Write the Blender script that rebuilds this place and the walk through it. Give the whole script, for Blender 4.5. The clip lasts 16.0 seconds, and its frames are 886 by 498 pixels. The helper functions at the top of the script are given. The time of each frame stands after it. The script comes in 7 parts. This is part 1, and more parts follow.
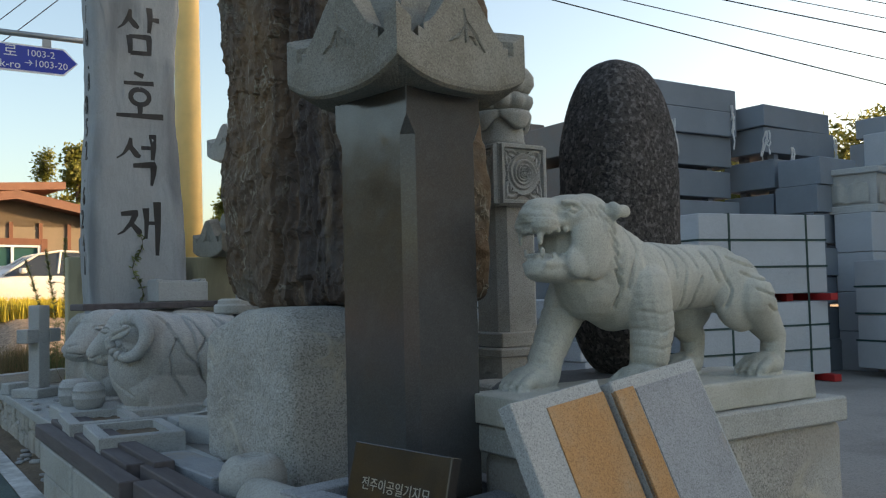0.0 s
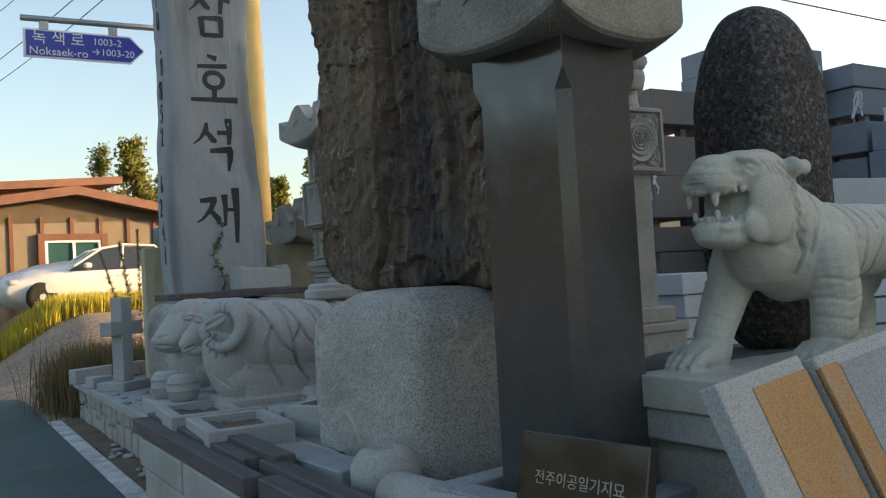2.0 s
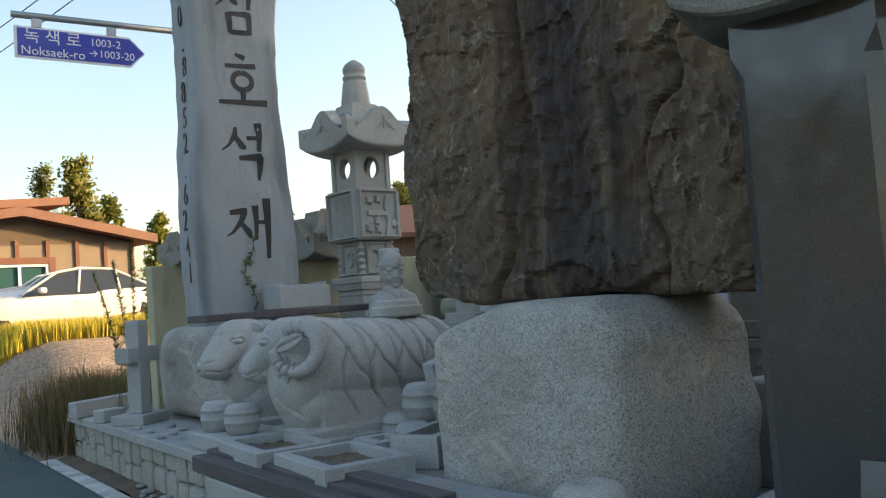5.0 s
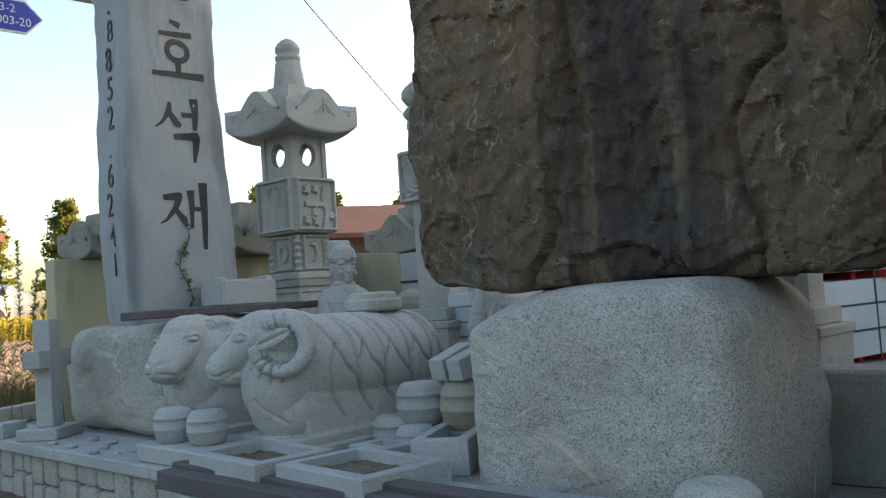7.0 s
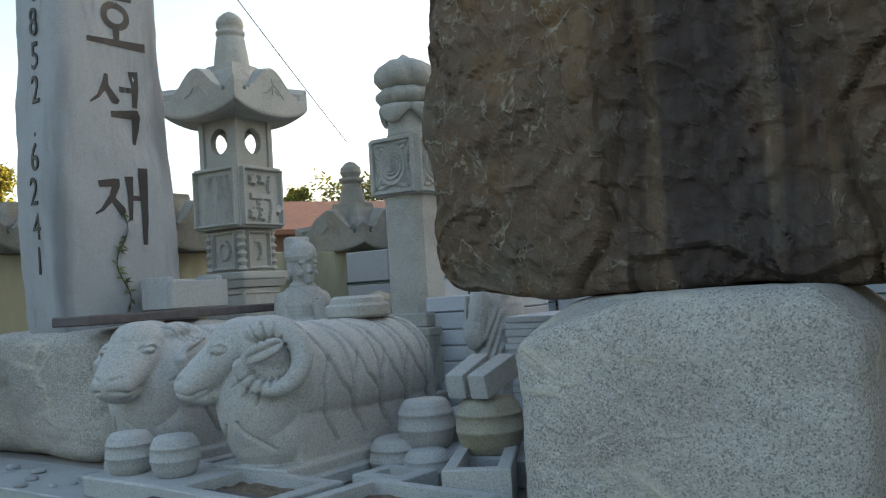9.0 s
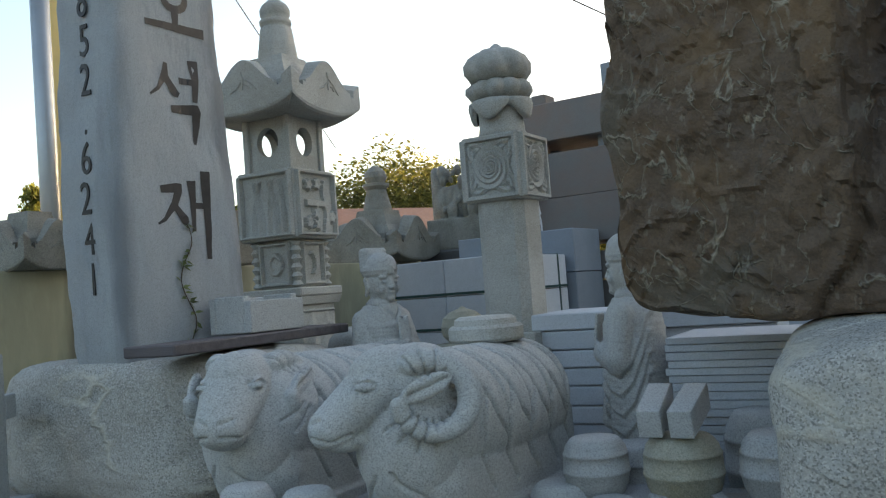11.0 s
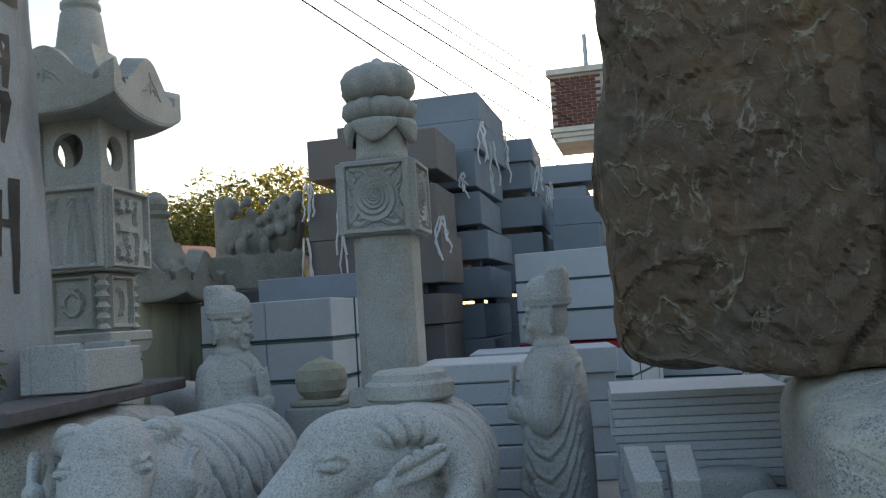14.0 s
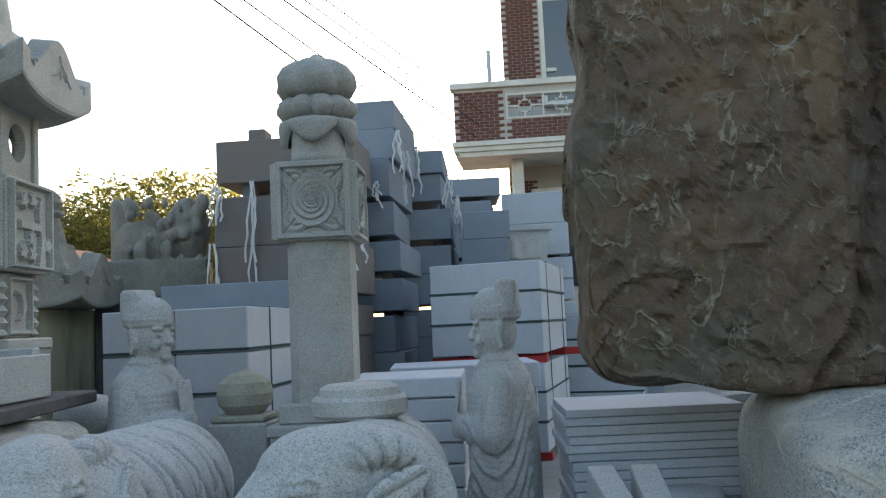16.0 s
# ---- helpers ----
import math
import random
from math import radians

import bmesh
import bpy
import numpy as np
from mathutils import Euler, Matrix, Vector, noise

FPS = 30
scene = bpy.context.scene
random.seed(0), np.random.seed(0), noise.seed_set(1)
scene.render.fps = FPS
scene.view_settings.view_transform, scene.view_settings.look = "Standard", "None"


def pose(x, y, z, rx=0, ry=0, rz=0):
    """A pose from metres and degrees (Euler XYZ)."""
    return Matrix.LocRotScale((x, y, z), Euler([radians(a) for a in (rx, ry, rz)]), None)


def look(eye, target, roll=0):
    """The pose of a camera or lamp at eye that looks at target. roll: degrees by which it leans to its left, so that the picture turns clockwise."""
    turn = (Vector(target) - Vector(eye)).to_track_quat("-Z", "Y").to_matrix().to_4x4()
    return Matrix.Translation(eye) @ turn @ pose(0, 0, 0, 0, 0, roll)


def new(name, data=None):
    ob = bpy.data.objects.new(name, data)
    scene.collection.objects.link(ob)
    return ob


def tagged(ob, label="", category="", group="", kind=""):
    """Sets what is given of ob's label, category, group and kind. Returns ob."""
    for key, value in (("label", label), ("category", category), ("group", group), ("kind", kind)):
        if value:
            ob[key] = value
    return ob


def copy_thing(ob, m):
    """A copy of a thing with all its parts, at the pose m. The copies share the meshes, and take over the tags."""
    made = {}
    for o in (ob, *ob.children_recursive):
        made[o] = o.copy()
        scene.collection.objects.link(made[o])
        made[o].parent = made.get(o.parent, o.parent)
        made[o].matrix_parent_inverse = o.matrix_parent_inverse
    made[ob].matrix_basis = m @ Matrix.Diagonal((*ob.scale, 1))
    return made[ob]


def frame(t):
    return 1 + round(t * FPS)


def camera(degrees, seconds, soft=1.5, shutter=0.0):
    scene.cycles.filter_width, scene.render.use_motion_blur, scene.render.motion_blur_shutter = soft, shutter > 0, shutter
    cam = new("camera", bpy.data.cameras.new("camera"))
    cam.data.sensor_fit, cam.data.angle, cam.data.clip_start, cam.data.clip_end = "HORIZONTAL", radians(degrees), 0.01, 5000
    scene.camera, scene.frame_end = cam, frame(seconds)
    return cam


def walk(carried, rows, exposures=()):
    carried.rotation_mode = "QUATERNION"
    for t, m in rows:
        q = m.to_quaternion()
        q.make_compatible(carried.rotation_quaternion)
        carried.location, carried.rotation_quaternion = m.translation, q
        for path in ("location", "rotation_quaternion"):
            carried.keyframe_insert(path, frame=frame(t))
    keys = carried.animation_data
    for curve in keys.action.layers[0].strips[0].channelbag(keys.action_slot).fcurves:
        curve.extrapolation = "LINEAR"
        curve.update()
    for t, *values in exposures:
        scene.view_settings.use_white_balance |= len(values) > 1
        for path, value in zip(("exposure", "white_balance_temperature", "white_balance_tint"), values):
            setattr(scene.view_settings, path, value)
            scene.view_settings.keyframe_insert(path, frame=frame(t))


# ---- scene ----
cam = camera(54.1, 16.0, 1.2)
PATH = [
    (0, (0.158, 0.101, 1.43), (1.268, 1.762, 1.528), -1.4),
    (0.5, (0.13, 0.163, 1.402), (1.239, 1.825, 1.493), -1.5),
    (1, (0.089, 0.328, 1.395), (1.154, 2.019, 1.478), -2.0),
    (1.5, (0.013, 0.517, 1.408), (1.057, 2.221, 1.482), -3.0),
    (2, (-0.034, 0.628, 1.41), (0.993, 2.343, 1.475), -3.2),
    (2.5, (-0.127, 0.781, 1.436), (0.901, 2.496, 1.496), -3.8),
    (3, (-0.163, 0.942, 1.419), (0.876, 2.649, 1.493), -3.9),
    (3.5, (-0.159, 1.154, 1.436), (0.893, 2.853, 1.519), -4.2),
    (4, (-0.279, 1.308, 1.441), (0.792, 2.995, 1.527), -4.1),
    (4.2, (-0.362, 1.388, 1.436), (0.713, 3.071, 1.527), -4.1),
    (6.3, (-1.058, 2.397, 1.392), (0.304, 3.856, 1.511), -3.9),
    (6.5, (-1.087, 2.496, 1.391), (0.29, 3.942, 1.507), -3.9),
    (7, (-1.093, 2.772, 1.354), (0.344, 4.158, 1.462), -4.0),
    (7.5, (-1.065, 3.038, 1.38), (0.432, 4.361, 1.479), -3.8),
    (8, (-1.037, 3.191, 1.375), (0.538, 4.42, 1.467), -2.8),
    (8.5, (-1.086, 3.466, 1.44), (0.514, 4.662, 1.534), -3.1),
    (9, (-1.09, 3.73, 1.427), (0.525, 4.906, 1.517), -3.6),
    (9.5, (-1.114, 4.116, 1.508), (0.522, 5.262, 1.6), -4.7),
    (9.7, (-1.113, 4.226, 1.519), (0.532, 5.358, 1.616), -4.8),
    (11.8, (-1.142, 5.394, 1.568), (0.631, 6.316, 1.646), -4.2),
    (12, (-1.106, 5.484, 1.553), (0.697, 6.347, 1.629), -4.3),
    (12.5, (-1.106, 5.742, 1.587), (0.736, 6.515, 1.674), -4.4),
    (13, (-1.111, 5.888, 1.599), (0.773, 6.545, 1.732), -3.2),
    (13.5, (-1.004, 6.069, 1.598), (0.92, 6.592, 1.75), -3.6),
    (14, (-0.889, 6.226, 1.637), (1.059, 6.652, 1.79), -3.7),
    (14.5, (-0.83, 6.363, 1.641), (1.133, 6.707, 1.815), -3.2),
    (15, (-0.787, 6.549, 1.651), (1.191, 6.783, 1.827), -3.1),
    (15.5, (-0.765, 6.591, 1.647), (1.219, 6.782, 1.816), -2.5),
    (16, (-0.734, 6.565, 1.644), (1.253, 6.725, 1.814), -2.7),
]
EXPOSURES = [(0, 1.5, 8070, 12), (3.2, 1.53, 8090, 12), (4.2, 1.66, 8070, 12), (6.3, 2.0, 7970, 12), (9.7, 2.1, 8420, 12), (11.8, 1.85, 8120, 12), (13, 1.82, 8070, 12), (14, 1.74, 7920, 12), (15, 1.79, 7920, 12), (15.5, 1.97, 7920, 12), (16, 2.15, 7970, 12)]
walk(cam, [(t, look(eye, target, roll)) for t, eye, target, roll in PATH], EXPOSURES)

# ---- light ----
world = bpy.data.worlds.new("world")
scene.world = world
world.use_nodes = True
sky = world.node_tree.nodes.new("ShaderNodeTexSky")
sky.sky_type, sky.sun_disc = "NISHITA", False
SUN_UP, SUN_TURN = 12.0, 110.0  # degrees above the horizon; degrees from +y towards +x
sky.sun_elevation, sky.sun_rotation = radians(SUN_UP), radians(SUN_TURN)
sky.air_density, sky.dust_density, sky.ozone_density = 1.0, 2.4, 2.0
back = world.node_tree.nodes["Background"]
back.inputs["Strength"].default_value = 0.15
world.node_tree.links.new(sky.outputs[0], back.inputs["Color"])
lamp = bpy.data.lights.new("sun", "SUN")
lamp.energy, lamp.angle, lamp.color = 3.4, radians(0.6), (1.0, 0.74, 0.45)
sun = new("sun", lamp)
sun.matrix_basis = look((0, 0, 0), (-math.sin(radians(SUN_TURN)) * math.cos(radians(SUN_UP)), -math.cos(radians(SUN_TURN)) * math.cos(radians(SUN_UP)), -math.sin(radians(SUN_UP))))

# ---- small helpers ----
from mathutils.bvhtree import BVHTree


def part(name, bm, material, parent=None, label="", smooth=False):
    me = bpy.data.meshes.new(name)
    bm.to_mesh(me)
    bm.free()
    me.materials.append(material)
    if smooth:
        for p in me.polygons:
            p.use_smooth = True
    ob = new(name, me)
    ob.parent = parent
    return tagged(ob, label)


def thing(name, label, category, at=(0, 0, 0), turn=0, group="", kind=""):
    ob = new(name)
    ob.empty_display_size = 0.1
    ob.matrix_basis = pose(*at, 0, 0, turn)
    return tagged(ob, label, category, group, kind)


def solo(name, bm, material, label, category, at=(0, 0, 0), turn=0, group="", kind="", smooth=False):
    ob = part(name, bm, material, None, label, smooth)
    ob.matrix_basis = pose(*at, 0, 0, turn)
    return tagged(ob, label, category, group, kind)


def block(bm, lo, hi, bevel=0.0, m=None, segs=1):
    """A box from corner lo to corner hi, with bevelled edges, turned by m."""
    made = bmesh.ops.create_cube(bm, size=1)["verts"]
    for v in made:
        v.co = Vector([lo[i] + (v.co[i] + 0.5) * (hi[i] - lo[i]) for i in range(3)])
    if bevel:
        edges = list({e for v in made for e in v.link_edges})
        out = bmesh.ops.bevel(bm, geom=edges, offset=bevel, segments=segs, affect="EDGES", profile=0.6)
        made = list({v for f in out["faces"] for v in f.verts} | {v for v in made if v.is_valid})
    if m is not None:
        bmesh.ops.transform(bm, matrix=m, verts=[v for v in made if v.is_valid])
    return bm


def box(lo, hi, bevel=0.0, m=None, segs=1):
    return block(bmesh.new(), lo, hi, bevel, m, segs)


def lathe(profile, segs=32, bm=None, wave=None, m=None):
    """A turned solid from (radius, height) pairs; wave(angle, i) scales the radius."""
    bm = bm or bmesh.new()
    rings = []
    for i, (r, z) in enumerate(profile):
        ring = []
        for k in range(segs):
            a = 2 * math.pi * k / segs
            f = wave(a, i) if wave else 1.0
            v = Vector((r * f * math.cos(a), r * f * math.sin(a), z))
            ring.append(bm.verts.new(m @ v if m is not None else v))
        rings.append(ring)
    for a, b in zip(rings, rings[1:]):
        for k in range(segs):
            bm.faces.new((a[k], a[(k + 1) % segs], b[(k + 1) % segs], b[k]))
    bm.faces.new(rings[0][::-1])
    bm.faces.new(rings[-1])
    return bm


def prism(outline, lo, hi, bm=None, m=None, scale_top=1.0):
    """An upright prism over a closed outline of (x, y)."""
    bm = bm or bmesh.new()
    m = m if m is not None else Matrix()
    a = [bm.verts.new(m @ Vector((x, y, lo))) for x, y in outline]
    b = [bm.verts.new(m @ Vector((x * scale_top, y * scale_top, hi))) for x, y in outline]
    n = len(outline)
    for k in range(n):
        bm.faces.new((a[k], a[(k + 1) % n], b[(k + 1) % n], b[k]))
    bm.faces.new(a[::-1])
    bm.faces.new(b)
    return bm


def tube(points, radius, bm=None, segs=8, taper=1.0):
    bm = bm or bmesh.new()
    pts = [Vector(p) for p in points]
    rings = []
    for i, p in enumerate(pts):
        d = (pts[min(i + 1, len(pts) - 1)] - pts[max(i - 1, 0)]).normalized()
        u = d.cross(Vector((0, 0, 1)))
        u = u.normalized() if u.length > 0.05 else Vector((1, 0, 0))
        w = d.cross(u)
        r = radius * (1 + (taper - 1) * i / max(1, len(pts) - 1))
        rings.append([bm.verts.new(p + r * (math.cos(2 * math.pi * k / segs) * u + math.sin(2 * math.pi * k / segs) * w)) for k in range(segs)])
    for a, b in zip(rings, rings[1:]):
        for k in range(segs):
            bm.faces.new((a[k], a[(k + 1) % segs], b[(k + 1) % segs], b[k]))
    bm.faces.new(rings[0][::-1])
    bm.faces.new(rings[-1])
    bmesh.ops.recalc_face_normals(bm, faces=bm.faces[:])
    return bm


def facets(p, f, tilt, jump):
    """Broken plates: each cell of the stone lies at its own depth and slope."""
    q = p * f
    c = noise.voronoi(q)[1][0]
    return jump * noise.noise(c * 3.7) + tilt * (q - c).dot(noise.noise_vector(c * 5.3))


def boulder(lo, hi, cuts, relief, seed, square=3.0, shape=None):
    """A rough stone that fills the box lo..hi: a rounded block with broken, uneven faces. shape(p, u) may bend it; u is -1..1 in the box."""
    bm = bmesh.new()
    bmesh.ops.create_cube(bm, size=2)
    bmesh.ops.subdivide_edges(bm, edges=bm.edges[:], cuts=cuts, use_grid_fill=True)
    c = [(a + b) / 2 for a, b in zip(lo, hi)]
    s = [(b - a) / 2 for a, b in zip(lo, hi)]
    off = Vector((seed * 7.3, seed * 3.1, seed * 5.7))
    for v in bm.verts:
        u = v.co.copy()
        n = sum(abs(k) ** square for k in u) ** (1 / square)
        u = u / n
        p = Vector([c[i] + u[i] * s[i] for i in range(3)])
        d = Vector([u[i] / s[i] for i in range(3)]).normalized()
        big = noise.noise(p * 1.1 + off) * 1.4 + noise.noise(p * 2.7 + off) * 0.6
        mid = abs(noise.noise(p * 5.5 + off * 2)) * 0.5 + noise.noise(p * 12 + off) * 0.2
        p = p + d * relief * (big * 0.6 + mid * 0.45 + (facets(p + off, 3.1, 0.45, 0.35) if cuts > 30 else 0))
        if shape:
            p = shape(p, u)
        v.co = p
    return bm


def baked(name, bm, voxel, rounds, carve=None, factor=0.5):
    """One smooth skin over a heap of overlapping solids, with carved grooves."""
    me = bpy.data.meshes.new(name)
    bm.to_mesh(me)
    bm.free()
    ob = new(name, me)
    mod = ob.modifiers.new("skin", "REMESH")
    mod.mode, mod.voxel_size = "VOXEL", voxel
    soft = ob.modifiers.new("soft", "SMOOTH")
    soft.factor, soft.iterations = factor, rounds
    dg = bpy.context.evaluated_depsgraph_get()
    out = bpy.data.meshes.new_from_object(ob.evaluated_get(dg))
    bpy.data.objects.remove(ob)
    bpy.data.meshes.remove(me)
    out.name = name
    n = len(out.vertices)
    co = np.empty(n * 3)
    no = np.empty(n * 3)
    out.vertices.foreach_get("co", co)
    out.vertex_normals.foreach_get("vector", no)
    co, no = co.reshape(-1, 3), no.reshape(-1, 3)
    if carve:
        co = co + no * carve(co, no)[:, None]
        out.vertices.foreach_set("co", co.ravel())
    for p in out.polygons:
        p.use_smooth = True
    return out


def groove(co, pick, axes, path, width, depth):
    """How deep a groove along a path (in two of the axes) cuts at each vertex."""
    q = co[:, axes]
    best = np.full(len(co), 9.0)
    pts = np.array(path, float)
    for a, b in zip(pts, pts[1:]):
        d = b - a
        k = np.clip(((q - a) @ d) / (d @ d), 0, 1)
        best = np.minimum(best, np.linalg.norm(q - a - k[:, None] * d, axis=1))
    return -depth * np.exp(-(best / width) ** 2) * pick


BALLS = {}


def unit_ball(segs):
    if segs not in BALLS:
        b = bmesh.new()
        bmesh.ops.create_uvsphere(b, u_segments=segs, v_segments=segs // 2 + 2, radius=1)
        b.verts.index_update()
        BALLS[segs] = ([v.co.copy() for v in b.verts], [[v.index for v in f.verts] for f in b.faces])
        b.free()
    return BALLS[segs]


def ball(bm, at, r, m=None, segs=20):
    """An ellipsoid of radii r at a place."""
    r = r if hasattr(r, "__len__") else (r, r, r)
    mm = Matrix.Translation(at) @ (m if m is not None else Matrix()) @ Matrix.Diagonal((*r, 1))
    cos, faces_ = unit_ball(segs)
    vs = [bm.verts.new(mm @ c) for c in cos]
    for f in faces_:
        bm.faces.new([vs[k] for k in f])


def limb(bm, a, b, ra, rb, n=5):
    """A tapered limb of overlapping balls."""
    a, b = Vector(a), Vector(b)
    steps = max(n, int((b - a).length / (0.45 * min(ra, rb))))
    for i in range(steps + 1):
        k = i / steps
        ball(bm, a.lerp(b, k), ra + (rb - ra) * k, None, 14)


def relief(width, height, fn, n, m, bm=None):
    """A carved panel in the local x-z plane, facing -y, with depth fn(u, v) for u, v in -1..1."""
    bm = bm or bmesh.new()
    rows = max(2, int(n * height / width))
    g = [[bm.verts.new(m @ Vector((width / 2 * (2 * i / n - 1), -fn(2 * i / n - 1, 2 * j / rows - 1), height / 2 * (2 * j / rows - 1)))) for i in range(n + 1)] for j in range(rows + 1)]
    for j in range(rows):
        for i in range(n):
            bm.faces.new((g[j][i], g[j][i + 1], g[j + 1][i + 1], g[j + 1][i]))
    return bm


def lettering(words, size, material, parent, m, depth=0.002, name="lettering", align="CENTER"):
    cu = bpy.data.curves.new(name, "FONT")
    cu.body, cu.size, cu.extrude, cu.align_x, cu.align_y, cu.resolution_u = words, size, depth, align, "CENTER", 3
    ob = new(name, cu)
    me = bpy.data.meshes.new_from_object(ob.evaluated_get(bpy.context.evaluated_depsgraph_get()))
    bpy.data.objects.remove(ob)
    me.transform(m)
    me.materials.clear()
    me.materials.append(material)
    out = new(name, me)
    out.parent = parent
    return out


# ---- materials ----
def mat(name, colour, rough=0.8, metal=0.0, speck=0.0, speck_scale=300.0, dark=None, stain=0.25, stain_scale=1.5, stain_colour=None, bump=0.0, bump_scale=60.0, vary=0.0, fleck=0.0, stretch=(1, 1, 1)):
    """A stone-like surface: mineral grain, larger stains and weathering, fine relief, and some difference from piece to piece."""
    m = bpy.data.materials.new(name)
    m.use_nodes = True
    nt = m.node_tree
    N, L = nt.nodes, nt.links
    bsdf = N["Principled BSDF"]
    bsdf.inputs["Roughness"].default_value = rough
    bsdf.inputs["Metallic"].default_value = metal
    tc = N.new("ShaderNodeTexCoord")
    mp = N.new("ShaderNodeMapping")
    mp.inputs["Scale"].default_value = stretch
    L.new(tc.outputs["Object"], mp.inputs["Vector"])
    info = N.new("ShaderNodeObjectInfo")
    last = None

    def mix(fac, a, b, blend="MIX"):
        x = N.new("ShaderNodeMix")
        x.data_type, x.blend_type = "RGBA", blend
        for sock, val in ((x.inputs[0], fac), (x.inputs[6], a), (x.inputs[7], b)):
            if hasattr(val, "is_linked"):
                L.new(val, sock)
            else:
                sock.default_value = val if not isinstance(val, tuple) else (*val, 1)[:4]
        return x.outputs[2]

    def ramp(sock, lo, hi, top=1.0):
        r = N.new("ShaderNodeMapRange")
        r.inputs[1].default_value, r.inputs[2].default_value, r.inputs[4].default_value = lo, hi, top
        L.new(sock, r.inputs[0])
        return r.outputs[0]

    def tex(scale, detail=3.0, src=None, rough_=0.55):
        t = N.new("ShaderNodeTexNoise")
        t.inputs["Scale"].default_value, t.inputs["Detail"].default_value, t.inputs["Roughness"].default_value = scale, detail, rough_
        L.new(src or mp.outputs[0], t.inputs["Vector"])
        return t.outputs["Fac"]

    dark = dark or tuple(c * 0.42 for c in colour)
    last = mix(1.0, colour, colour)
    big = tex(stain_scale, 6.0)
    sc = stain_colour or tuple(c * 0.45 for c in colour)
    last = mix(ramp(big, 0.42, 0.72, stain * 2), last, sc)
    mid = tex(stain_scale * 7, 5.0)
    last = mix(ramp(mid, 0.5, 0.8, stain), last, tuple(min(1, c * 1.35) for c in colour))
    if speck:
        vo = N.new("ShaderNodeTexVoronoi")
        vo.inputs["Scale"].default_value = speck_scale
        L.new(tc.outputs["Object"], vo.inputs["Vector"])
        sep = N.new("ShaderNodeSeparateColor")
        L.new(vo.outputs["Color"], sep.inputs[0])
        last = mix(ramp(sep.outputs[0], 0.62, 0.80, speck), last, dark)
        last = mix(ramp(sep.outputs[1], 0.72, 0.85, speck * 0.7), last, tuple(min(1, c * 1.4 + 0.02) for c in colour))
    if fleck:
        f = tex(speck_scale * 0.45, 2.0)
        last = mix(ramp(f, 0.55, 0.62, fleck), last, tuple(min(1, c * 1.9 + 0.15) for c in colour))
    if vary:
        last = mix(ramp(info.outputs["Random"], 0.0, 1.0, vary), last, tuple(c * 0.55 for c in colour))
    L.new(last, bsdf.inputs["Base Color"])
    rr = ramp(mid, 0.3, 0.8)
    mul = N.new("ShaderNodeMath")
    mul.operation = "MULTIPLY_ADD"
    mul.inputs[1].default_value, mul.inputs[2].default_value = 0.22, max(0.0, rough - 0.11)
    L.new(rr, mul.inputs[0])
    L.new(mul.outputs[0], bsdf.inputs["Roughness"])
    if bump:
        b = N.new("ShaderNodeBump")
        b.inputs["Strength"].default_value, b.inputs["Distance"].default_value = 0.7, bump
        L.new(tex(bump_scale, 6.0, None, 0.65), b.inputs["Height"])
        L.new(b.outputs[0], bsdf.inputs["Normal"])
    return m


def plain(name, colour, rough=0.5, metal=0.0, emit=0.0):
    m = mat(name, colour, rough, metal, stain=0.12, stain_scale=3.0)
    if emit:
        m.node_tree.nodes["Principled BSDF"].inputs["Emission Color"].default_value = (*colour, 1)
        m.node_tree.nodes["Principled BSDF"].inputs["Emission Strength"].default_value = emit
    return m


def glass(name, colour, rough=0.05):
    m = bpy.data.materials.new(name)
    m.use_nodes = True
    b = m.node_tree.nodes["Principled BSDF"]
    b.inputs["Base Color"].default_value = (*colour, 1)
    b.inputs["Roughness"].default_value = rough
    b.inputs["Specular IOR Level"].default_value = 0.8
    return m


GRANITE = mat("pale_granite", (0.40, 0.415, 0.41), 0.85, speck=0.55, speck_scale=260, stain=0.22, bump=0.004, bump_scale=90)
CARVED = mat("weathered_carved_granite", (0.40, 0.405, 0.38), 0.9, speck=0.5, speck_scale=240, stain=0.3, stain_scale=2.2, stain_colour=(0.20, 0.19, 0.15), bump=0.004, bump_scale=80)
RAM_STONE = mat("ram_granite", (0.43, 0.44, 0.43), 0.88, speck=0.6, speck_scale=230, stain=0.2, stain_scale=2.0, stain_colour=(0.26, 0.25, 0.19), bump=0.004, bump_scale=110)
TIGER_STONE = mat("tiger_granite", (0.45, 0.455, 0.41), 0.9, speck=0.3, speck_scale=260, stain=0.28, stain_scale=2.6, stain_colour=(0.24, 0.23, 0.17), bump=0.003, bump_scale=100)
BOULDER = mat("boulder_granite", (0.41, 0.405, 0.375), 0.92, speck=0.75, speck_scale=150, stain=0.3, stain_scale=1.6, stain_colour=(0.24, 0.215, 0.18), bump=0.014, bump_scale=45)
SIGN_STONE = mat("sign_stone", (0.31, 0.335, 0.35), 0.85, speck=0.35, speck_scale=260, stain=0.3, stain_scale=1.1, stain_colour=(0.22, 0.24, 0.26), bump=0.008, bump_scale=30, stretch=(1, 1, 0.5))
BASALT = mat("dark_pitted_stone", (0.055, 0.05, 0.048), 0.9, speck=0.8, speck_scale=70, dark=(0.012, 0.011, 0.011), fleck=0.35, stain=0.3, bump=0.03, bump_scale=45)
DARKBASE = mat("dark_base_stone", (0.10, 0.10, 0.10), 0.8, speck=0.4, stain=0.3, bump=0.004)
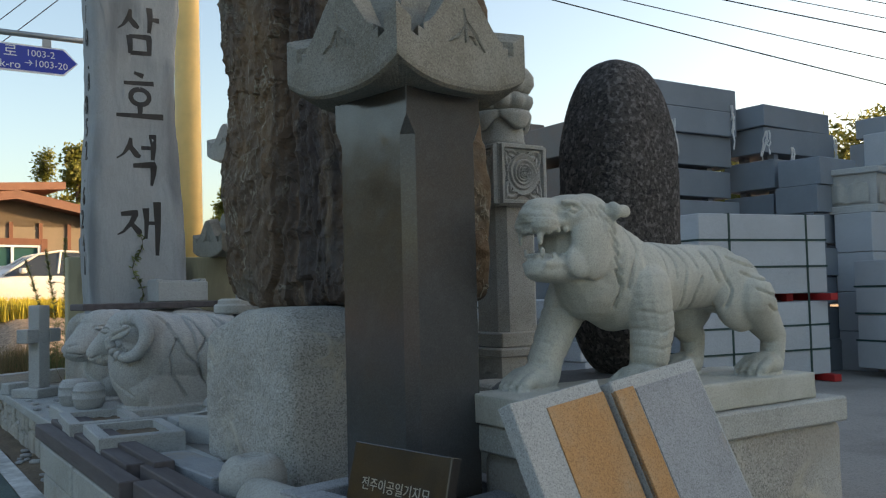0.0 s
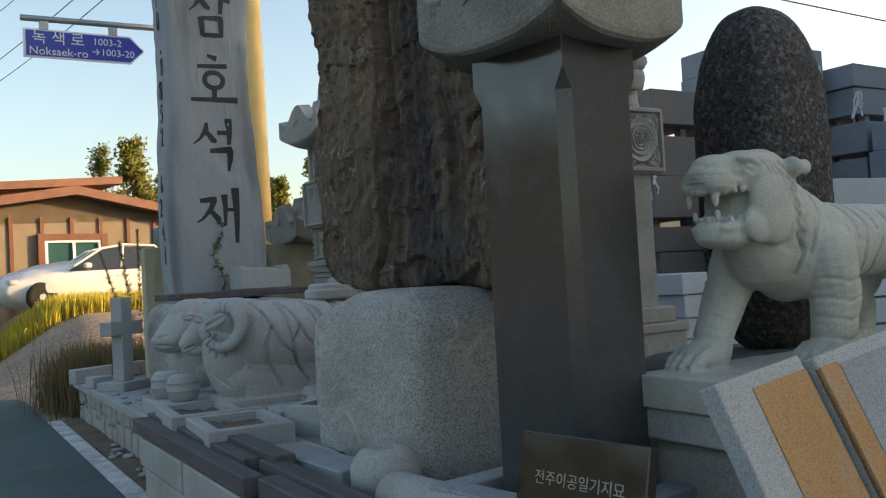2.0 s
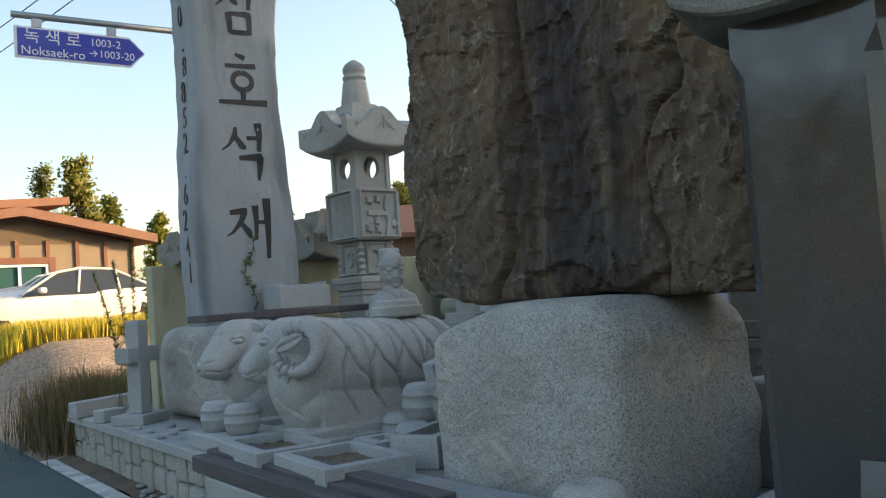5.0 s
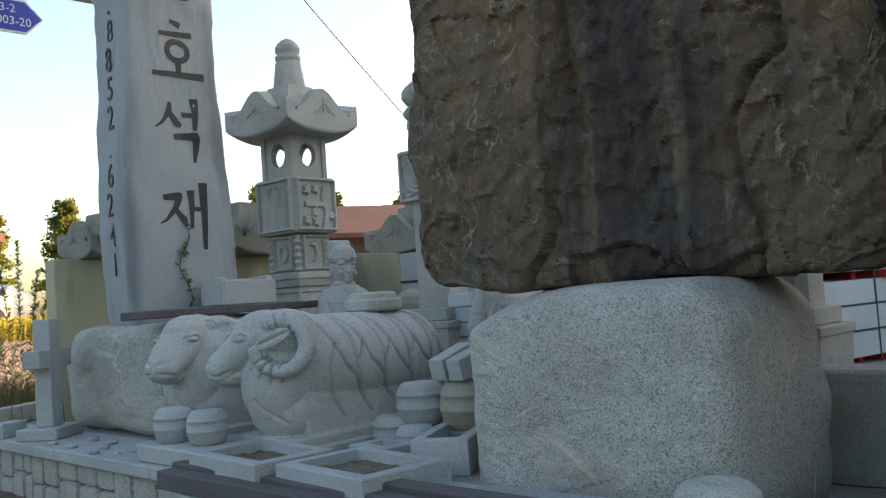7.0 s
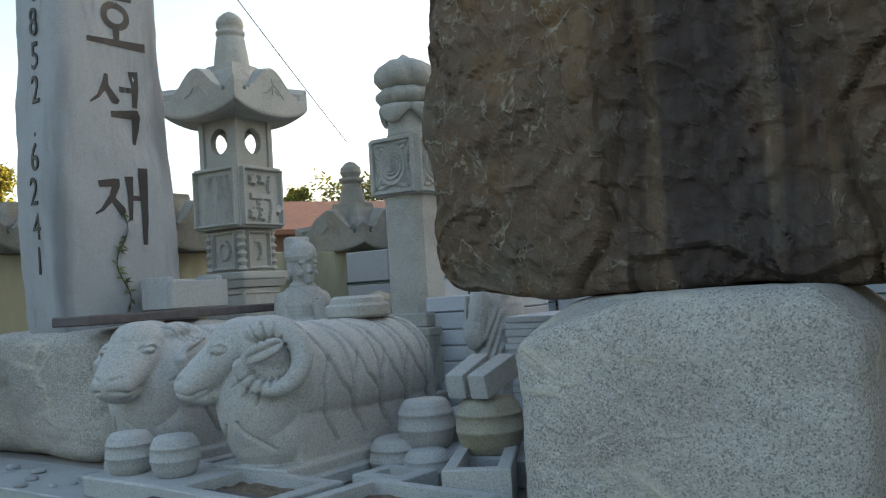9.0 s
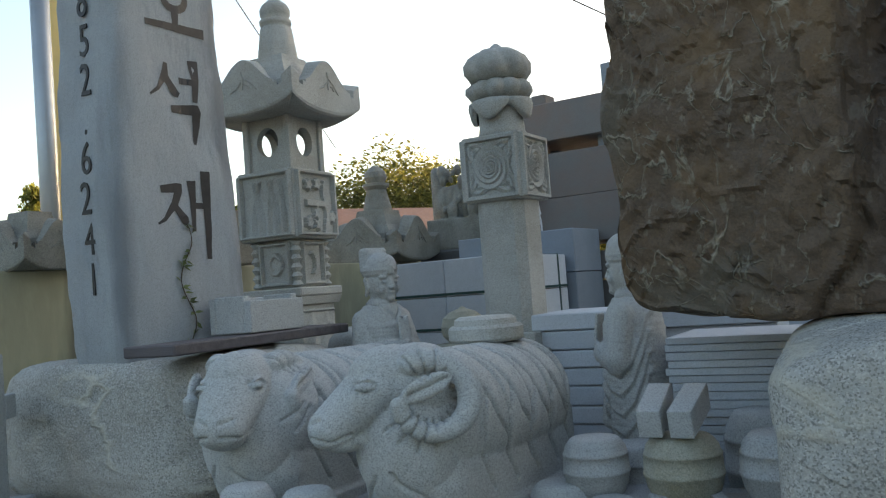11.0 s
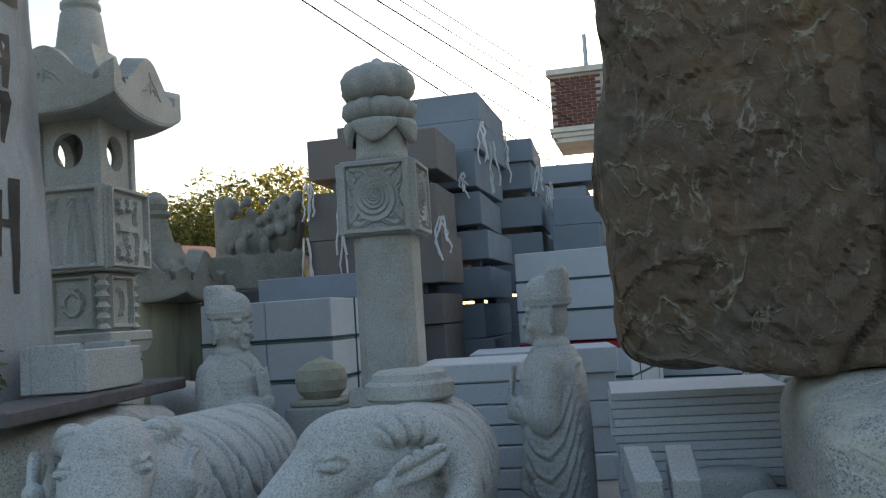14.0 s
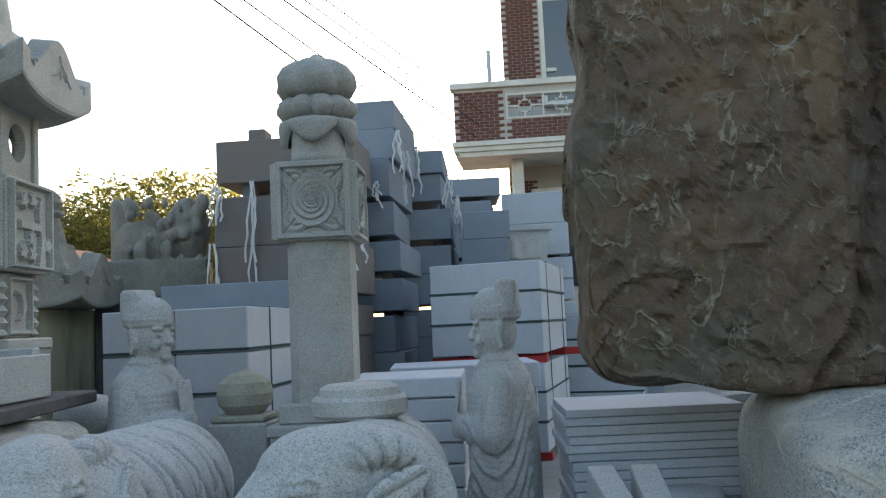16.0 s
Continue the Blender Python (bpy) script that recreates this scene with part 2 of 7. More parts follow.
SLABS = mat("sawn_granite", (0.47, 0.505, 0.54), 0.75, speck=0.4, speck_scale=320, stain=0.15, vary=0.3, bump=0.001, bump_scale=150)
GREYBLOCK = mat("blue_grey_stone_block", (0.215, 0.255, 0.30), 0.6, speck=0.3, speck_scale=320, stain=0.2, vary=0.45, bump=0.001, bump_scale=150)
BROWNBLOCK = mat("brown_grey_stone_block", (0.15, 0.145, 0.14), 0.6, speck=0.3, stain=0.3, stain_colour=(0.22, 0.11, 0.07), vary=0.3, bump=0.001)
# stain here is a broad brownish mottling in the base colour
POLISHED = mat("polished_black_stone", (0.06, 0.062, 0.064), 0.16, speck=0.4, speck_scale=300, dark=(0.04, 0.04, 0.04), stain=0.5, stain_scale=1.6, stain_colour=(0.075, 0.06, 0.045))
PLAQUE = mat("polished_plaque", (0.035, 0.032, 0.03), 0.1, speck=0.25, speck_scale=400, stain=0.1)
ASPHALT = mat("green_road_paint", (0.055, 0.10, 0.095), 0.85, speck=0.4, speck_scale=120, stain=0.3, stain_scale=0.7, bump=0.006, bump_scale=120)
LINE = mat("worn_white_road_paint", (0.62, 0.62, 0.60), 0.8, stain=0.45, stain_scale=4, stain_colour=(0.2, 0.2, 0.19), bump=0.003)
DIRT = mat("dirt", (0.17, 0.125, 0.085), 0.95, speck=0.5, speck_scale=60, stain=0.4, stain_scale=2, bump=0.02, bump_scale=35)
YARD = mat("yard_concrete", (0.30, 0.28, 0.255), 0.9, speck=0.3, speck_scale=90, stain=0.4, stain_scale=0.8, bump=0.006)
GRAVEL = mat("gravel", (0.36, 0.27, 0.20), 0.95, speck=0.6, speck_scale=25, stain=0.4, stain_scale=0.5, bump=0.05, bump_scale=15)
WALLPAINT = mat("stained_yellow_render", (0.46, 0.43, 0.29), 0.9, stain=0.42, stain_scale=0.9, stain_colour=(0.17, 0.16, 0.12), bump=0.006, bump_scale=25, stretch=(1, 1, 0.35))
PURPLE = mat("purplish_wooden_beam", (0.115, 0.10, 0.105), 0.8, stain=0.4, stain_scale=3, bump=0.004, bump_scale=40, stretch=(6, 0.5, 6), vary=0.4)
REDWOOD = mat("red_wood", (0.45, 0.02, 0.02), 0.6, stain=0.2)
RUST = mat("rust_stained_granite", (0.45, 0.24, 0.10), 0.9, speck=0.5, speck_scale=260, stain=0.3, stain_scale=5, stain_colour=(0.42, 0.34, 0.24), bump=0.003)
BLUEGREY = mat("blue_grey_granite", (0.31, 0.325, 0.34), 0.85, speck=0.6, speck_scale=260, stain=0.2, stain_scale=5, bump=0.003)
STRAP = plain("green_strap", (0.012, 0.05, 0.045), 0.5)
ROPE = plain("white_rope", (0.6, 0.6, 0.6), 0.9)
INK = plain("black_paint", (0.012, 0.012, 0.014), 0.6)
STEEL = plain("rusty_steel", (0.12, 0.07, 0.05), 0.7, 0.5)
SIGNBLUE = plain("blue_sign_face", (0.02, 0.045, 0.38), 0.4)
SIGNWHITE = plain("white_sign_film", (0.75, 0.77, 0.8), 0.45)
FAINT = plain("worn_engraving_paint", (0.36, 0.34, 0.30), 0.7)
GALV = plain("galvanised_steel", (0.35, 0.37, 0.38), 0.45, 0.7)
POLEYELLOW = plain("yellow_pole", (0.75, 0.50, 0.18), 0.6)


def wash(m, colour, lo, hi, axis_scale, scale, amount, band=None):
    """Lays a streaked stain over a material."""
    nt = m.node_tree
    N, L = nt.nodes, nt.links
    bsdf = N["Principled BSDF"]
    src = bsdf.inputs["Base Color"].links[0].from_socket
    tc, mp, t, r, x = N.new("ShaderNodeTexCoord"), N.new("ShaderNodeMapping"), N.new("ShaderNodeTexNoise"), N.new("ShaderNodeMapRange"), N.new("ShaderNodeMix")
    mp.inputs["Scale"].default_value = axis_scale
    t.inputs["Scale"].default_value, t.inputs["Detail"].default_value = scale, 6
    r.inputs[1].default_value, r.inputs[2].default_value, r.inputs[4].default_value = lo, hi, amount
    x.data_type = "RGBA"
    x.inputs[7].default_value = (*colour, 1)
    L.new(tc.outputs["Object"], mp.inputs[0])
    L.new(mp.outputs[0], t.inputs["Vector"])
    L.new(t.outputs["Fac"], r.inputs[0])
    mask = r.outputs[0]
    if band:
        sep, lim = N.new("ShaderNodeSeparateXYZ"), N.new("ShaderNodeMapRange")
        L.new(tc.outputs["Object"], sep.inputs[0])
        centre, half = N.new("ShaderNodeMath"), N.new("ShaderNodeMath")
        centre.operation, centre.inputs[1].default_value = "SUBTRACT", band[0]
        half.operation = "ABSOLUTE"
        L.new(sep.outputs[1], centre.inputs[0])
        L.new(centre.outputs[0], half.inputs[0])
        lim.inputs[1].default_value, lim.inputs[2].default_value, lim.inputs[3].default_value, lim.inputs[4].default_value = band[1], band[2], 1.0, 0.0
        L.new(half.outputs[0], lim.inputs[0])
        times = N.new("ShaderNodeMath")
        times.operation = "MULTIPLY"
        L.new(mask, times.inputs[0])
        L.new(lim.outputs[0], times.inputs[1])
        mask = times.outputs[0]
    L.new(mask, x.inputs[0])
    L.new(src, x.inputs[6])
    L.new(x.outputs[2], bsdf.inputs["Base Color"])


BROWNROCK = mat("brown_weathered_rock", (0.126, 0.084, 0.053), 0.85, speck=0.3, speck_scale=120, stain=0.4, stain_scale=2.4, stain_colour=(0.085, 0.06, 0.045), bump=0.03, bump_scale=14)
wash(BROWNROCK, (0.20, 0.115, 0.05), 0.50, 0.62, (1, 1, 0.7), 1.6, 0.5)
wash(BROWNROCK, (0.26, 0.23, 0.18), 0.62, 0.66, (1, 1.4, 0.8), 14.0, 0.4)
wash(BROWNROCK, (0.11, 0.115, 0.095), 0.56, 0.66, (1, 1, 1), 2.3, 0.4)
wash(BOULDER, (0.42, 0.41, 0.37), 0.56, 0.64, (1, 2.2, 0.35), 1.6, 0.5)
wash(WALLPAINT, (0.07, 0.07, 0.06), 0.55, 0.68, (1.5, 1.5, 0.25), 1.6, 0.7)
wash(SIGN_STONE, (0.13, 0.14, 0.155), 0.54, 0.66, (2.0, 2.0, 0.3), 1.3, 0.7)


def craggy(m, scale, distance):
    """Adds sharp broken ridges to a rock's fine relief."""
    nt = m.node_tree
    N, L = nt.nodes, nt.links
    bsdf = N["Principled BSDF"]
    tc, t, b = N.new("ShaderNodeTexCoord"), N.new("ShaderNodeTexNoise"), N.new("ShaderNodeBump")
    t.noise_type = "RIDGED_MULTIFRACTAL"
    t.inputs["Scale"].default_value, t.inputs["Detail"].default_value, t.inputs["Roughness"].default_value = scale, 8, 0.6
    b.inputs["Strength"].default_value, b.inputs["Distance"].default_value = 0.9, distance
    L.new(tc.outputs["Object"], t.inputs["Vector"])
    L.new(t.outputs["Fac"], b.inputs["Height"])
    if bsdf.inputs["Normal"].links:
        L.new(bsdf.inputs["Normal"].links[0].from_socket, b.inputs["Normal"])
    L.new(b.outputs[0], bsdf.inputs["Normal"])


def veins(m, colour, scale, width, amount, warp=(1, 1, 1)):
    """Thin broken mineral veins, a little proud of the rock."""
    nt = m.node_tree
    N, L = nt.nodes, nt.links
    bsdf = N["Principled BSDF"]
    src = bsdf.inputs["Base Color"].links[0].from_socket
    tc, mp, t, q = N.new("ShaderNodeTexCoord"), N.new("ShaderNodeMapping"), N.new("ShaderNodeTexNoise"), N.new("ShaderNodeTexNoise")
    mp.inputs["Scale"].default_value = warp
    t.inputs["Scale"].default_value, t.inputs["Detail"].default_value, t.inputs["Distortion"].default_value = scale, 5, 0.6
    q.inputs["Scale"].default_value, q.inputs["Detail"].default_value = scale * 1.7, 4
    a, b, r, g, k, x, bump = N.new("ShaderNodeMath"), N.new("ShaderNodeMath"), N.new("ShaderNodeMapRange"), N.new("ShaderNodeMapRange"), N.new("ShaderNodeMath"), N.new("ShaderNodeMix"), N.new("ShaderNodeBump")
    a.operation, a.inputs[1].default_value, b.operation, k.operation = "SUBTRACT", 0.5, "ABSOLUTE", "MULTIPLY"
    r.inputs[1].default_value, r.inputs[2].default_value, r.inputs[3].default_value, r.inputs[4].default_value = 0.0, width, amount, 0.0
    g.inputs[1].default_value, g.inputs[2].default_value = 0.46, 0.58
    x.data_type = "RGBA"
    x.inputs[7].default_value = (*colour, 1)
    L.new(tc.outputs["Object"], mp.inputs[0])
    L.new(mp.outputs[0], t.inputs["Vector"])
    L.new(tc.outputs["Object"], q.inputs["Vector"])
    L.new(t.outputs["Fac"], a.inputs[0])
    L.new(a.outputs[0], b.inputs[0])
    L.new(b.outputs[0], r.inputs[0])
    L.new(q.outputs["Fac"], g.inputs[0])
    L.new(r.outputs[0], k.inputs[0])
    L.new(g.outputs[0], k.inputs[1])
    L.new(k.outputs[0], x.inputs[0])
    L.new(src, x.inputs[6])
    L.new(x.outputs[2], bsdf.inputs["Base Color"])
    bump.inputs["Strength"].default_value, bump.inputs["Distance"].default_value = 0.8, 0.013
    L.new(k.outputs[0], bump.inputs["Height"])
    if bsdf.inputs["Normal"].links:
        L.new(bsdf.inputs["Normal"].links[0].from_socket, bump.inputs["Normal"])
    L.new(bump.outputs[0], bsdf.inputs["Normal"])


craggy(BROWNROCK, 9.0, 0.05)
craggy(BROWNROCK, 3.2, 0.05)
veins(BROWNROCK, (0.34, 0.30, 0.23), 2.4, 0.012, 0.9, (1, 1.3, 0.8))
veins(BROWNROCK, (0.32, 0.28, 0.21), 5.0, 0.013, 0.85)
wash(BROWNROCK, (0.022, 0.016, 0.018), 0.40, 0.52, (0.6, 2.6, 0.22), 2.2, 0.74, (4.9, 0.3, 0.5))
wash(BROWNROCK, (0.03, 0.02, 0.018), 0.46, 0.56, (0.6, 5.5, 0.3), 2.6, 0.46, (4.85, 0.4, 0.7))
veins(BOULDER, (0.52, 0.49, 0.40), 1.1, 0.03, 0.7, (1, 0.7, 1.5))
ROOFGRANITE = mat("old_roof_granite", (0.25, 0.245, 0.215), 0.92, speck=0.5, speck_scale=200, stain=0.45, stain_scale=3.0, stain_colour=(0.13, 0.115, 0.085), bump=0.006, bump_scale=60)
wash(BOULDER, (0.31, 0.275, 0.235), 0.48, 0.62, (0.8, 0.8, 1.0), 1.2, 0.5)
craggy(BOULDER, 5.0, 0.02)
craggy(SIGN_STONE, 2.2, 0.02)
wash(BLUEGREY, (0.40, 0.30, 0.19), 0.58, 0.68, (1, 1, 1), 4.0, 0.35)

# ---- ground and setting ----
def sheet(xs, ys, fn, material, name, label, category, smooth=True):
    bm = bmesh.new()
    g = [[bm.verts.new((x, y, fn(x, y))) for x in xs] for y in ys]
    for a, b in zip(g, g[1:]):
        for i in range(len(xs) - 1):
            bm.faces.new((a[i], a[i + 1], b[i + 1], b[i]))
    return solo(name, bm, material, label, category, kind="structure", smooth=smooth)


def lot(x, y):
    """Height of the land: flat by the road, rising to the house lot."""
    k = min(1, max(0, (y - 13.2) / 5.0)) * min(1, max(0, (x - 0.2) / 2.2))
    k = k * k * (3 - 2 * k)
    return -0.03 + 1.19 * k + (0.05 * noise.noise(Vector((x, y, 0)) * 0.7) if k > 0.02 and y < 40 else 0)


xs = sorted([-900, -300, -100, -40, -20, -10] + [-6 + 0.5 * i for i in range(33)] + [12, 15, 20, 30, 60, 150, 400, 900])
ys = sorted([-900, -300, -100, -40, -20, -8, -2, 4, 8] + [10 + 0.5 * i for i in range(40)] + [31, 34, 40, 60, 100, 200, 500, 900])
sheet(xs, ys, lot, GRAVEL, "ground", "dry gravelly earth around the yard and road", "ground")
sheet([-6, -3, 0, 1.12], [-40, -10, 0, 4, 8, 12, 16, 30, 80, 200], lambda x, y: 0.0, ASPHALT, "road", "dark green painted road lane", "road")
sheet([1.12, 1.27], [-40, 0, 3, 6, 9, 11.6], lambda x, y: 0.006, LINE, "road_edge_line", "worn white painted road edge line", "road marking")
sheet([1.27 + 0.05 * i for i in range(6)], [2 + 0.12 * i for i in range(80)], lambda x, y: 0.012 + 0.03 * noise.noise(Vector((x * 6, y * 3, 1))) + 0.06 * max(0, x - 1.35), DIRT, "verge", "brown earth verge under the stone wall", "verge")
YARD_Z = 0.3
sheet([1.62, 3, 5, 8, 12, 20, 30], [-6, 0, 4, 8, 10.7], lambda x, y: YARD_Z, YARD, "yard_floor", "pale dusty concrete yard floor", "floor")
bm = box((1.6, -6, -0.1), (1.7, 5.2, YARD_Z - 0.005))
solo("yard_kerb", bm, GRANITE, "low granite kerb under the stone display", "kerb", kind="structure")

# the low wall with its coping that carries the display
LEDGE = 0.46
ledge = thing("low_wall", "low rubble stone wall with pale granite coping", "wall", kind="structure")
part("wall_core", box((1.52, 5.2, -0.05), (3.4, 11.6, LEDGE - 0.08)), DIRT, ledge)
random.seed(3)
y = 5.2
while y < 11.5:
    w = random.uniform(0.16, 0.34)
    z = -0.04
    for h in (random.uniform(0.17, 0.26), 0.5):
        top = min(z + h, LEDGE - 0.09)
        bm = boulder((1.47, y + 0.008, z), (1.62, min(y + w, 11.6) - 0.008, top), 4, 0.018, random.random() * 9, 7)
        part("stone", bm, BOULDER, ledge)
        z = top + 0.01
        if z > LEDGE - 0.13:
            break
    y += w
y = 5.2
for n in (1.3, 1.25, 1.4, 1.2, 1.25):
    part("coping_slab", box((1.4, y + 0.004, LEDGE - 0.08), (1.95, min(y + n, 11.62) - 0.004, LEDGE), 0.008), GRANITE, ledge)
    y += n
part("platform_top", box((1.955, 5.2, LEDGE - 0.08), (3.4, 11.6, LEDGE - 0.004)), YARD, ledge)

# yellow boundary wall
wall = thing("wall_north", "stained pale yellow rendered boundary wall", "wall", (2.1, 10.75, 0), -1.5, kind="structure")
part("render", box((0, 0, 0.0), (9.5, 0.22, 1.93), 0.01), WALLPAINT, wall)

# ---- sign stone on its boulder ----
def base_shape(p, u):
    if u.z > 0.7:
        p.z = min(p.z, 1.32 + 0.03 * u.x)
    return p


solo("boulder_base", boulder((1.95, 8.45, LEDGE - 0.02), (3.25, 10.45, 1.33), 44, 0.06, 2.0, 6, base_shape), BOULDER, "large grey granite boulder under the engraved sign stone", "boulder", smooth=True)


def sign_shape(p, u):
    k = (p.z - 1.3) / 3.9
    p.x = 2.46 + (p.x - 2.46) * (1.0 + 0.10 * math.sin(k * 6.5 + 0.8) * (1 if u.x > 0 else 0.6) - 0.10 * max(0, k - 0.8) * 5)
    return p


bm = boulder((2.02, 9.05, 1.12), (2.91, 9.62, 5.3), 64, 0.04, 5.0, 9, sign_shape)
sign_bvh = BVHTree.FromBMesh(bm)
signstone = thing("engraved_sign_stone", "tall pale grey upright stone engraved with black Korean letters", "sign stone", (0, 0, 0))
part("stone", bm, SIGN_STONE, signstone, smooth=True)


def brush(strokes, at, scale, to_world, bvh, way, name, parent):
    """Brush-like strokes (points with a width each), laid into the face of a stone."""
    bm = bmesh.new()
    for pts in strokes:
        fine = []
        for (a, b), n in zip(zip(pts, pts[1:]), [7] * (len(pts) - 1)):
            fine += [tuple(a[j] + (b[j] - a[j]) * k / n for j in range(3)) for k in range(n)]
        fine.append(pts[-1])
        prev = None
        for i, (x, z, w) in enumerate(fine):
            nx, nz, _ = fine[min(i + 1, len(fine) - 1)]
            px, pz, _ = fine[max(i - 1, 0)]
            d = Vector((nx - px, nz - pz)).normalized()
            row = []
            w = w * 1.32
            for s in (-1, 1):
                q = Vector(to_world(at, (x - s * d.y * w / 2) * scale, (z + s * d.x * w / 2) * scale))
                hit = bvh.ray_cast(q - way * 1.0, way)
                row.append(bm.verts.new((hit[0] if hit[0] else q) - way * 0.004))
            if prev:
                bm.faces.new((prev[0], row[0], row[1], prev[1]))
            prev = row
    bmesh.ops.recalc_face_normals(bm, faces=bm.faces[:])
    return part(name, bm, INK, parent, "black painted engraved letter")


def ring(cx, cz, rx, rz, w, n=14):
    return [(cx + rx * math.sin(2 * math.pi * i / n), cz + rz * math.cos(2 * math.pi * i / n), w) for i in range(n + 1)]


SIOT = [[(-0.2, 0.46, 0.05), (-0.22, 0.3, 0.09), (-0.36, 0.1, 0.04), (-0.46, 0.02, 0.02)], [(-0.22, 0.28, 0.08), (-0.1, 0.14, 0.1), (-0.02, 0.08, 0.05)]]
GLYPHS = [
    (4.15, SIOT + [[(0.2, 0.55, 0.11), (0.22, 0.3, 0.09), (0.2, 0.0, 0.06)], [(0.22, 0.3, 0.06), (0.42, 0.3, 0.09)],
                   [(-0.22, -0.1, 0.1), (-0.2, -0.5, 0.07)], [(-0.22, -0.12, 0.06), (0.2, -0.1, 0.1), (0.2, -0.5, 0.07)], [(-0.2, -0.48, 0.07), (0.22, -0.46, 0.07)]]),
    (3.49, [[(-0.12, 0.5, 0.05), (0.08, 0.44, 0.09)], [(-0.34, 0.26, 0.06), (0.3, 0.3, 0.08)], ring(0.0, -0.02, 0.2, 0.17, 0.08), [(0.0, -0.22, 0.09), (0.0, -0.4, 0.07)], [(-0.5, -0.45, 0.06), (0.5, -0.42, 0.1)]]),
    (2.84, [[(-0.2, 0.46, 0.05), (-0.22, 0.3, 0.09), (-0.36, 0.1, 0.04), (-0.5, 0.0, 0.02)], [(-0.22, 0.28, 0.08), (-0.08, 0.1, 0.1), (0.0, 0.06, 0.05)], [(0.02, 0.26, 0.07), (0.24, 0.26, 0.06)], [(0.26, 0.56, 0.12), (0.28, 0.3, 0.09), (0.26, 0.0, 0.06)],
            [(-0.16, -0.14, 0.07), (0.28, -0.1, 0.11), (0.28, -0.3, 0.09), (0.24, -0.56, 0.04)]]),
    (2.13, [[(-0.42, 0.32, 0.07), (-0.1, 0.36, 0.1), (-0.2, 0.14, 0.08), (-0.38, -0.06, 0.04), (-0.5, -0.12, 0.02)], [(-0.2, 0.12, 0.07), (-0.04, -0.06, 0.1), (0.0, -0.1, 0.05)], [(0.1, 0.46, 0.11), (0.12, 0.2, 0.08), (0.1, -0.2, 0.05)], [(0.12, 0.14, 0.06), (0.3, 0.14, 0.06)], [(0.34, 0.6, 0.13), (0.36, 0.1, 0.1), (0.34, -0.56, 0.06)]]),
]
for z, strokes in GLYPHS:
    brush(strokes, (2.48, 8.6, z), 0.47, lambda at, x, v: (at[0] + x, at[1], at[2] + v), sign_bvh, Vector((0, 1, 0)), "letter", signstone)
for i, ch in enumerate("010.8852.6241"):
    z = 4.55 - i * 0.232
    hit = sign_bvh.ray_cast(Vector((1.0, 9.3, z)), Vector((1, 0, 0)))
    m = Matrix.Translation((hit[0] if hit[0] else Vector((2.0, 9.3, z))) + Vector((-0.004, 0, 0))) @ Euler((radians(90), 0, radians(-90))).to_matrix().to_4x4() @ Matrix.Diagonal((0.75, 1, 1, 1))
    lettering(ch, 0.27, INK, signstone, m, 0.004, "digit")

# purplish plank and trough before the sign stone
bm = box((-0.85, -0.17, 0), (0.85, 0.17, 0.06), 0.008)
solo("stone_plank", bm, PURPLE, "dark purplish plank lying on the boulder", "plank", (2.62, 8.72, 1.335), 8)
trough = thing("stone_trough", "pale granite trough with a notched rim", "trough", (2.53, 8.62, 1.40), 4)
bm = bmesh.new()
for lo, hi in (((0, 0, 0), (0.5, 0.05, 0.19)), ((0, 0.27, 0), (0.5, 0.32, 0.21)), ((0, 0.05, 0), (0.06, 0.27, 0.22)), ((0.44, 0.05, 0), (0.5, 0.27, 0.22)), ((0.06, 0.05, 0), (0.44, 0.27, 0.08))):
    block(bm, lo, hi, 0.006)
part("body", bm, GRANITE, trough)

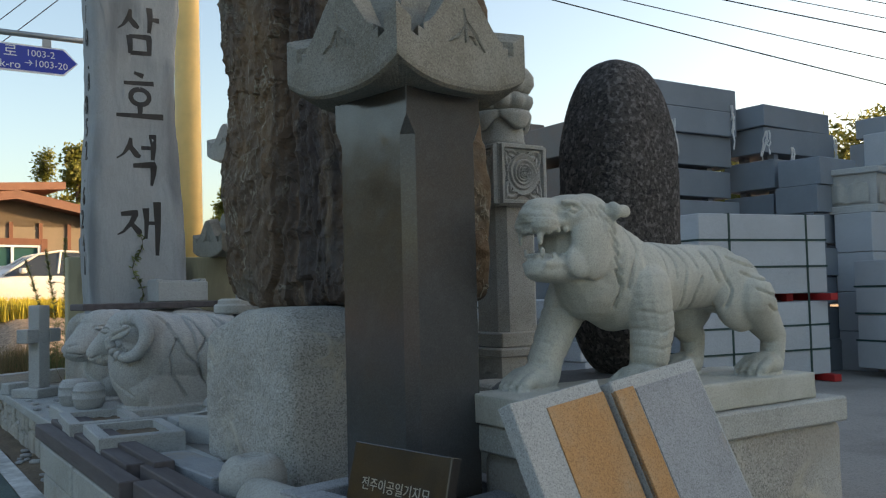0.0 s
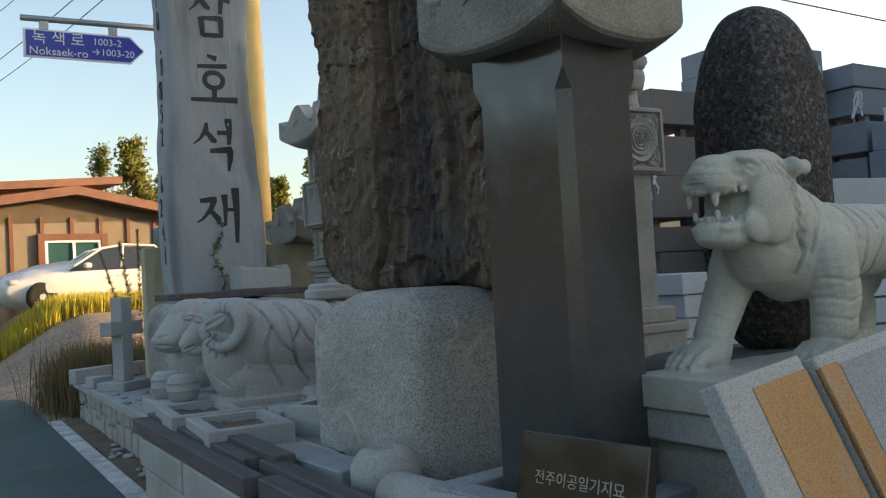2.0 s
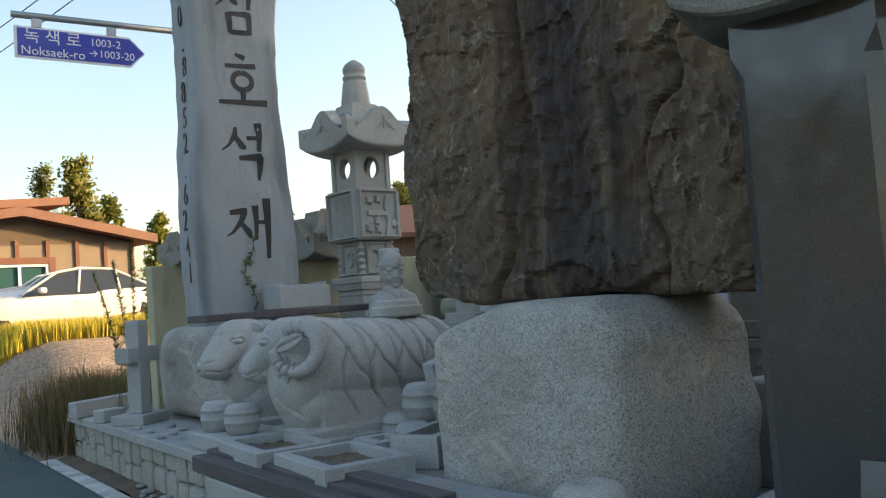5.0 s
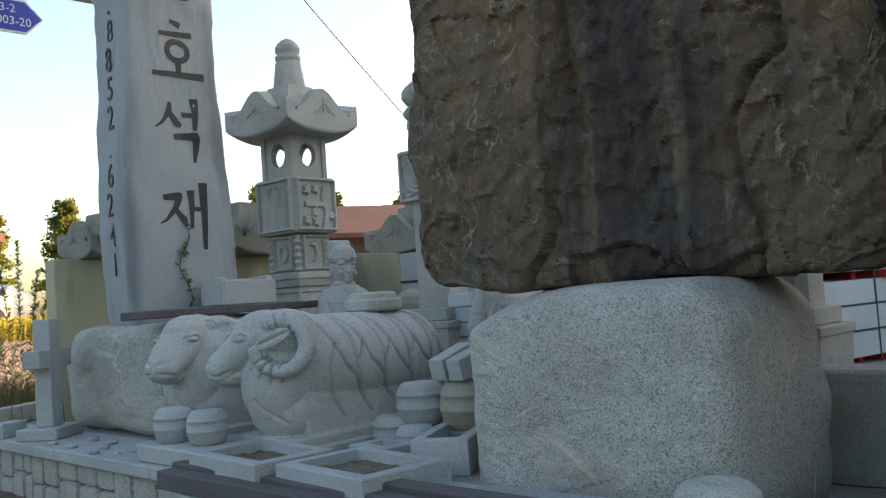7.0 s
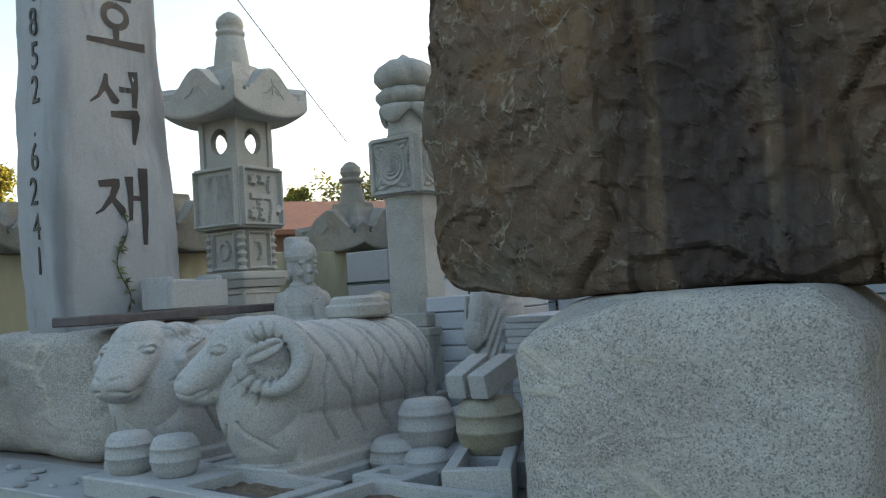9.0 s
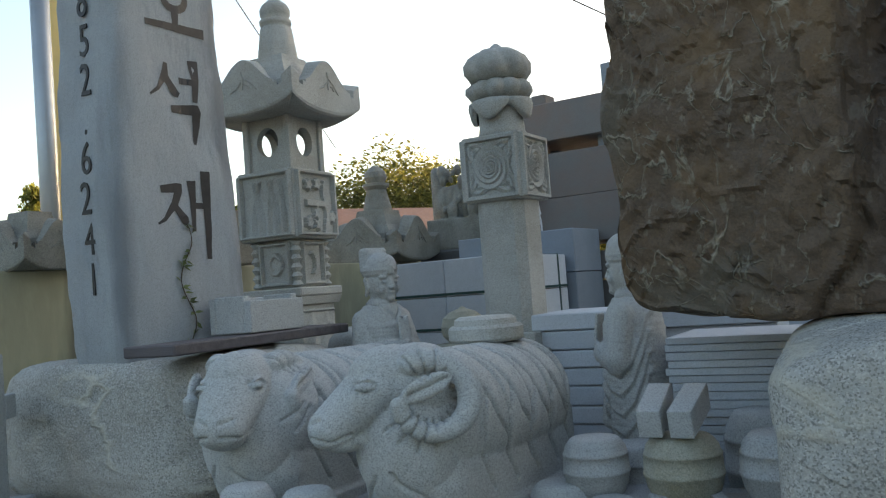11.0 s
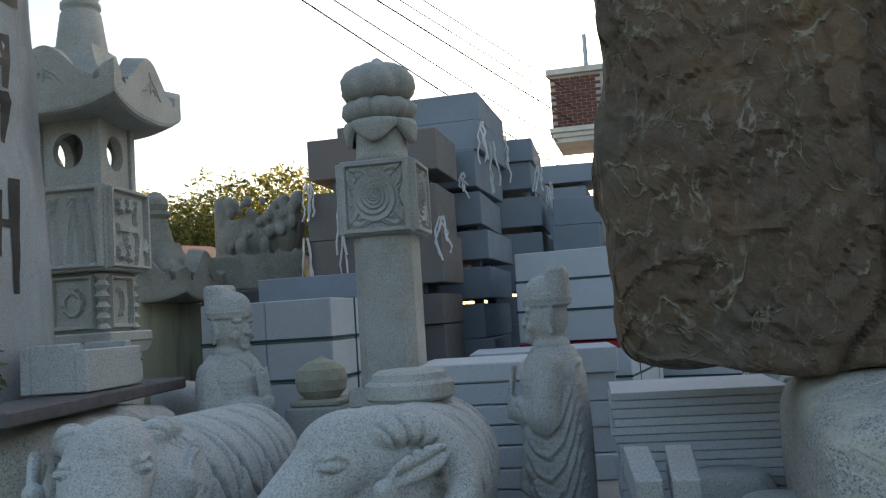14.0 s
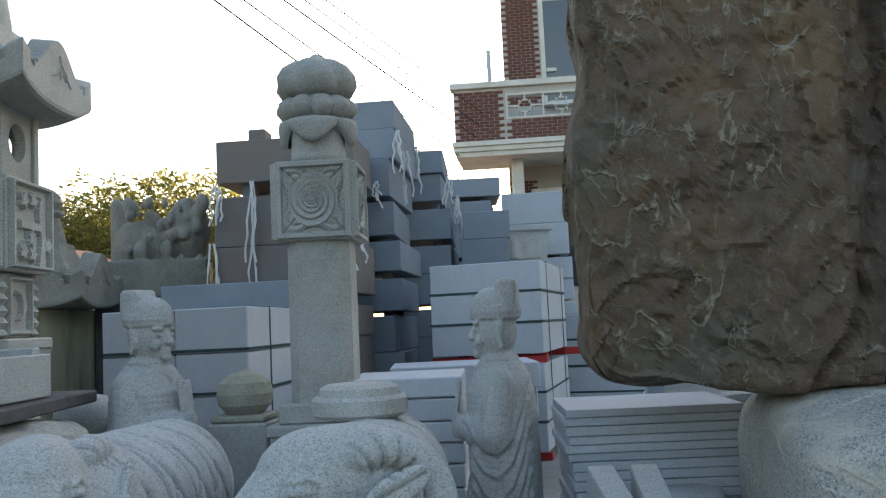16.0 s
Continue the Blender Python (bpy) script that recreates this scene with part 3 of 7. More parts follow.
# ---- rams ----
def ram(name, label, at, head_turn):
    bm = bmesh.new()
    for i in range(11):
        k = i / 10
        ball(bm, (0.02 + 0.92 * k, 0, 0.50 - 0.02 * k), (0.26, 0.285 + 0.02 * math.sin(k * 3.1), 0.33), None, 24)
    ball(bm, (-0.1, 0, 0.42), (0.2, 0.24, 0.34), None, 24)
    ball(bm, (-0.02, 0, 0.22), (0.22, 0.25, 0.22), None, 24)
    block(bm, (-0.05, -0.24, 0.05), (1.1, 0.24, 0.4))
    S = 1.22
    hm = Matrix.Translation((-0.10, 0, 0.64)) @ Matrix.Rotation(radians(head_turn), 4, "Z") @ Matrix.Scale(S, 4)

    def hb(at_, r, rot=None, seg=20):
        r = r if hasattr(r, "__len__") else (r, r, r)
        ball(bm, hm @ Vector(at_), [S * q for q in r], (Matrix.Rotation(radians(head_turn), 4, "Z")) @ (rot if rot is not None else Matrix()), seg)
    tilt = Matrix.Rotation(radians(-34), 4, "Y")
    hb((0.05, 0, 0.02), (0.185, 0.155, 0.175), None, 26)
    hb((-0.04, 0, 0.07), (0.155, 0.13, 0.125), None, 26)
    for k in range(9):
        q = k / 8
        hb((-0.08 - 0.175 * q, 0, 0.035 - 0.135 * q), (0.12 - 0.03 * q, 0.138 - 0.036 * q, 0.122 - 0.037 * q), tilt, 22)
    hb((-0.262, 0, -0.105), (0.072, 0.1, 0.066), tilt, 22)
    for k in range(5):
        q = k / 4
        hb((-0.02 - 0.20 * q, 0, -0.10 - 0.055 * q), (0.08, 0.095 - 0.022 * q, 0.055 - 0.012 * q))
    for s in (-1, 1):
        for i in range(30):
            q = i / 29
            a = radians(112 - 285 * q)
            r = 0.132 - 0.014 * q
            hb((0.075 + r * math.cos(a), s * (0.115 + 0.095 * min(1, q * 2.0)), 0.0 + r * math.sin(a)), 0.052 - 0.02 * q, None, 16)
        hb((0.05, s * 0.232, 0.045), (0.1, 0.022, 0.042), Matrix.Rotation(radians(s * 10), 4, "Z") @ Matrix.Rotation(radians(-24), 4, "Y"))
        hb((-0.15, s * 0.118, 0.05), (0.026, 0.016, 0.017))
        hb((-0.13, s * 0.110, 0.078), (0.045, 0.015, 0.009), Matrix.Rotation(radians(-10), 4, "Y"))
    block(bm, (-0.2, -0.28, -0.06), (1.2, 0.28, 0.06))
    ih = hm.inverted()

    def carve(co, no):
        cut = np.zeros(len(co))
        R = np.array(ih)
        lc = co @ R[:3, :3].T + R[:3, 3]
        head = (np.linalg.norm(lc * np.array([1, 0.9, 1]) - np.array([-0.08, 0, 0]), axis=1) < 0.29) | (lc[:, 0] < -0.2)
        body = ~head
        for s in (-1, 1):
            side = (body & (no[:, 1] * s > 0.05)).astype(float)
            for j, x0 in enumerate((0.14, 0.36, 0.58, 0.80, 1.0)):
                path = [(x0 - 0.16, 0.86), (x0 - 0.05, 0.76), (x0 + 0.01, 0.62), (x0 + 0.06, 0.5), (x0 + 0.17, 0.38), (x0 + 0.24, 0.24 - 0.03 * (j % 2))]
                cut += groove(co, side, [0, 2], path, 0.009, 0.03)
                cut += groove(co, side, [0, 2], [(x0 + 0.01, 0.62), (x0 - 0.05, 0.48), (x0 - 0.02, 0.32), (x0 + 0.08, 0.14)], 0.009, 0.026)
                cut += groove(co, side, [0, 2], [(x0 + 0.10, 0.80), (x0 + 0.14, 0.66), (x0 + 0.17, 0.38)], 0.009, 0.024)
            hs = (lc[:, 1] * s > 0.02).astype(float) * head
            for i in range(15):
                a = radians(120 - 19 * i)
                c0, c1 = 0.085, 0.20
                cut += groove(lc, hs * (np.abs(lc[:, 1]) > 0.10), [0, 2], [(0.075 + c0 * math.cos(a), c0 * math.sin(a)), (0.075 + c1 * math.cos(a), c1 * math.sin(a))], 0.005, 0.016)
            eye = [(-0.145 + 0.038 * math.cos(t), 0.052 + 0.022 * math.sin(t)) for t in np.linspace(0, 6.28, 14)]
            cut += groove(lc, hs * (lc[:, 0] < -0.08), [0, 2], eye, 0.005, 0.014)
            cut += groove(lc, hs, [0, 2], [(-0.345, -0.125), (-0.27, -0.145), (-0.20, -0.118)], 0.006, 0.018)
            cut += groove(lc, hs * (no[:, 0] < 0.3), [0, 2], [(-0.335, -0.075), (-0.305, -0.06)], 0.008, 0.014)
            ear = (lc[:, 1] * s > 0.234).astype(float)
            cut += groove(lc, ear, [0, 2], [(-0.015, 0.02), (0.05, 0.047), (0.12, 0.075)], 0.018, 0.016)
            cut += groove(lc, ear, [0, 2], [(-0.02, 0.018), (0.05, 0.047), (0.13, 0.08)], 0.005, 0.010)
            chest = (body & (no[:, 0] < -0.25)).astype(float)
            cut += groove(co, chest, [1, 2], [(0.0, 0.40), (s * 0.06, 0.27), (s * 0.17, 0.16)], 0.010, 0.016)
        return cut

    me = baked(name, bm, 0.0078, 2, carve)
    me.materials.append(RAM_STONE)
    ob = new(name, me)
    ob.matrix_basis = pose(*at) @ Matrix.Diagonal((1, 1, 0.92, 1))
    return tagged(ob, label, "ram statue", "pair of ram statues")


ram("ram_statue", "pale granite ram statue with curled horns and carved fleece", (2.04, 7.16, 0.54), -48)
ram("ram_statue", "pale granite ram statue with curled horns looking towards the other", (2.04, 8.11, 0.54), 24)
for yy in (7.16, 8.11):
    solo("statue_plinth", box((1.85, yy - 0.33, LEDGE), (3.25, yy + 0.33, 0.54), 0.01), GRANITE, "low granite plinth under a ram statue", "plinth", group="ram plinths")
prof = [(0.10, 0), (0.18, 0.0), (0.195, 0.015), (0.195, 0.07), (0.18, 0.085), (0.165, 0.085), (0.16, 0.115), (0.135, 0.13)]
solo("stone_disc", lathe(prof, 40), CARVED, "round stepped granite disc lying on the ram", "stone disc", (2.80, 7.22, 1.285), 0, smooth=False)

# ---- stone jars ----
def jar(at, r, h, label, material=GRANITE, turn=0):
    prof = [(r * 0.72, 0), (r * 0.80, h * 0.03), (r * 0.93, h * 0.22), (r * 0.985, h * 0.38), (r * 1.012, h * 0.395), (r * 1.012, h * 0.435), (r * 0.992, h * 0.44), (r * 0.985, h * 0.6), (r * 0.965, h * 0.70), (r * 0.985, h * 0.705), (r * 0.97, h * 0.745), (r * 0.945, h * 0.75), (r * 0.9, h * 0.86), (r * 0.76, h * 0.97), (r * 0.70, h), (r * 0.12, h * 1.0)]
    return solo("stone_jar", lathe(prof, 32), material, label, "stone jar", at, turn, "round stone jars", smooth=True)


MOSSY = mat("mossy_granite", (0.34, 0.335, 0.275), 0.9, speck=0.5, speck_scale=240, stain=0.35, stain_scale=3, stain_colour=(0.2, 0.17, 0.09), bump=0.004)
for x, y, z, r, h, mm in ((1.61, 7.80, 0.57, 0.125, 0.21, 0), (1.66, 7.49, 0.57, 0.125, 0.2, 0), (2.55, 6.56, 0.60, 0.15, 0.25, 0), (2.55, 6.16, 0.60, 0.17, 0.27, 1), (2.47, 6.7, 0.46, 0.15, 0.2, 0), (2.36, 6.42, 0.46, 0.12, 0.17, 0), (2.62, 5.76, 0.60, 0.18, 0.28, 0), (2.9, 6.5, 0.46, 0.17, 0.3, 0), (3.0, 5.9, 0.46, 0.2, 0.45, 0)):
    jar((x, y, z), r, h, "round banded granite jar standing among stones" if not mm else "mossy round granite jar carrying two small blocks", MOSSY if mm else GRANITE, 40 * y)
solo("stone_block", box((1.45, 7.28, LEDGE), (1.95, 8.0, 0.57), 0.012), GRANITE, "pale granite block under two round jars", "block")
solo("stone_support", box((2.42, 5.6, LEDGE), (2.78, 6.75, 0.60), 0.01), BLUEGREY, "grey block under round jars", "block")
for i in range(2):
    bm = box((-0.16, -0.05, 0), (0.16, 0.05, 0.12), 0.004)
    solo("small_granite_block", bm, GRANITE, "small sawn granite offcut on a round jar", "block", (2.55, 6.26 - 0.15 * i, 0.92), 8 - 6 * i, "two granite offcuts").matrix_basis @= Matrix.Rotation(radians(-14), 4, "Y")

# ---- planters ----
def planter(x0, y0, x1, y1, z1, label, soil=True, z0=LEDGE, deep=0.05, rim=0.075, turn=-4):
    th = thing("stone_planter", label, "planter", ((x0 + x1) / 2, (y0 + y1) / 2, z0), turn, "open granite planters")
    w, d, h = (x1 - x0) / 2, (y1 - y0) / 2, z1 - z0
    bm = bmesh.new()
    outer = [(-w, -d), (w, -d), (w, d), (-w, d)]
    inner = [(-w + rim, -d + rim), (w - rim, -d + rim), (w - rim, d - rim), (-w + rim, d - rim)]
    e = 0.006
    soft = [(x - math.copysign(e, x), y - math.copysign(e, y)) for x, y in outer]
    levels = [[bm.verts.new((x, y, z)) for x, y in pts] for pts, z in ((outer, 0), (outer, h - e), (soft, h), (inner, h), (inner, 0.02))]
    for a, b in zip(levels, levels[1:]):
        for k in range(4):
            bm.faces.new((a[k], a[(k + 1) % 4], b[(k + 1) % 4], b[k]))
    bm.faces.new(levels[0][::-1])
    bm.faces.new(levels[-1])
    part("body", bm, GRANITE, th)
    if soil:
        n = 12
        bm = bmesh.new()
        g = [[bm.verts.new((-w + rim + 2 * (w - rim) * i / n, -d + rim + 2 * (d - rim) * j / n, h - deep + 0.02 * noise.noise(Vector((x0 + i, y0 + j, 0)) * 0.6))) for i in range(n + 1)] for j in range(n + 1)]
        for a, b in zip(g, g[1:]):
            for i in range(n):
                bm.faces.new((a[i], a[i + 1], b[i + 1], b[i]))
        part("soil", bm, DIRT, th, "dry brown soil")
    return th


planter(1.36, 6.5, 1.845, 7.22, 0.585, "granite planter box filled with dry soil")
planter(1.38, 5.7, 1.9, 6.42, 0.585, "granite planter box filled with dry soil")
planter(2.02, 6.3, 2.28, 6.62, 0.56, "small empty granite trough box", False)
planter(1.97, 5.87, 2.55, 6.17, 0.64, "empty granite trough box set askew by the boulder", False, rim=0.06, turn=28)

# ---- beams along the front ----
random.seed(5)
for i, (x, y0, y1, z, h) in enumerate(((1.30, 4.75, 7.35, 0.40, 0.10), (1.42, 5.1, 7.4, 0.42, 0.10), (1.36, 2.6, 4.72, 0.40, 0.10), (1.48, 2.7, 5.05, 0.42, 0.10), (1.52, 4.9, 7.3, 0.46, 0.09))):
    solo("dark_beam", box((x - 0.055, y0, z - 0.0), (x + 0.055, y1, z + h), 0.006), PURPLE, "dark purplish beam lying along the display front", "beam", group="dark beams")
for y0, y1, z0, z1 in ((5.95, 7.1, 0.2, 0.395), (4.6, 5.9, 0.2, 0.395), (3.2, 4.55, 0.2, 0.395), (5.6, 6.95, 0.0, 0.195), (4.2, 5.55, 0.0, 0.195), (2.6, 4.15, 0.0, 0.195)):
    solo("kerb_stone", box((1.24, y0, z0), (1.5, y1, z1), 0.01), CARVED, "pale cream kerb stone stacked under dark beams", "kerb stone", group="stacked kerb stones")

# ---- cross ----
cross = thing("stone_cross", "plain pale granite cross on a square foot", "cross", (1.66, 9.86, LEDGE), 38)
part("foot", box((-0.2, -0.17, 0), (0.2, 0.17, 0.09), 0.008), GRANITE, cross)
part("upright", box((-0.075, -0.07, 0.09), (0.075, 0.07, 0.93), 0.006), GRANITE, cross)
for a, b in ((-0.23, -0.078), (0.078, 0.23)):
    part("arm", box((a, -0.072, 0.55), (b, 0.072, 0.69), 0.006), GRANITE, cross)
solo("small_stone_block", box((-0.12, -0.08, 0), (0.12, 0.08, 0.12), 0.01), GRANITE, "small pale block beside the cross", "block", (1.5, 10.3, LEDGE), 20)
solo("long_stone_bar", box((-0.5, -0.06, 0), (0.5, 0.06, 0.16), 0.01), GRANITE, "pale stone bar lying at the wall end", "block", (1.75, 11.2, LEDGE), 30)

# ---- the brown rock on its boulder ----
def along(z, table):
    """Straight-line interpolation in a short table of (height, value)."""
    if z <= table[0][0]:
        return table[0][1]
    for (a, va), (b, vb) in zip(table, table[1:]):
        if z <= b:
            return va + (vb - va) * (z - a) / (b - a)
    return table[-1][1]


SPLIT = ((1.34, 5.58), (1.45, 5.50), (1.65, 5.36), (2.0, 5.32), (2.5, 5.28), (4.4, 5.22))
SEAM = ((1.30, 4.34), (1.47, 4.28), (1.79, 4.37), (2.03, 4.40), (2.28, 4.17), (2.6, 4.05), (4.4, 3.9))


def rock_shape(p, u):
    if u.x < 0.2:
        w = Vector((p.x * 0.8, p.y, p.z * 0.7)) + 0.14 * noise.noise_vector(p * 1.7)
        p.x += facets(w, 1.7, 0.03, 0.028) + facets(w + Vector((3, 1, 2)), 4.3, 0.022, 0.018) + facets(w + Vector((7, 4, 2)), 9.5, 0.012, 0.008)
        wob = 0.035 * math.sin(p.z * 2.6) + 0.07 * noise.noise(Vector((0.3, p.y * 1.5, p.z * 1.1)))
        fade = min(1.0, max(0.0, (p.z - 1.47) / 0.25))
        dip = 0.0
        for yc, wd, dp in ((5.20, 0.055, 0.075), (5.06, 0.03, 0.03), (4.96, 0.05, 0.06), (4.82, 0.025, 0.025), (4.55, 0.06, 0.065), (4.44, 0.03, 0.03), (4.12, 0.05, 0.04)):
            dip += dp * math.exp(-((p.y - yc - wob) / wd) ** 2) * (0.75 + 0.6 * noise.noise(Vector((yc * 9, 1, p.z * 2.2))))
        p.x += dip * fade
        p.x += 0.028 * max(0.0, min(1.0, (along(p.z, SPLIT) - p.y) / 0.05 + 0.5))
        gap = abs(p.y - along(p.z, SPLIT) - 0.05 * noise.noise(Vector((p.z * 6, 5, 1))))
        p.x += 0.05 * math.exp(-(gap / 0.022) ** 2) * (1.0 if p.z < 1.75 else 0.4)
        seam = p.y - along(p.z, SEAM) - 0.06 * noise.noise(Vector((p.z * 5, 2, 8)))
        p.x += 0.06 * math.exp(-(seam / 0.03) ** 2) - 0.03 * max(0.0, min(1.0, 0.5 - seam / 0.08))
        lip = 1.44 + 0.05 * math.sin(p.y * 9 + 1) + 0.25 * max(0.0, p.y - 4.75)
        if 4.3 < p.y < 5.3:
            p.x += 0.05 * max(0.0, min(1.0, (lip - p.z) / 0.03))
        ridge = 1 - abs(noise.noise(Vector((p.x * 2 + 9, p.y * 2.6 + 0.6 * p.z, p.z * 2.1 - 0.5 * p.y)))) * 22
        p.x -= 0.016 * max(0, ridge)
        p.x += 0.010 * noise.noise(p * 11) + 0.006 * noise.noise(p * 25)
    p.y += 0.05 * noise.noise(Vector((3, p.y, p.z * 2.2))) + 0.02 * noise.noise(Vector((p.x * 4, 7, p.z * 7)))
    if p.z < 1.75:
        p.z += 0.04 * noise.noise(Vector((p.x * 2, p.y * 2.4, 0))) - 0.05 * max(0, 4.4 - p.y)
    return p


solo("brown_rock", boulder((2.36, 3.74, 1.36), (2.92, 6.30, 4.4), 165, 0.06, 8.0, 17, rock_shape), BROWNROCK, "huge rough brown rock with dark vertical streaks on a granite boulder", "rock", smooth=False)


def seat_shape(p, u):
    if p.z > 1.0:
        k = min(1.0, max(0.0, (4.50 - p.y) / 0.2))
        p.z -= 0.09 * k * k * (3 - 2 * k) * (p.z - 1.0) / 0.35
        k = min(1.0, max(0.0, (p.y - 5.15) / 0.5)) * min(1.0, max(0.0, (2.5 - p.x) / 0.4))
        p.z -= 0.13 * k * (p.z - 0.9) / 0.45
    w = p + 0.2 * noise.noise_vector(p * 1.3)
    p.x += 0.05 * noise.noise(w * 2.2) + 0.010 * noise.noise(p * 6) + 0.005 * noise.noise(p * 16)
    p.y += 0.02 * noise.noise(w * 3.1)
    p.x -= 0.05 * max(0.0, 0.9 - p.z) * (1 if u.x < 0 else 0)
    return p


solo("granite_boulder", boulder((1.99, 4.30, 0.27), (3.05, 5.70, 1.355), 90, 0.02, 3.3, 8, seat_shape), BOULDER, "big speckled grey granite boulder carrying the brown rock", "boulder", smooth=False)
solo("wedge_stone", boulder((2.5, 5.42, 1.22), (2.72, 5.58, 1.34), 6, 0.01, 1.1, 6), BOULDER, "small wedge stone between boulder and rock", "stone")

# ---- stele with its roof stone ----
def roof_stone(half, low, high, lift, m, bm=None):
    """A carved square roof: thick curved eaves with corner horns and stepped gables, mitred, under a hipped cap."""
    bm = bm or bmesh.new()
    h = high - low
    deep = 0.34

    def under(q):
        return low + 0.75 * lift * abs(q) ** 2.6

    def over(q, side):
        a = abs(q)
        if a > 0.80 or (a == 0.80 and side > 0):
            return under(q) + h * (0.36 + 0.10 * (a - 0.80))
        if a > 0.70 or (a == 0.70 and side > 0):
            return under(q) + h * 0.25
        if a > 0.62 or (a == 0.62 and side > 0):
            return under(q) + h * 0.33
        return low + h * (0.42 + 0.36 * (0.5 + 0.5 * math.cos(math.pi * a / 0.62)) ** 0.8)

    stops = sorted({-1 + i / 15 for i in range(31)} | {x * k for x in (0.62, 0.70, 0.80) for k in (-1, 1)} | {0.0})
    cols = []
    for q in stops:
        if abs(q) in (0.62, 0.70, 0.80):
            cols += [(q, 1 if q < 0 else -1), (q, -1 if q < 0 else 1)]
        else:
            cols.append((q, 1))
    for side in range(4):
        t = m @ Matrix.Rotation(math.pi / 2 * side, 4, "Z")
        rows = []
        for q, way in cols:
            zb, zt = under(q), over(q, way)
            ring_ = ((0.60, low), (0.94, zb - 0.012), (0.985, zb), (1.0, zb + 0.02), (1.0, zt - 0.006), (0.985, zt), (1 - deep, zt + h * 0.04), (1 - deep, low + h * 0.40))
            rows.append([bm.verts.new(t @ Vector((q * half * k, -half * k, z))) for k, z in ring_])
        for a, b in zip(rows, rows[1:]):
            for i in range(7):
                bm.faces.new((a[i], b[i], b[i + 1], a[i + 1]))
        hips = []
        for k, z in ((1 - deep + 0.02, 0.30), (0.62, 0.50), (0.46, 0.66), (0.36, 0.86), (0.34, 0.95)):
            hips.append([bm.verts.new(t @ Vector((x * half * k, -half * k, low + h * z))) for x in (-1, -0.3, 0.3, 1)])
        for a, b in zip(hips, hips[1:]):
            for i in range(3):
                bm.faces.new((a[i], a[i + 1], b[i + 1], b[i]))
        for x0, z0, x1, z1, w in ((-0.02, 0.60, 0.0, 0.34, 0.012), (0.0, 0.52, 0.30, 0.30, 0.012), (-0.02, 0.46, -0.26, 0.32, 0.010), (0.06, 0.40, 0.16, 0.34, 0.008)):
            d = Vector((x1 - x0, (z1 - z0) * h / half)).normalized()
            a, b = Vector((x0 * half, low + h * z0)), Vector((x1 * half, low + h * z1))
            c = (a + b) / 2 + Vector((-d.y, d.x)) * 0.012
            prev = None
            for p, f in ((a, 0.3), (c, 1.0), (b, 0.2)):
                row = [bm.verts.new(t @ Vector((p.x - k * d.y * w * f, -half - e, p.y + k * d.x * w * f))) for k, e in ((-1, 0.001), (0, 0.010), (1, 0.001))]
                if prev:
                    bm.faces.new((prev[0], row[0], row[1], prev[1]))
                    bm.faces.new((prev[1], row[1], row[2], prev[2]))
                prev = row
    for k, z in ((0.60, low), (0.34, low + h * 0.95)):
        bm.faces.new([bm.verts.new(m @ Vector((x * half * k, y * half * k, z))) for x, y in ((-1, -1), (1, -1), (1, 1), (-1, 1))])
    bmesh.ops.remove_doubles(bm, verts=bm.verts[:], dist=0.0008)
    bmesh.ops.recalc_face_normals(bm, faces=bm.faces[:])
    return bm


def chamfered(w, d, c):
    return [(-w + c, -d), (w - c, -d), (w, -d + c), (w, d - c), (w - c, d), (-w + c, d), (-w, d - c), (-w, -d + c)]


stele = thing("memorial_stele", "polished dark stone stele under a carved granite roof stone", "stele", (2.16, 3.36, 0.42), 10)
bm = bmesh.new()
rings = []
for z, c in ((0.1, 0.045), (1.66, 0.045), (1.74, 0.002), (1.86, 0.002)):
    rings.append([bm.verts.new((x, y, z)) for x, y in chamfered(0.215, 0.24, c)])
for a, b in zip(rings, rings[1:]):
    for k in range(8):
        bm.faces.new((a[k], a[(k + 1) % 8], b[(k + 1) % 8], b[k]))
bm.faces.new(rings[0][::-1])
bm.faces.new(rings[-1])
part("shaft", bm, POLISHED, stele)
part("roof_stone", roof_stone(0.375, 1.85, 2.40, 0.11, Matrix()), ROOFGRANITE, stele, "carved granite roof stone with upturned corners")
bm = bmesh.new()
for lo, hi in (((-0.42, -0.42, 0), (0.42, -0.29, 0.16)), ((-0.42, 0.29, 0), (0.42, 0.42, 0.16)), ((-0.42, -0.29, 0), (-0.29, 0.29, 0.16)), ((0.29, -0.29, 0), (0.42, 0.29, 0.16)), ((-0.29, -0.29, 0), (0.29, 0.29, 0.1))):
    block(bm, lo, hi, 0.006)
part("footing", bm, BLUEGREY, stele, "grey granite socket stone")
solo("footing_block", box((1.75, 2.95, 0.29), (2.6, 3.8, 0.42), 0.01), BLUEGREY, "grey block under the stele", "block")

plaque = thing("engraved_plaque", "small polished black plaque with engraved white Korean writing", "plaque", (1.70, 2.86, 0.42), 0)
pm = pose(0, 0, 0.0, 0, 0, -80) @ pose(0, 0, 0, -14, 0, 0)
part("slab", box((-0.27, 0.0, 0.0), (0.27, 0.05, 0.45), 0.004, pm), PLAQUE, plaque)
tm = pm @ pose(0, -0.001, 0, 90, 0, 0)
lettering("전주이공일기지묘", 0.052, FAINT, plaque, tm @ Matrix.Translation((0.0, 0.30, 0)), 0.001)
lettering("서기 2012", 0.048, FAINT, plaque, tm @ Matrix.Translation((-0.22, 0.16, 0)), 0.001, "lettering", "LEFT")

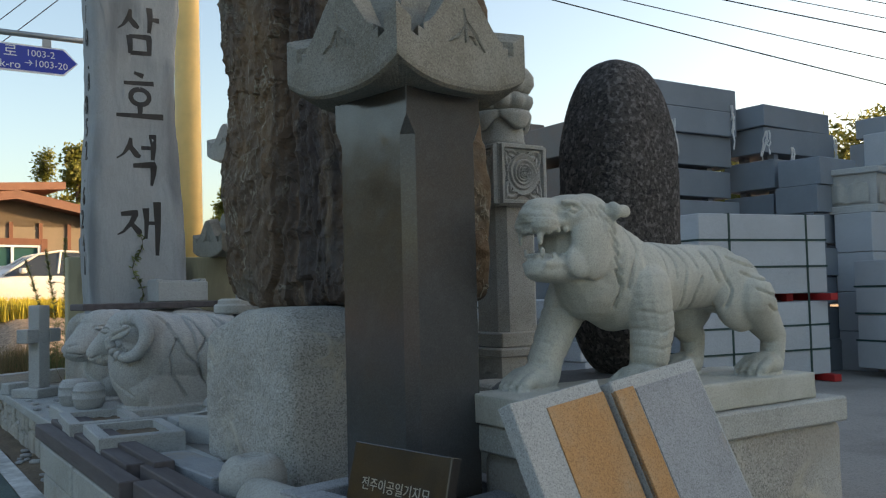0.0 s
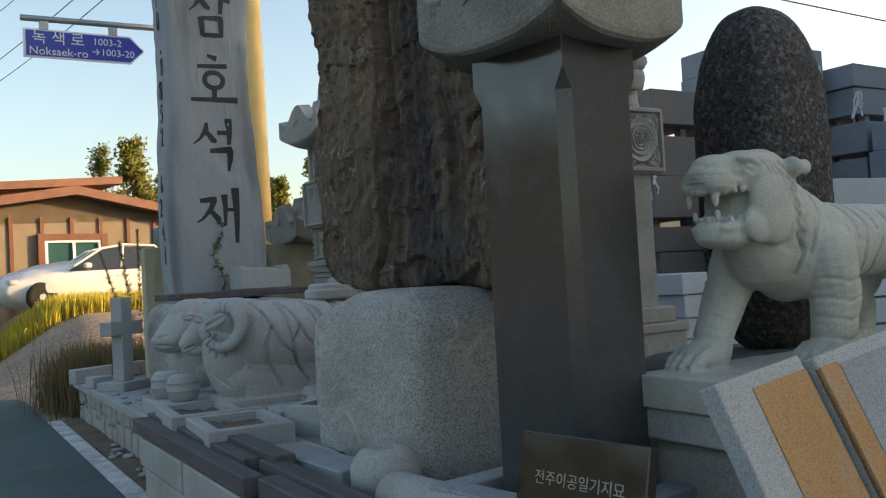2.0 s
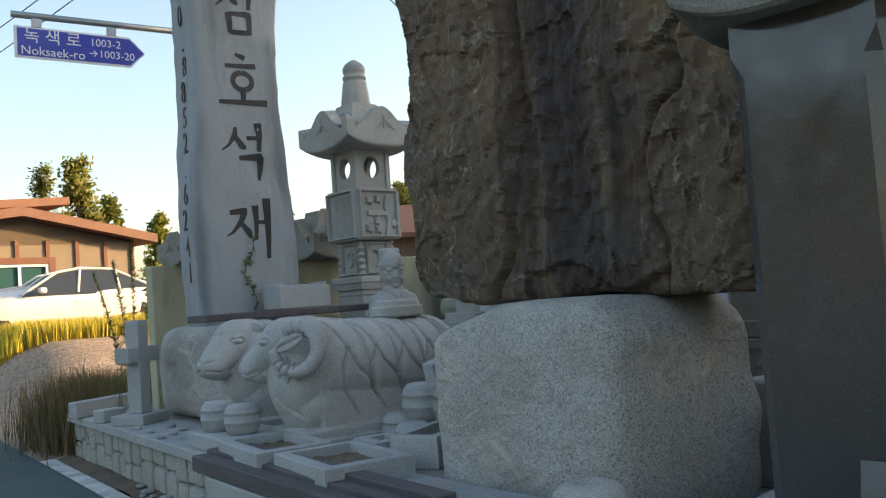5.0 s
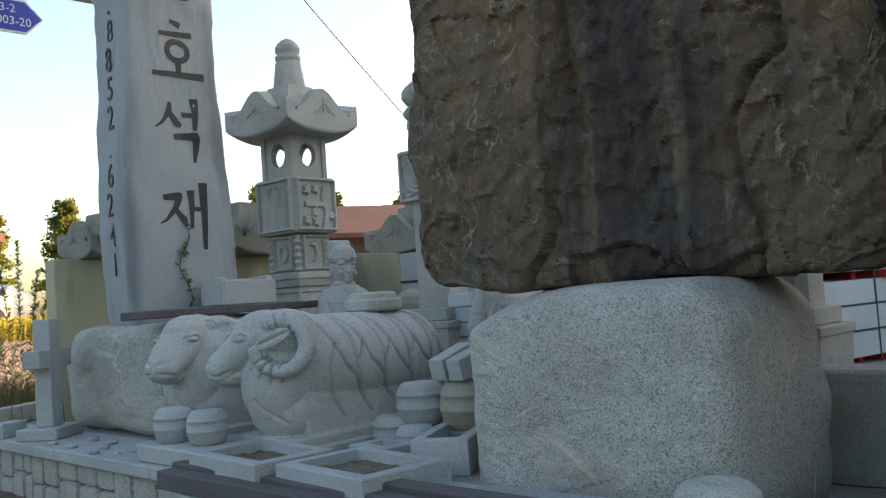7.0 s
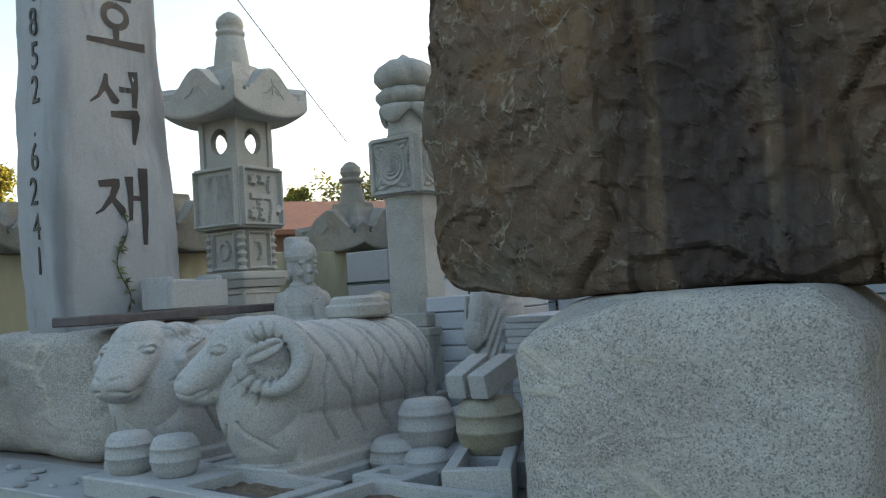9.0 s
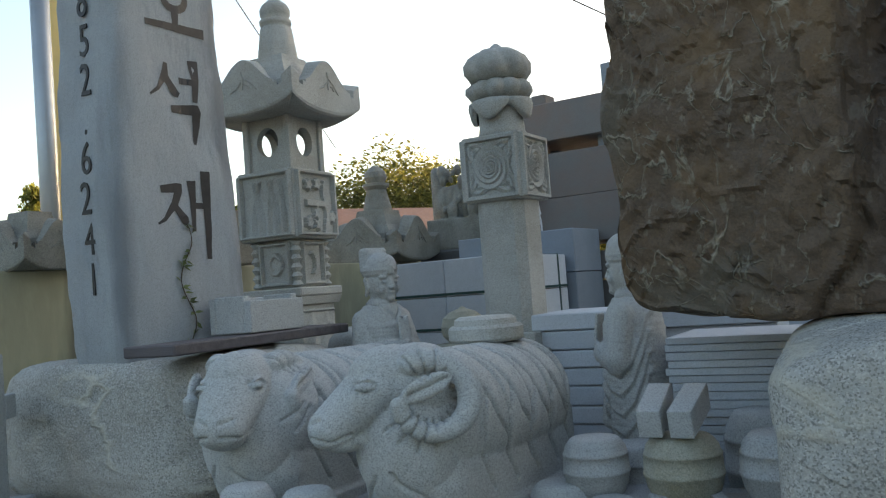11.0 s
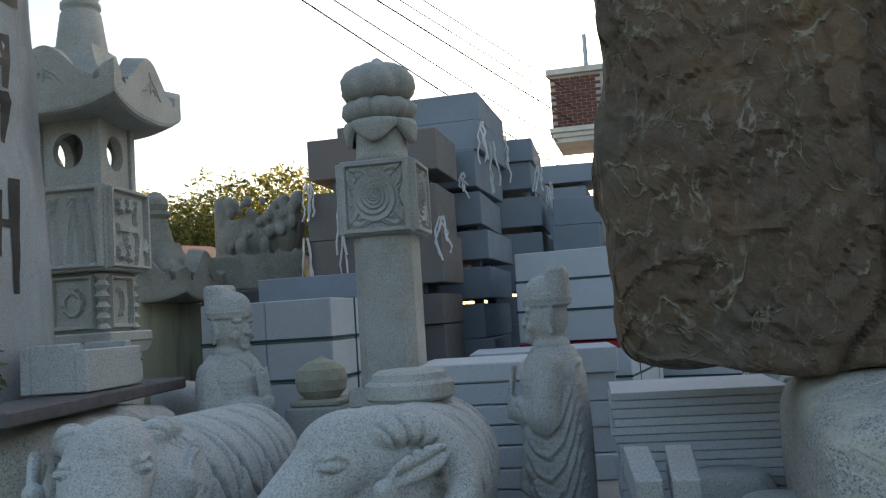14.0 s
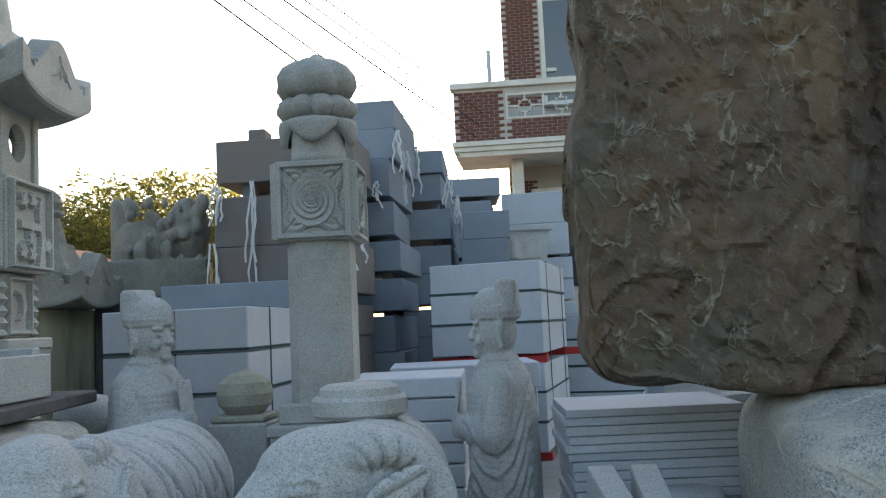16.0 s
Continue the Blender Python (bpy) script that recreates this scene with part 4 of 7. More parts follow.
# ---- tiger ----
def tiger():
    bm = bmesh.new()
    spine = ((0.34, 0.50, 0.17, 0.20), (0.45, 0.46, 0.20, 0.215), (0.58, 0.46, 0.185, 0.20), (0.72, 0.475, 0.165, 0.175), (0.86, 0.485, 0.15, 0.16), (1.0, 0.49, 0.155, 0.155), (1.12, 0.485, 0.17, 0.16), (1.22, 0.45, 0.15, 0.14))
    for (x0, z0, w0, h0), (x1, z1, w1, h1) in zip(spine, spine[1:]):
        for k in (0, 0.33, 0.67):
            ball(bm, (x0 + (x1 - x0) * k, 0, z0 + (z1 - z0) * k), (0.14, w0 + (w1 - w0) * k, h0 + (h1 - h0) * k), None, 22)
    ball(bm, (1.2, 0, 0.45), (0.16, 0.16, 0.15), None, 22)
    limb(bm, (0.48, 0, 0.48), (0.26, -0.01, 0.62), 0.21, 0.185)
    limb(bm, (0.42, 0, 0.46), (0.32, 0, 0.46), 0.18, 0.16)
    limb(bm, (0.20, -0.02, 0.57), (0.32, 0, 0.47), 0.12, 0.165)
    ball(bm, (0.50, -0.13, 0.47), (0.135, 0.085, 0.17), Matrix.Rotation(radians(8), 4, "Y"), 22)
    ball(bm, (0.36, 0.13, 0.45), (0.135, 0.085, 0.16), None, 22)

    def leg(pts):
        for (a, ra), (b, rb) in zip(pts, pts[1:]):
            limb(bm, a, b, ra, rb)

    def paw(x, y, n=4):
        ball(bm, (x, y, 0.05), (0.105, 0.095, 0.062), None, 18)
        for j in range(n):
            q = j / (n - 1) * 2 - 1
            limb(bm, (x - 0.03, y + 0.062 * q, 0.068), (x - 0.115 + 0.02 * abs(q), y + 0.066 * q, 0.034), 0.032, 0.028)
            ball(bm, (x - 0.142 + 0.02 * abs(q), y + 0.066 * q, 0.022), (0.022, 0.011, 0.014), None, 10)
    leg([((0.50, -0.14, 0.44), 0.12), ((0.53, -0.155, 0.27), 0.10), ((0.50, -0.155, 0.10), 0.086), ((0.49, -0.155, 0.05), 0.09)])
    paw(0.45, -0.155)
    leg([((0.34, 0.14, 0.44), 0.115), ((0.26, 0.155, 0.29), 0.092), ((0.17, 0.155, 0.12), 0.08), ((0.15, 0.155, 0.06), 0.08)])
    paw(0.10, 0.155)
    for y, dx in ((-0.145, 0.0), (0.145, -0.25)):
        ball(bm, (1.18 + dx * 0.4, y * 0.8, 0.40), (0.17, 0.085, 0.19), Matrix.Rotation(radians(-24), 4, "Y"), 22)
        leg([((1.22 + dx * 0.6, y, 0.38), 0.125), ((1.31 + dx, y, 0.28), 0.088), ((1.40 + dx, y, 0.19), 0.062), ((1.38 + dx, y, 0.06), 0.06)])
        paw(1.31 + dx, y)
    hm = Matrix.Translation((0.14, -0.03, 0.675)) @ Matrix.Scale(0.86, 4) @ Matrix.Rotation(radians(-3), 4, "Z")
    r3 = hm.to_3x3().to_4x4()

    def hb(at, r, seg=18, rot=None):
        ball(bm, hm @ Vector(at), r, r3 @ rot if rot is not None else r3, seg)
    hb((0.13, 0, 0.0), (0.16, 0.19, 0.215))
    hb((0.05, 0, 0.09), (0.20, 0.17, 0.115))
    hb((0.16, 0, -0.12), (0.16, 0.18, 0.16))
    slope = Matrix.Rotation(radians(6), 4, "Y")
    hb((-0.09, 0, 0.11), (0.15, 0.10, 0.075), 18, slope)
    hb((-0.17, 0, 0.075), (0.085, 0.12, 0.055))
    hb((-0.222, 0, 0.095), (0.038, 0.058, 0.036))
    hb((-0.05, 0, 0.055), (0.16, 0.13, 0.035))
    for t in (-1, 1):
        hb((-0.165, t * 0.07, 0.05), (0.08, 0.062, 0.052))
        hb((-0.03, t * 0.115, 0.145), (0.075, 0.032, 0.02), 16, Matrix.Rotation(radians(10), 4, "Y"))
        hb((-0.055, t * 0.122, 0.105), (0.034, 0.024, 0.024))
        hb((0.075, t * 0.13, -0.055), (0.13, 0.062, 0.175), 24)
        hb((0.0, t * 0.125, -0.13), (0.09, 0.045, 0.09), 20)
        hb((0.19, t * 0.155, 0.11), (0.028, 0.055, 0.05))
        hb((0.235, t * 0.185, 0.11), (0.06, 0.02, 0.034), 14, Matrix.Rotation(radians(t * -18), 4, "Z"))
        for x, y, L_ in ((-0.205, 0.078, 0.078), (-0.215, 0.032, 0.03), (-0.22, 0.0, 0.028), (-0.165, 0.098, 0.032), (-0.12, 0.106, 0.028), (-0.075, 0.112, 0.026)):
            hb((x, t * y, 0.03 - L_ * 0.55), (0.016, 0.014, L_ * 0.62), 10)
        for x, y, L_ in ((-0.185, 0.066, 0.045), (-0.20, 0.025, 0.02), (-0.13, 0.084, 0.022), (-0.08, 0.09, 0.02)):
            hb((x, t * y, -0.112 + L_ * 0.5), (0.014, 0.013, L_ * 0.62), 10)
        hb((-0.08, t * 0.085, -0.145), (0.12, 0.028, 0.03))
    hb((-0.07, 0, -0.185), (0.16, 0.11, 0.055))
    hb((-0.165, 0, -0.165), (0.06, 0.09, 0.06))
    hb((-0.10, 0, -0.115), (0.11, 0.05, 0.022), 14, Matrix.Rotation(radians(8), 4, "Y"))
    block(bm, (-0.18, -0.27, -0.12), (1.55, 0.27, 0.005))

    def carve(co, no):
        cut = np.zeros(len(co))
        low = co[:, 2] > 0.02
        for t in (-1, 1):
            side = ((no[:, 1] * t > 0.0) & low).astype(float)
            lines = [
                [(0.40, 0.70), (0.42, 0.60), (0.38, 0.52), (0.37, 0.44)], [(0.30, 0.52), (0.34, 0.44), (0.33, 0.36)],
                [(0.60, 0.66), (0.62, 0.55), (0.60, 0.46), (0.62, 0.38)], [(0.66, 0.65), (0.70, 0.56), (0.69, 0.48)],
                [(0.74, 0.64), (0.78, 0.54), (0.75, 0.44), (0.77, 0.35)], [(0.82, 0.63), (0.86, 0.53)],
                [(0.88, 0.48), (0.85, 0.40), (0.88, 0.33)], [(0.93, 0.60), (0.96, 0.52), (1.0, 0.46)],
                [(1.03, 0.62), (1.02, 0.52), (1.06, 0.42), (1.04, 0.34)], [(1.08, 0.58), (1.16, 0.54), (1.24, 0.53)],
                [(1.12, 0.50), (1.20, 0.47), (1.29, 0.46)], [(1.16, 0.42), (1.24, 0.39), (1.32, 0.38)], [(1.22, 0.34), (1.29, 0.31), (1.36, 0.31)],
            ]
            for p in lines:
                cut += groove(co, side, [0, 2], p, 0.0058, 0.019)
            for q in range(4):
                cut += groove(co, side * (np.abs(co[:, 1]) > 0.1), [0, 2], [(0.42, 0.34 - 0.075 * q), (0.50, 0.32 - 0.075 * q), (0.60, 0.345 - 0.075 * q)], 0.006, 0.008)
                cut += groove(co, side * (co[:, 0] < 0.40) * (co[:, 1] > 0.09), [0, 2], [(0.10 + 0.04 * (3 - q), 0.38 - 0.085 * q), (0.20, 0.36 - 0.08 * q), (0.34, 0.37 - 0.075 * q)], 0.006, 0.008)
            cheek = side * (co[:, 0] < 0.34) * (co[:, 2] > 0.45)
            for q in range(6):
                cut += groove(co, cheek, [0, 2], [(0.235 + 0.012 * q, 0.79 - 0.055 * q), (0.285 + 0.01 * q, 0.725 - 0.055 * q)], 0.007, 0.016)
            cut += groove(co, cheek, [0, 2], [(0.06, 0.775), (0.09, 0.79), (0.125, 0.775), (0.095, 0.755), (0.06, 0.775)], 0.006, 0.012)
            for q in range(3):
                cut += groove(co, cheek * (co[:, 0] < 0.06), [0, 2], [(-0.09, 0.75 - 0.016 * q), (0.03, 0.735 - 0.014 * q)], 0.0045, 0.006)
                cut += groove(co, cheek, [0, 2], [(0.14 + 0.03 * q, 0.80 - 0.012 * q), (0.17 + 0.03 * q, 0.745 - 0.01 * q)], 0.005, 0.008)
        grain = np.array([noise.noise(Vector(c) * 9) for c in co])
        return cut + 0.004 * grain

    me = baked("tiger_statue", bm, 0.0078, 1, carve)
    me.materials.append(TIGER_STONE)
    return new("tiger_statue", me)


tg = tiger()
tg.matrix_basis = pose(2.52, 2.94, 0.985, 0, 0, 0)
tagged(tg, "pale granite roaring tiger statue with carved stripes on a pedestal", "tiger statue")
solo("tiger_plinth", box((2.36, 2.62, 0.74), (4.25, 3.26, 0.862), 0.01), CARVED, "smooth granite slab under the tiger", "plinth")
solo("tiger_pedestal", boulder((2.42, 2.66, 0.27), (4.3, 3.24, 0.745), 18, 0.012, 4.4, 14), BOULDER, "rough-faced speckled granite pedestal", "pedestal", smooth=False)

# leaning slabs
def leaning(name, x0, w, z1, tilt, lean, inner, label, rust):
    th = thing(name, label, "stone slab", (x0, 2.2, 0.3), 4, "leaning granite slabs")
    m = pose(0, 0, 0, -lean, 0, 0) @ pose(0, 0, 0, 0, tilt, 0)
    part("slab", box((0, 0, 0), (w, 0.07, z1), 0.004, m), GRANITE, th)
    part("weathered_panel", box((w * inner[0], -0.005, 0.0), (w * inner[1], 0.02, z1 - 0.05), 0.002, m), rust, th, "rust-stained rough panel" if rust is RUST else "blue-grey rough panel")
    return th, m


leaning("leaning_slab", 2.12, 0.47, 0.80, -6, 22, (0.34, 1.0), "pale granite slab with an orange rusty panel leaning on the pedestal", RUST)
t2, m2 = leaning("leaning_slab", 2.62, 0.54, 0.84, -6, 22, (0.22, 0.97), "granite slab with a blue-grey engraved panel leaning on the pedestal", BLUEGREY)
part("rust_edge", box((0.0, -0.007, 0), (0.11, 0.02, 0.80), 0.002, m2), RUST, t2, "rust-stained edge")

# dark stone
def bullet(p, u):
    k = (p.z - 0.93) / 1.8
    f = 1.0 - 0.06 * (1 - k) - (max(0, k - 0.62) / 0.38) ** 2 * 0.18
    p.x, p.y = 3.72 + (p.x - 3.72) * f, 3.62 + (p.y - 3.62) * f
    return p


bm = boulder((3.41, 3.33, 0.93), (4.03, 3.91, 2.72), 52, 0.02, 6.6, 3.2, bullet)
solo("dark_upright_stone", bm, BASALT, "dark pitted rounded upright stone on a flat base", "standing stone", smooth=True)
solo("dark_stone_base", boulder((3.0, 3.2, 0.27), (4.5, 4.1, 0.96), 16, 0.02, 7.7, 6), DARKBASE, "dark grey base block under the pitted stone", "base", smooth=True)

# front odds and ends
prof = [(0.11, 0), (0.15, 0.01), (0.165, 0.06), (0.166, 0.075), (0.158, 0.08), (0.166, 0.085), (0.168, 0.16), (0.166, 0.2), (0.155, 0.21), (0.15, 0.235), (0.12, 0.265), (0.07, 0.28), (0.045, 0.265), (0.03, 0.24), (0.0005, 0.235)]
solo("grooved_round_stone", lathe(prof, 36), CARVED, "round grooved granite stone with a hollow top", "round stone", (1.78, 4.28, 0.36), smooth=True)
solo("blue_grey_block", box((-0.11, -0.45, 0), (0.11, 0.45, 0.15), 0.008), BLUEGREY, "blue-grey sawn block on the display front", "block", (1.72, 4.95, 0.36), 4)
bm = lathe([(0.09, -0.4), (0.105, -0.39), (0.11, -0.36), (0.11, 0.36), (0.1, 0.39), (0.08, 0.4)], 28, m=pose(0, 0, 0.11, 90, 0, 0))
solo("stone_roller", bm, CARVED, "pale granite cylinder lying on its side", "stone cylinder", (1.74, 3.66, 0.36), 6, smooth=True)
solo("front_slab", box((1.55, 2.6, 0.29), (1.98, 5.3, 0.36), 0.01), GRANITE, "long granite slab along the display front", "slab")
solo("cream_block", boulder((3.28, 4.0, 0.29), (3.62, 4.7, 0.86), 10, 0.01, 9.1, 10), CARVED, "cream stone block beside the boulder", "block", smooth=False)
for a, b in (((3.3, 3.75, 0.31), (2.7, 3.0, 0.36)), ((3.5, 3.9, 0.33), (4.3, 3.3, 0.36)), ((3.2, 3.9, 0.32), (3.9, 4.2, 0.32))):
    solo("steel_bar", tube([a, b], 0.014), STEEL, "rusty steel bar lying on the yard floor", "steel bar", group="loose steel bars")

random.seed(21)
for i in range(26):
    x, y, z = (random.uniform(1.45, 1.8), random.uniform(8.1, 9.5), LEDGE) if i < 12 else (random.uniform(1.29, 1.44), random.uniform(5.6, 9.2), 0.02)
    s = random.uniform(0.02, 0.055)
    solo("stone_chip", boulder((-s, -s * 0.8, -0.004), (s, s * 0.8, s * 0.7), 3, s * 0.25, random.random() * 20, 3), BLUEGREY if i % 3 else GRANITE, "broken stone chip lying on the ledge" if i < 12 else "broken stone chip lying on the verge", "stone chip", (x, y, z), random.uniform(0, 360), "loose stone chips")

# ---- lantern ----
def rose(u, v):
    r, a = math.hypot(u, v), math.atan2(v, u)
    if abs(u) > 0.86 or abs(v) > 0.86:
        return 0.016
    d = 0.0
    if r < 0.70:
        k = (math.log(r + 0.14) * 3.6 + a / math.pi) % 1.0
        d = 0.006 + 0.012 * (1 - r) + 0.013 * (k if k < 0.8 else (1 - k) * 4) - 0.006
    else:
        w = abs(math.sin(2 * a))
        lim = 0.70 + 0.46 * w ** 3
        if r < lim:
            d = 0.008 + 0.004 * math.cos(26 * (r - w)) - (0.006 if abs(abs(u) - abs(v)) < 0.03 else 0)
    return d


def leaves(u, v):
    if abs(u) > 0.87 or abs(v) > 0.9:
        return 0.02
    d = 0.0
    for c, b, w in ((-0.5, 0.35, 0.10), (-0.2, -0.25, 0.12), (0.1, 0.2, 0.1), (0.4, -0.3, 0.12), (0.65, -0.1, 0.08)):
        x = u - c - b * (v + 0.9) * (v + 0.9) * 0.35
        if v < 0.75 and abs(x) < w * (1.1 - v):
            d = max(d, 0.02 * (1 - abs(x) / (w * (1.1 - v))))
    return d


def plum(u, v):
    if abs(u) > 0.87 or abs(v) > 0.9:
        return 0.02
    d = 0.0
    if abs(u - 0.45 + 0.05 * math.sin(5 * v)) < 0.13 and v < 0.75 or (abs(v - 0.0) < 0.1 and -0.6 < u < 0.45):
        d = 0.016
    for x, y in ((-0.45, 0.55), (0.0, 0.6), (-0.1, -0.3), (-0.5, -0.6), (-0.05, -0.65), (0.7, -0.4)):
        r, a = math.hypot(u - x, v - y), math.atan2(v - y, u - x)
        if r < 0.17 + 0.04 * math.cos(5 * a):
            d = max(d, 0.02 - 0.03 * abs(r - 0.1))
    return d


def moon(u, v):
    if abs(u) > 0.8 or abs(v) > 0.82:
        return 0.02
    r1, r2 = math.hypot(u, v), math.hypot(u + 0.3, v + 0.05)
    return 0.017 if r1 < 0.5 and r2 > 0.45 else 0.0


def disc(u, v):
    if abs(u) > 0.8 or abs(v) > 0.82:
        return 0.02
    r = math.hypot(u * 1.05, v)
    return 0.016 if 0.3 < r < 0.5 else (0.004 if r <= 0.3 else 0.0)


def lotus(u, v):
    if abs(v) > 0.92:
        return 0.01
    return 0.012 * max(0, 1 - abs(abs(u) - 0.45) * 2.2 - 0.5 * (v + 0.3) ** 2) + 0.004 * math.sin(9 * u) * (1 if v < 0.5 else 0)


def faces(th, half, z, w, h, fns, n=34):
    for k in range(4):
        m = Matrix.Rotation(math.pi / 2 * k, 4, "Z") @ Matrix.Translation((0, -half - 0.001, z))
        fn = fns[k % len(fns)]
        part("carved_panel", relief(w, h, lambda u, v: -0.002 if max(abs(u), abs(v)) > 0.995 else 1.7 * fn(u, v), n, m), CARVED, th)


lantern = thing("stone_lantern", "tall carved granite pagoda lantern with an upturned roof", "stone lantern", (3.97, 9.58, LEDGE - 0.16), 5)
Z0 = LEDGE - 0.16
bm = box((-0.3, -0.3, 0), (0.3, 0.3, 0.72), 0.01)
part("pedestal", bm, CARVED, lantern)
bm = box((-0.225, -0.225, 0.72), (0.225, 0.225, 1.24), 0.012)
pb = part("lower_block", bm, CARVED, lantern, "carved lotus block")
faces(pb, 0.225, 0.97, 0.42, 0.46, [lotus])
bm = prism([(-0.25, -0.25), (0.25, -0.25), (0.25, 0.25), (-0.25, 0.25)], 1.24, 1.30, None, None, 1.08)
block(bm, (-0.275, -0.275, 1.303), (0.275, 0.275, 1.37), 0.01)
part("moulding", bm, CARVED, lantern)
bm = box((-0.19, -0.19, 1.37), (0.19, 0.19, 1.74), 0.008)
for sx in (-1, 1):
    for sy in (-1, 1):
        lathe([(0.02, 1.375)] + [(0.034 + 0.012 * math.cos(i * math.pi), 1.39 + i * 0.033) for i in range(11)] + [(0.02, 1.735)], 12, bm, None, Matrix.Translation((sx * 0.185, sy * 0.185, 0)))
pb = part("middle_block", bm, CARVED, lantern, "block carved with moon shapes")
faces(pb, 0.19, 1.555, 0.29, 0.34, [moon, disc, moon, disc], 26)
bm = box((-0.265, -0.265, 1.74), (0.265, 0.265, 2.27), 0.01)
pb = part("picture_block", bm, CARVED, lantern, "block carved with blossom and leaf panels")
faces(pb, 0.265, 2.005, 0.5, 0.5, [plum, leaves, plum, leaves], 50)


def window_wall(half, z0, z1, r, bm, m):
    """One wall of the fire chamber with a round opening through it."""
    zc, n = (z0 + z1) / 2 + 0.01, 32
    out = []
    for y in (-half, -half + 0.06):
        inner = [bm.verts.new(m @ Vector((r * math.sin(2 * math.pi * i / n), y, zc + 1.12 * r * math.cos(2 * math.pi * i / n)))) for i in range(n)]
        outer = []
        for i in range(n):
            a = 2 * math.pi * i / n
            s, c = math.sin(a), math.cos(a)
            k = 1 / max(abs(s), abs(c))
            x, z = s * k * half, (zc + c * k * (z1 - zc) if c > 0 else zc + c * k * (zc - z0))
            outer.append(bm.verts.new(m @ Vector((x, y, z))))
        out.append((inner, outer))
    for i in range(n):
        j = (i + 1) % n
        bm.faces.new((out[0][0][i], out[0][1][i], out[0][1][j], out[0][0][j]))
        bm.faces.new((out[1][0][j], out[1][1][j], out[1][1][i], out[1][0][i]))
        bm.faces.new((out[0][0][j], out[1][0][j], out[1][0][i], out[0][0][i]))


bm = bmesh.new()
for k in range(4):
    window_wall(0.2, 2.27, 2.70, 0.1, bm, Matrix.Rotation(math.pi / 2 * k, 4, "Z"))
for sx in (-1, 1):
    for sy in (-1, 1):
        block(bm, (sx * 0.195 - 0.028, sy * 0.195 - 0.028, 2.272), (sx * 0.195 + 0.028, sy * 0.195 + 0.028, 2.698), 0.006)
part("fire_chamber", bm, CARVED, lantern, "chamber with round openings")
roof = part("roof_stone", roof_stone(0.45, 2.68, 3.2, 0.12, Matrix()), CARVED, lantern, "carved roof with upturned corners")
for k in range(4):
    for i in range(6):
        q = Matrix.Rotation(math.pi / 2 * k, 4, "Z")
        x = -0.3 + 0.12 * i
        part("rafter_end", box((x - 0.025, -0.43, 2.685 + 0.06 * abs(x) ** 2 * 6), (x + 0.025, -0.3, 2.715 + 0.06 * abs(x) ** 2 * 6), 0.004, q), CARVED, roof)
bm = lathe([(0.20, 3.0), (0.19, 3.1), (0.155, 3.14), (0.15, 3.2), (0.12, 3.42), (0.105, 3.44), (0.125, 3.455), (0.125, 3.485), (0.10, 3.5), (0.118, 3.53), (0.12, 3.57), (0.10, 3.61), (0.06, 3.645), (0.015, 3.67)], 40, None, lambda a, i: 1 + (0.05 * abs(math.sin(4 * a)) if i in (3, 4) else 0))
part("spire", bm, CARVED, lantern, smooth=True)


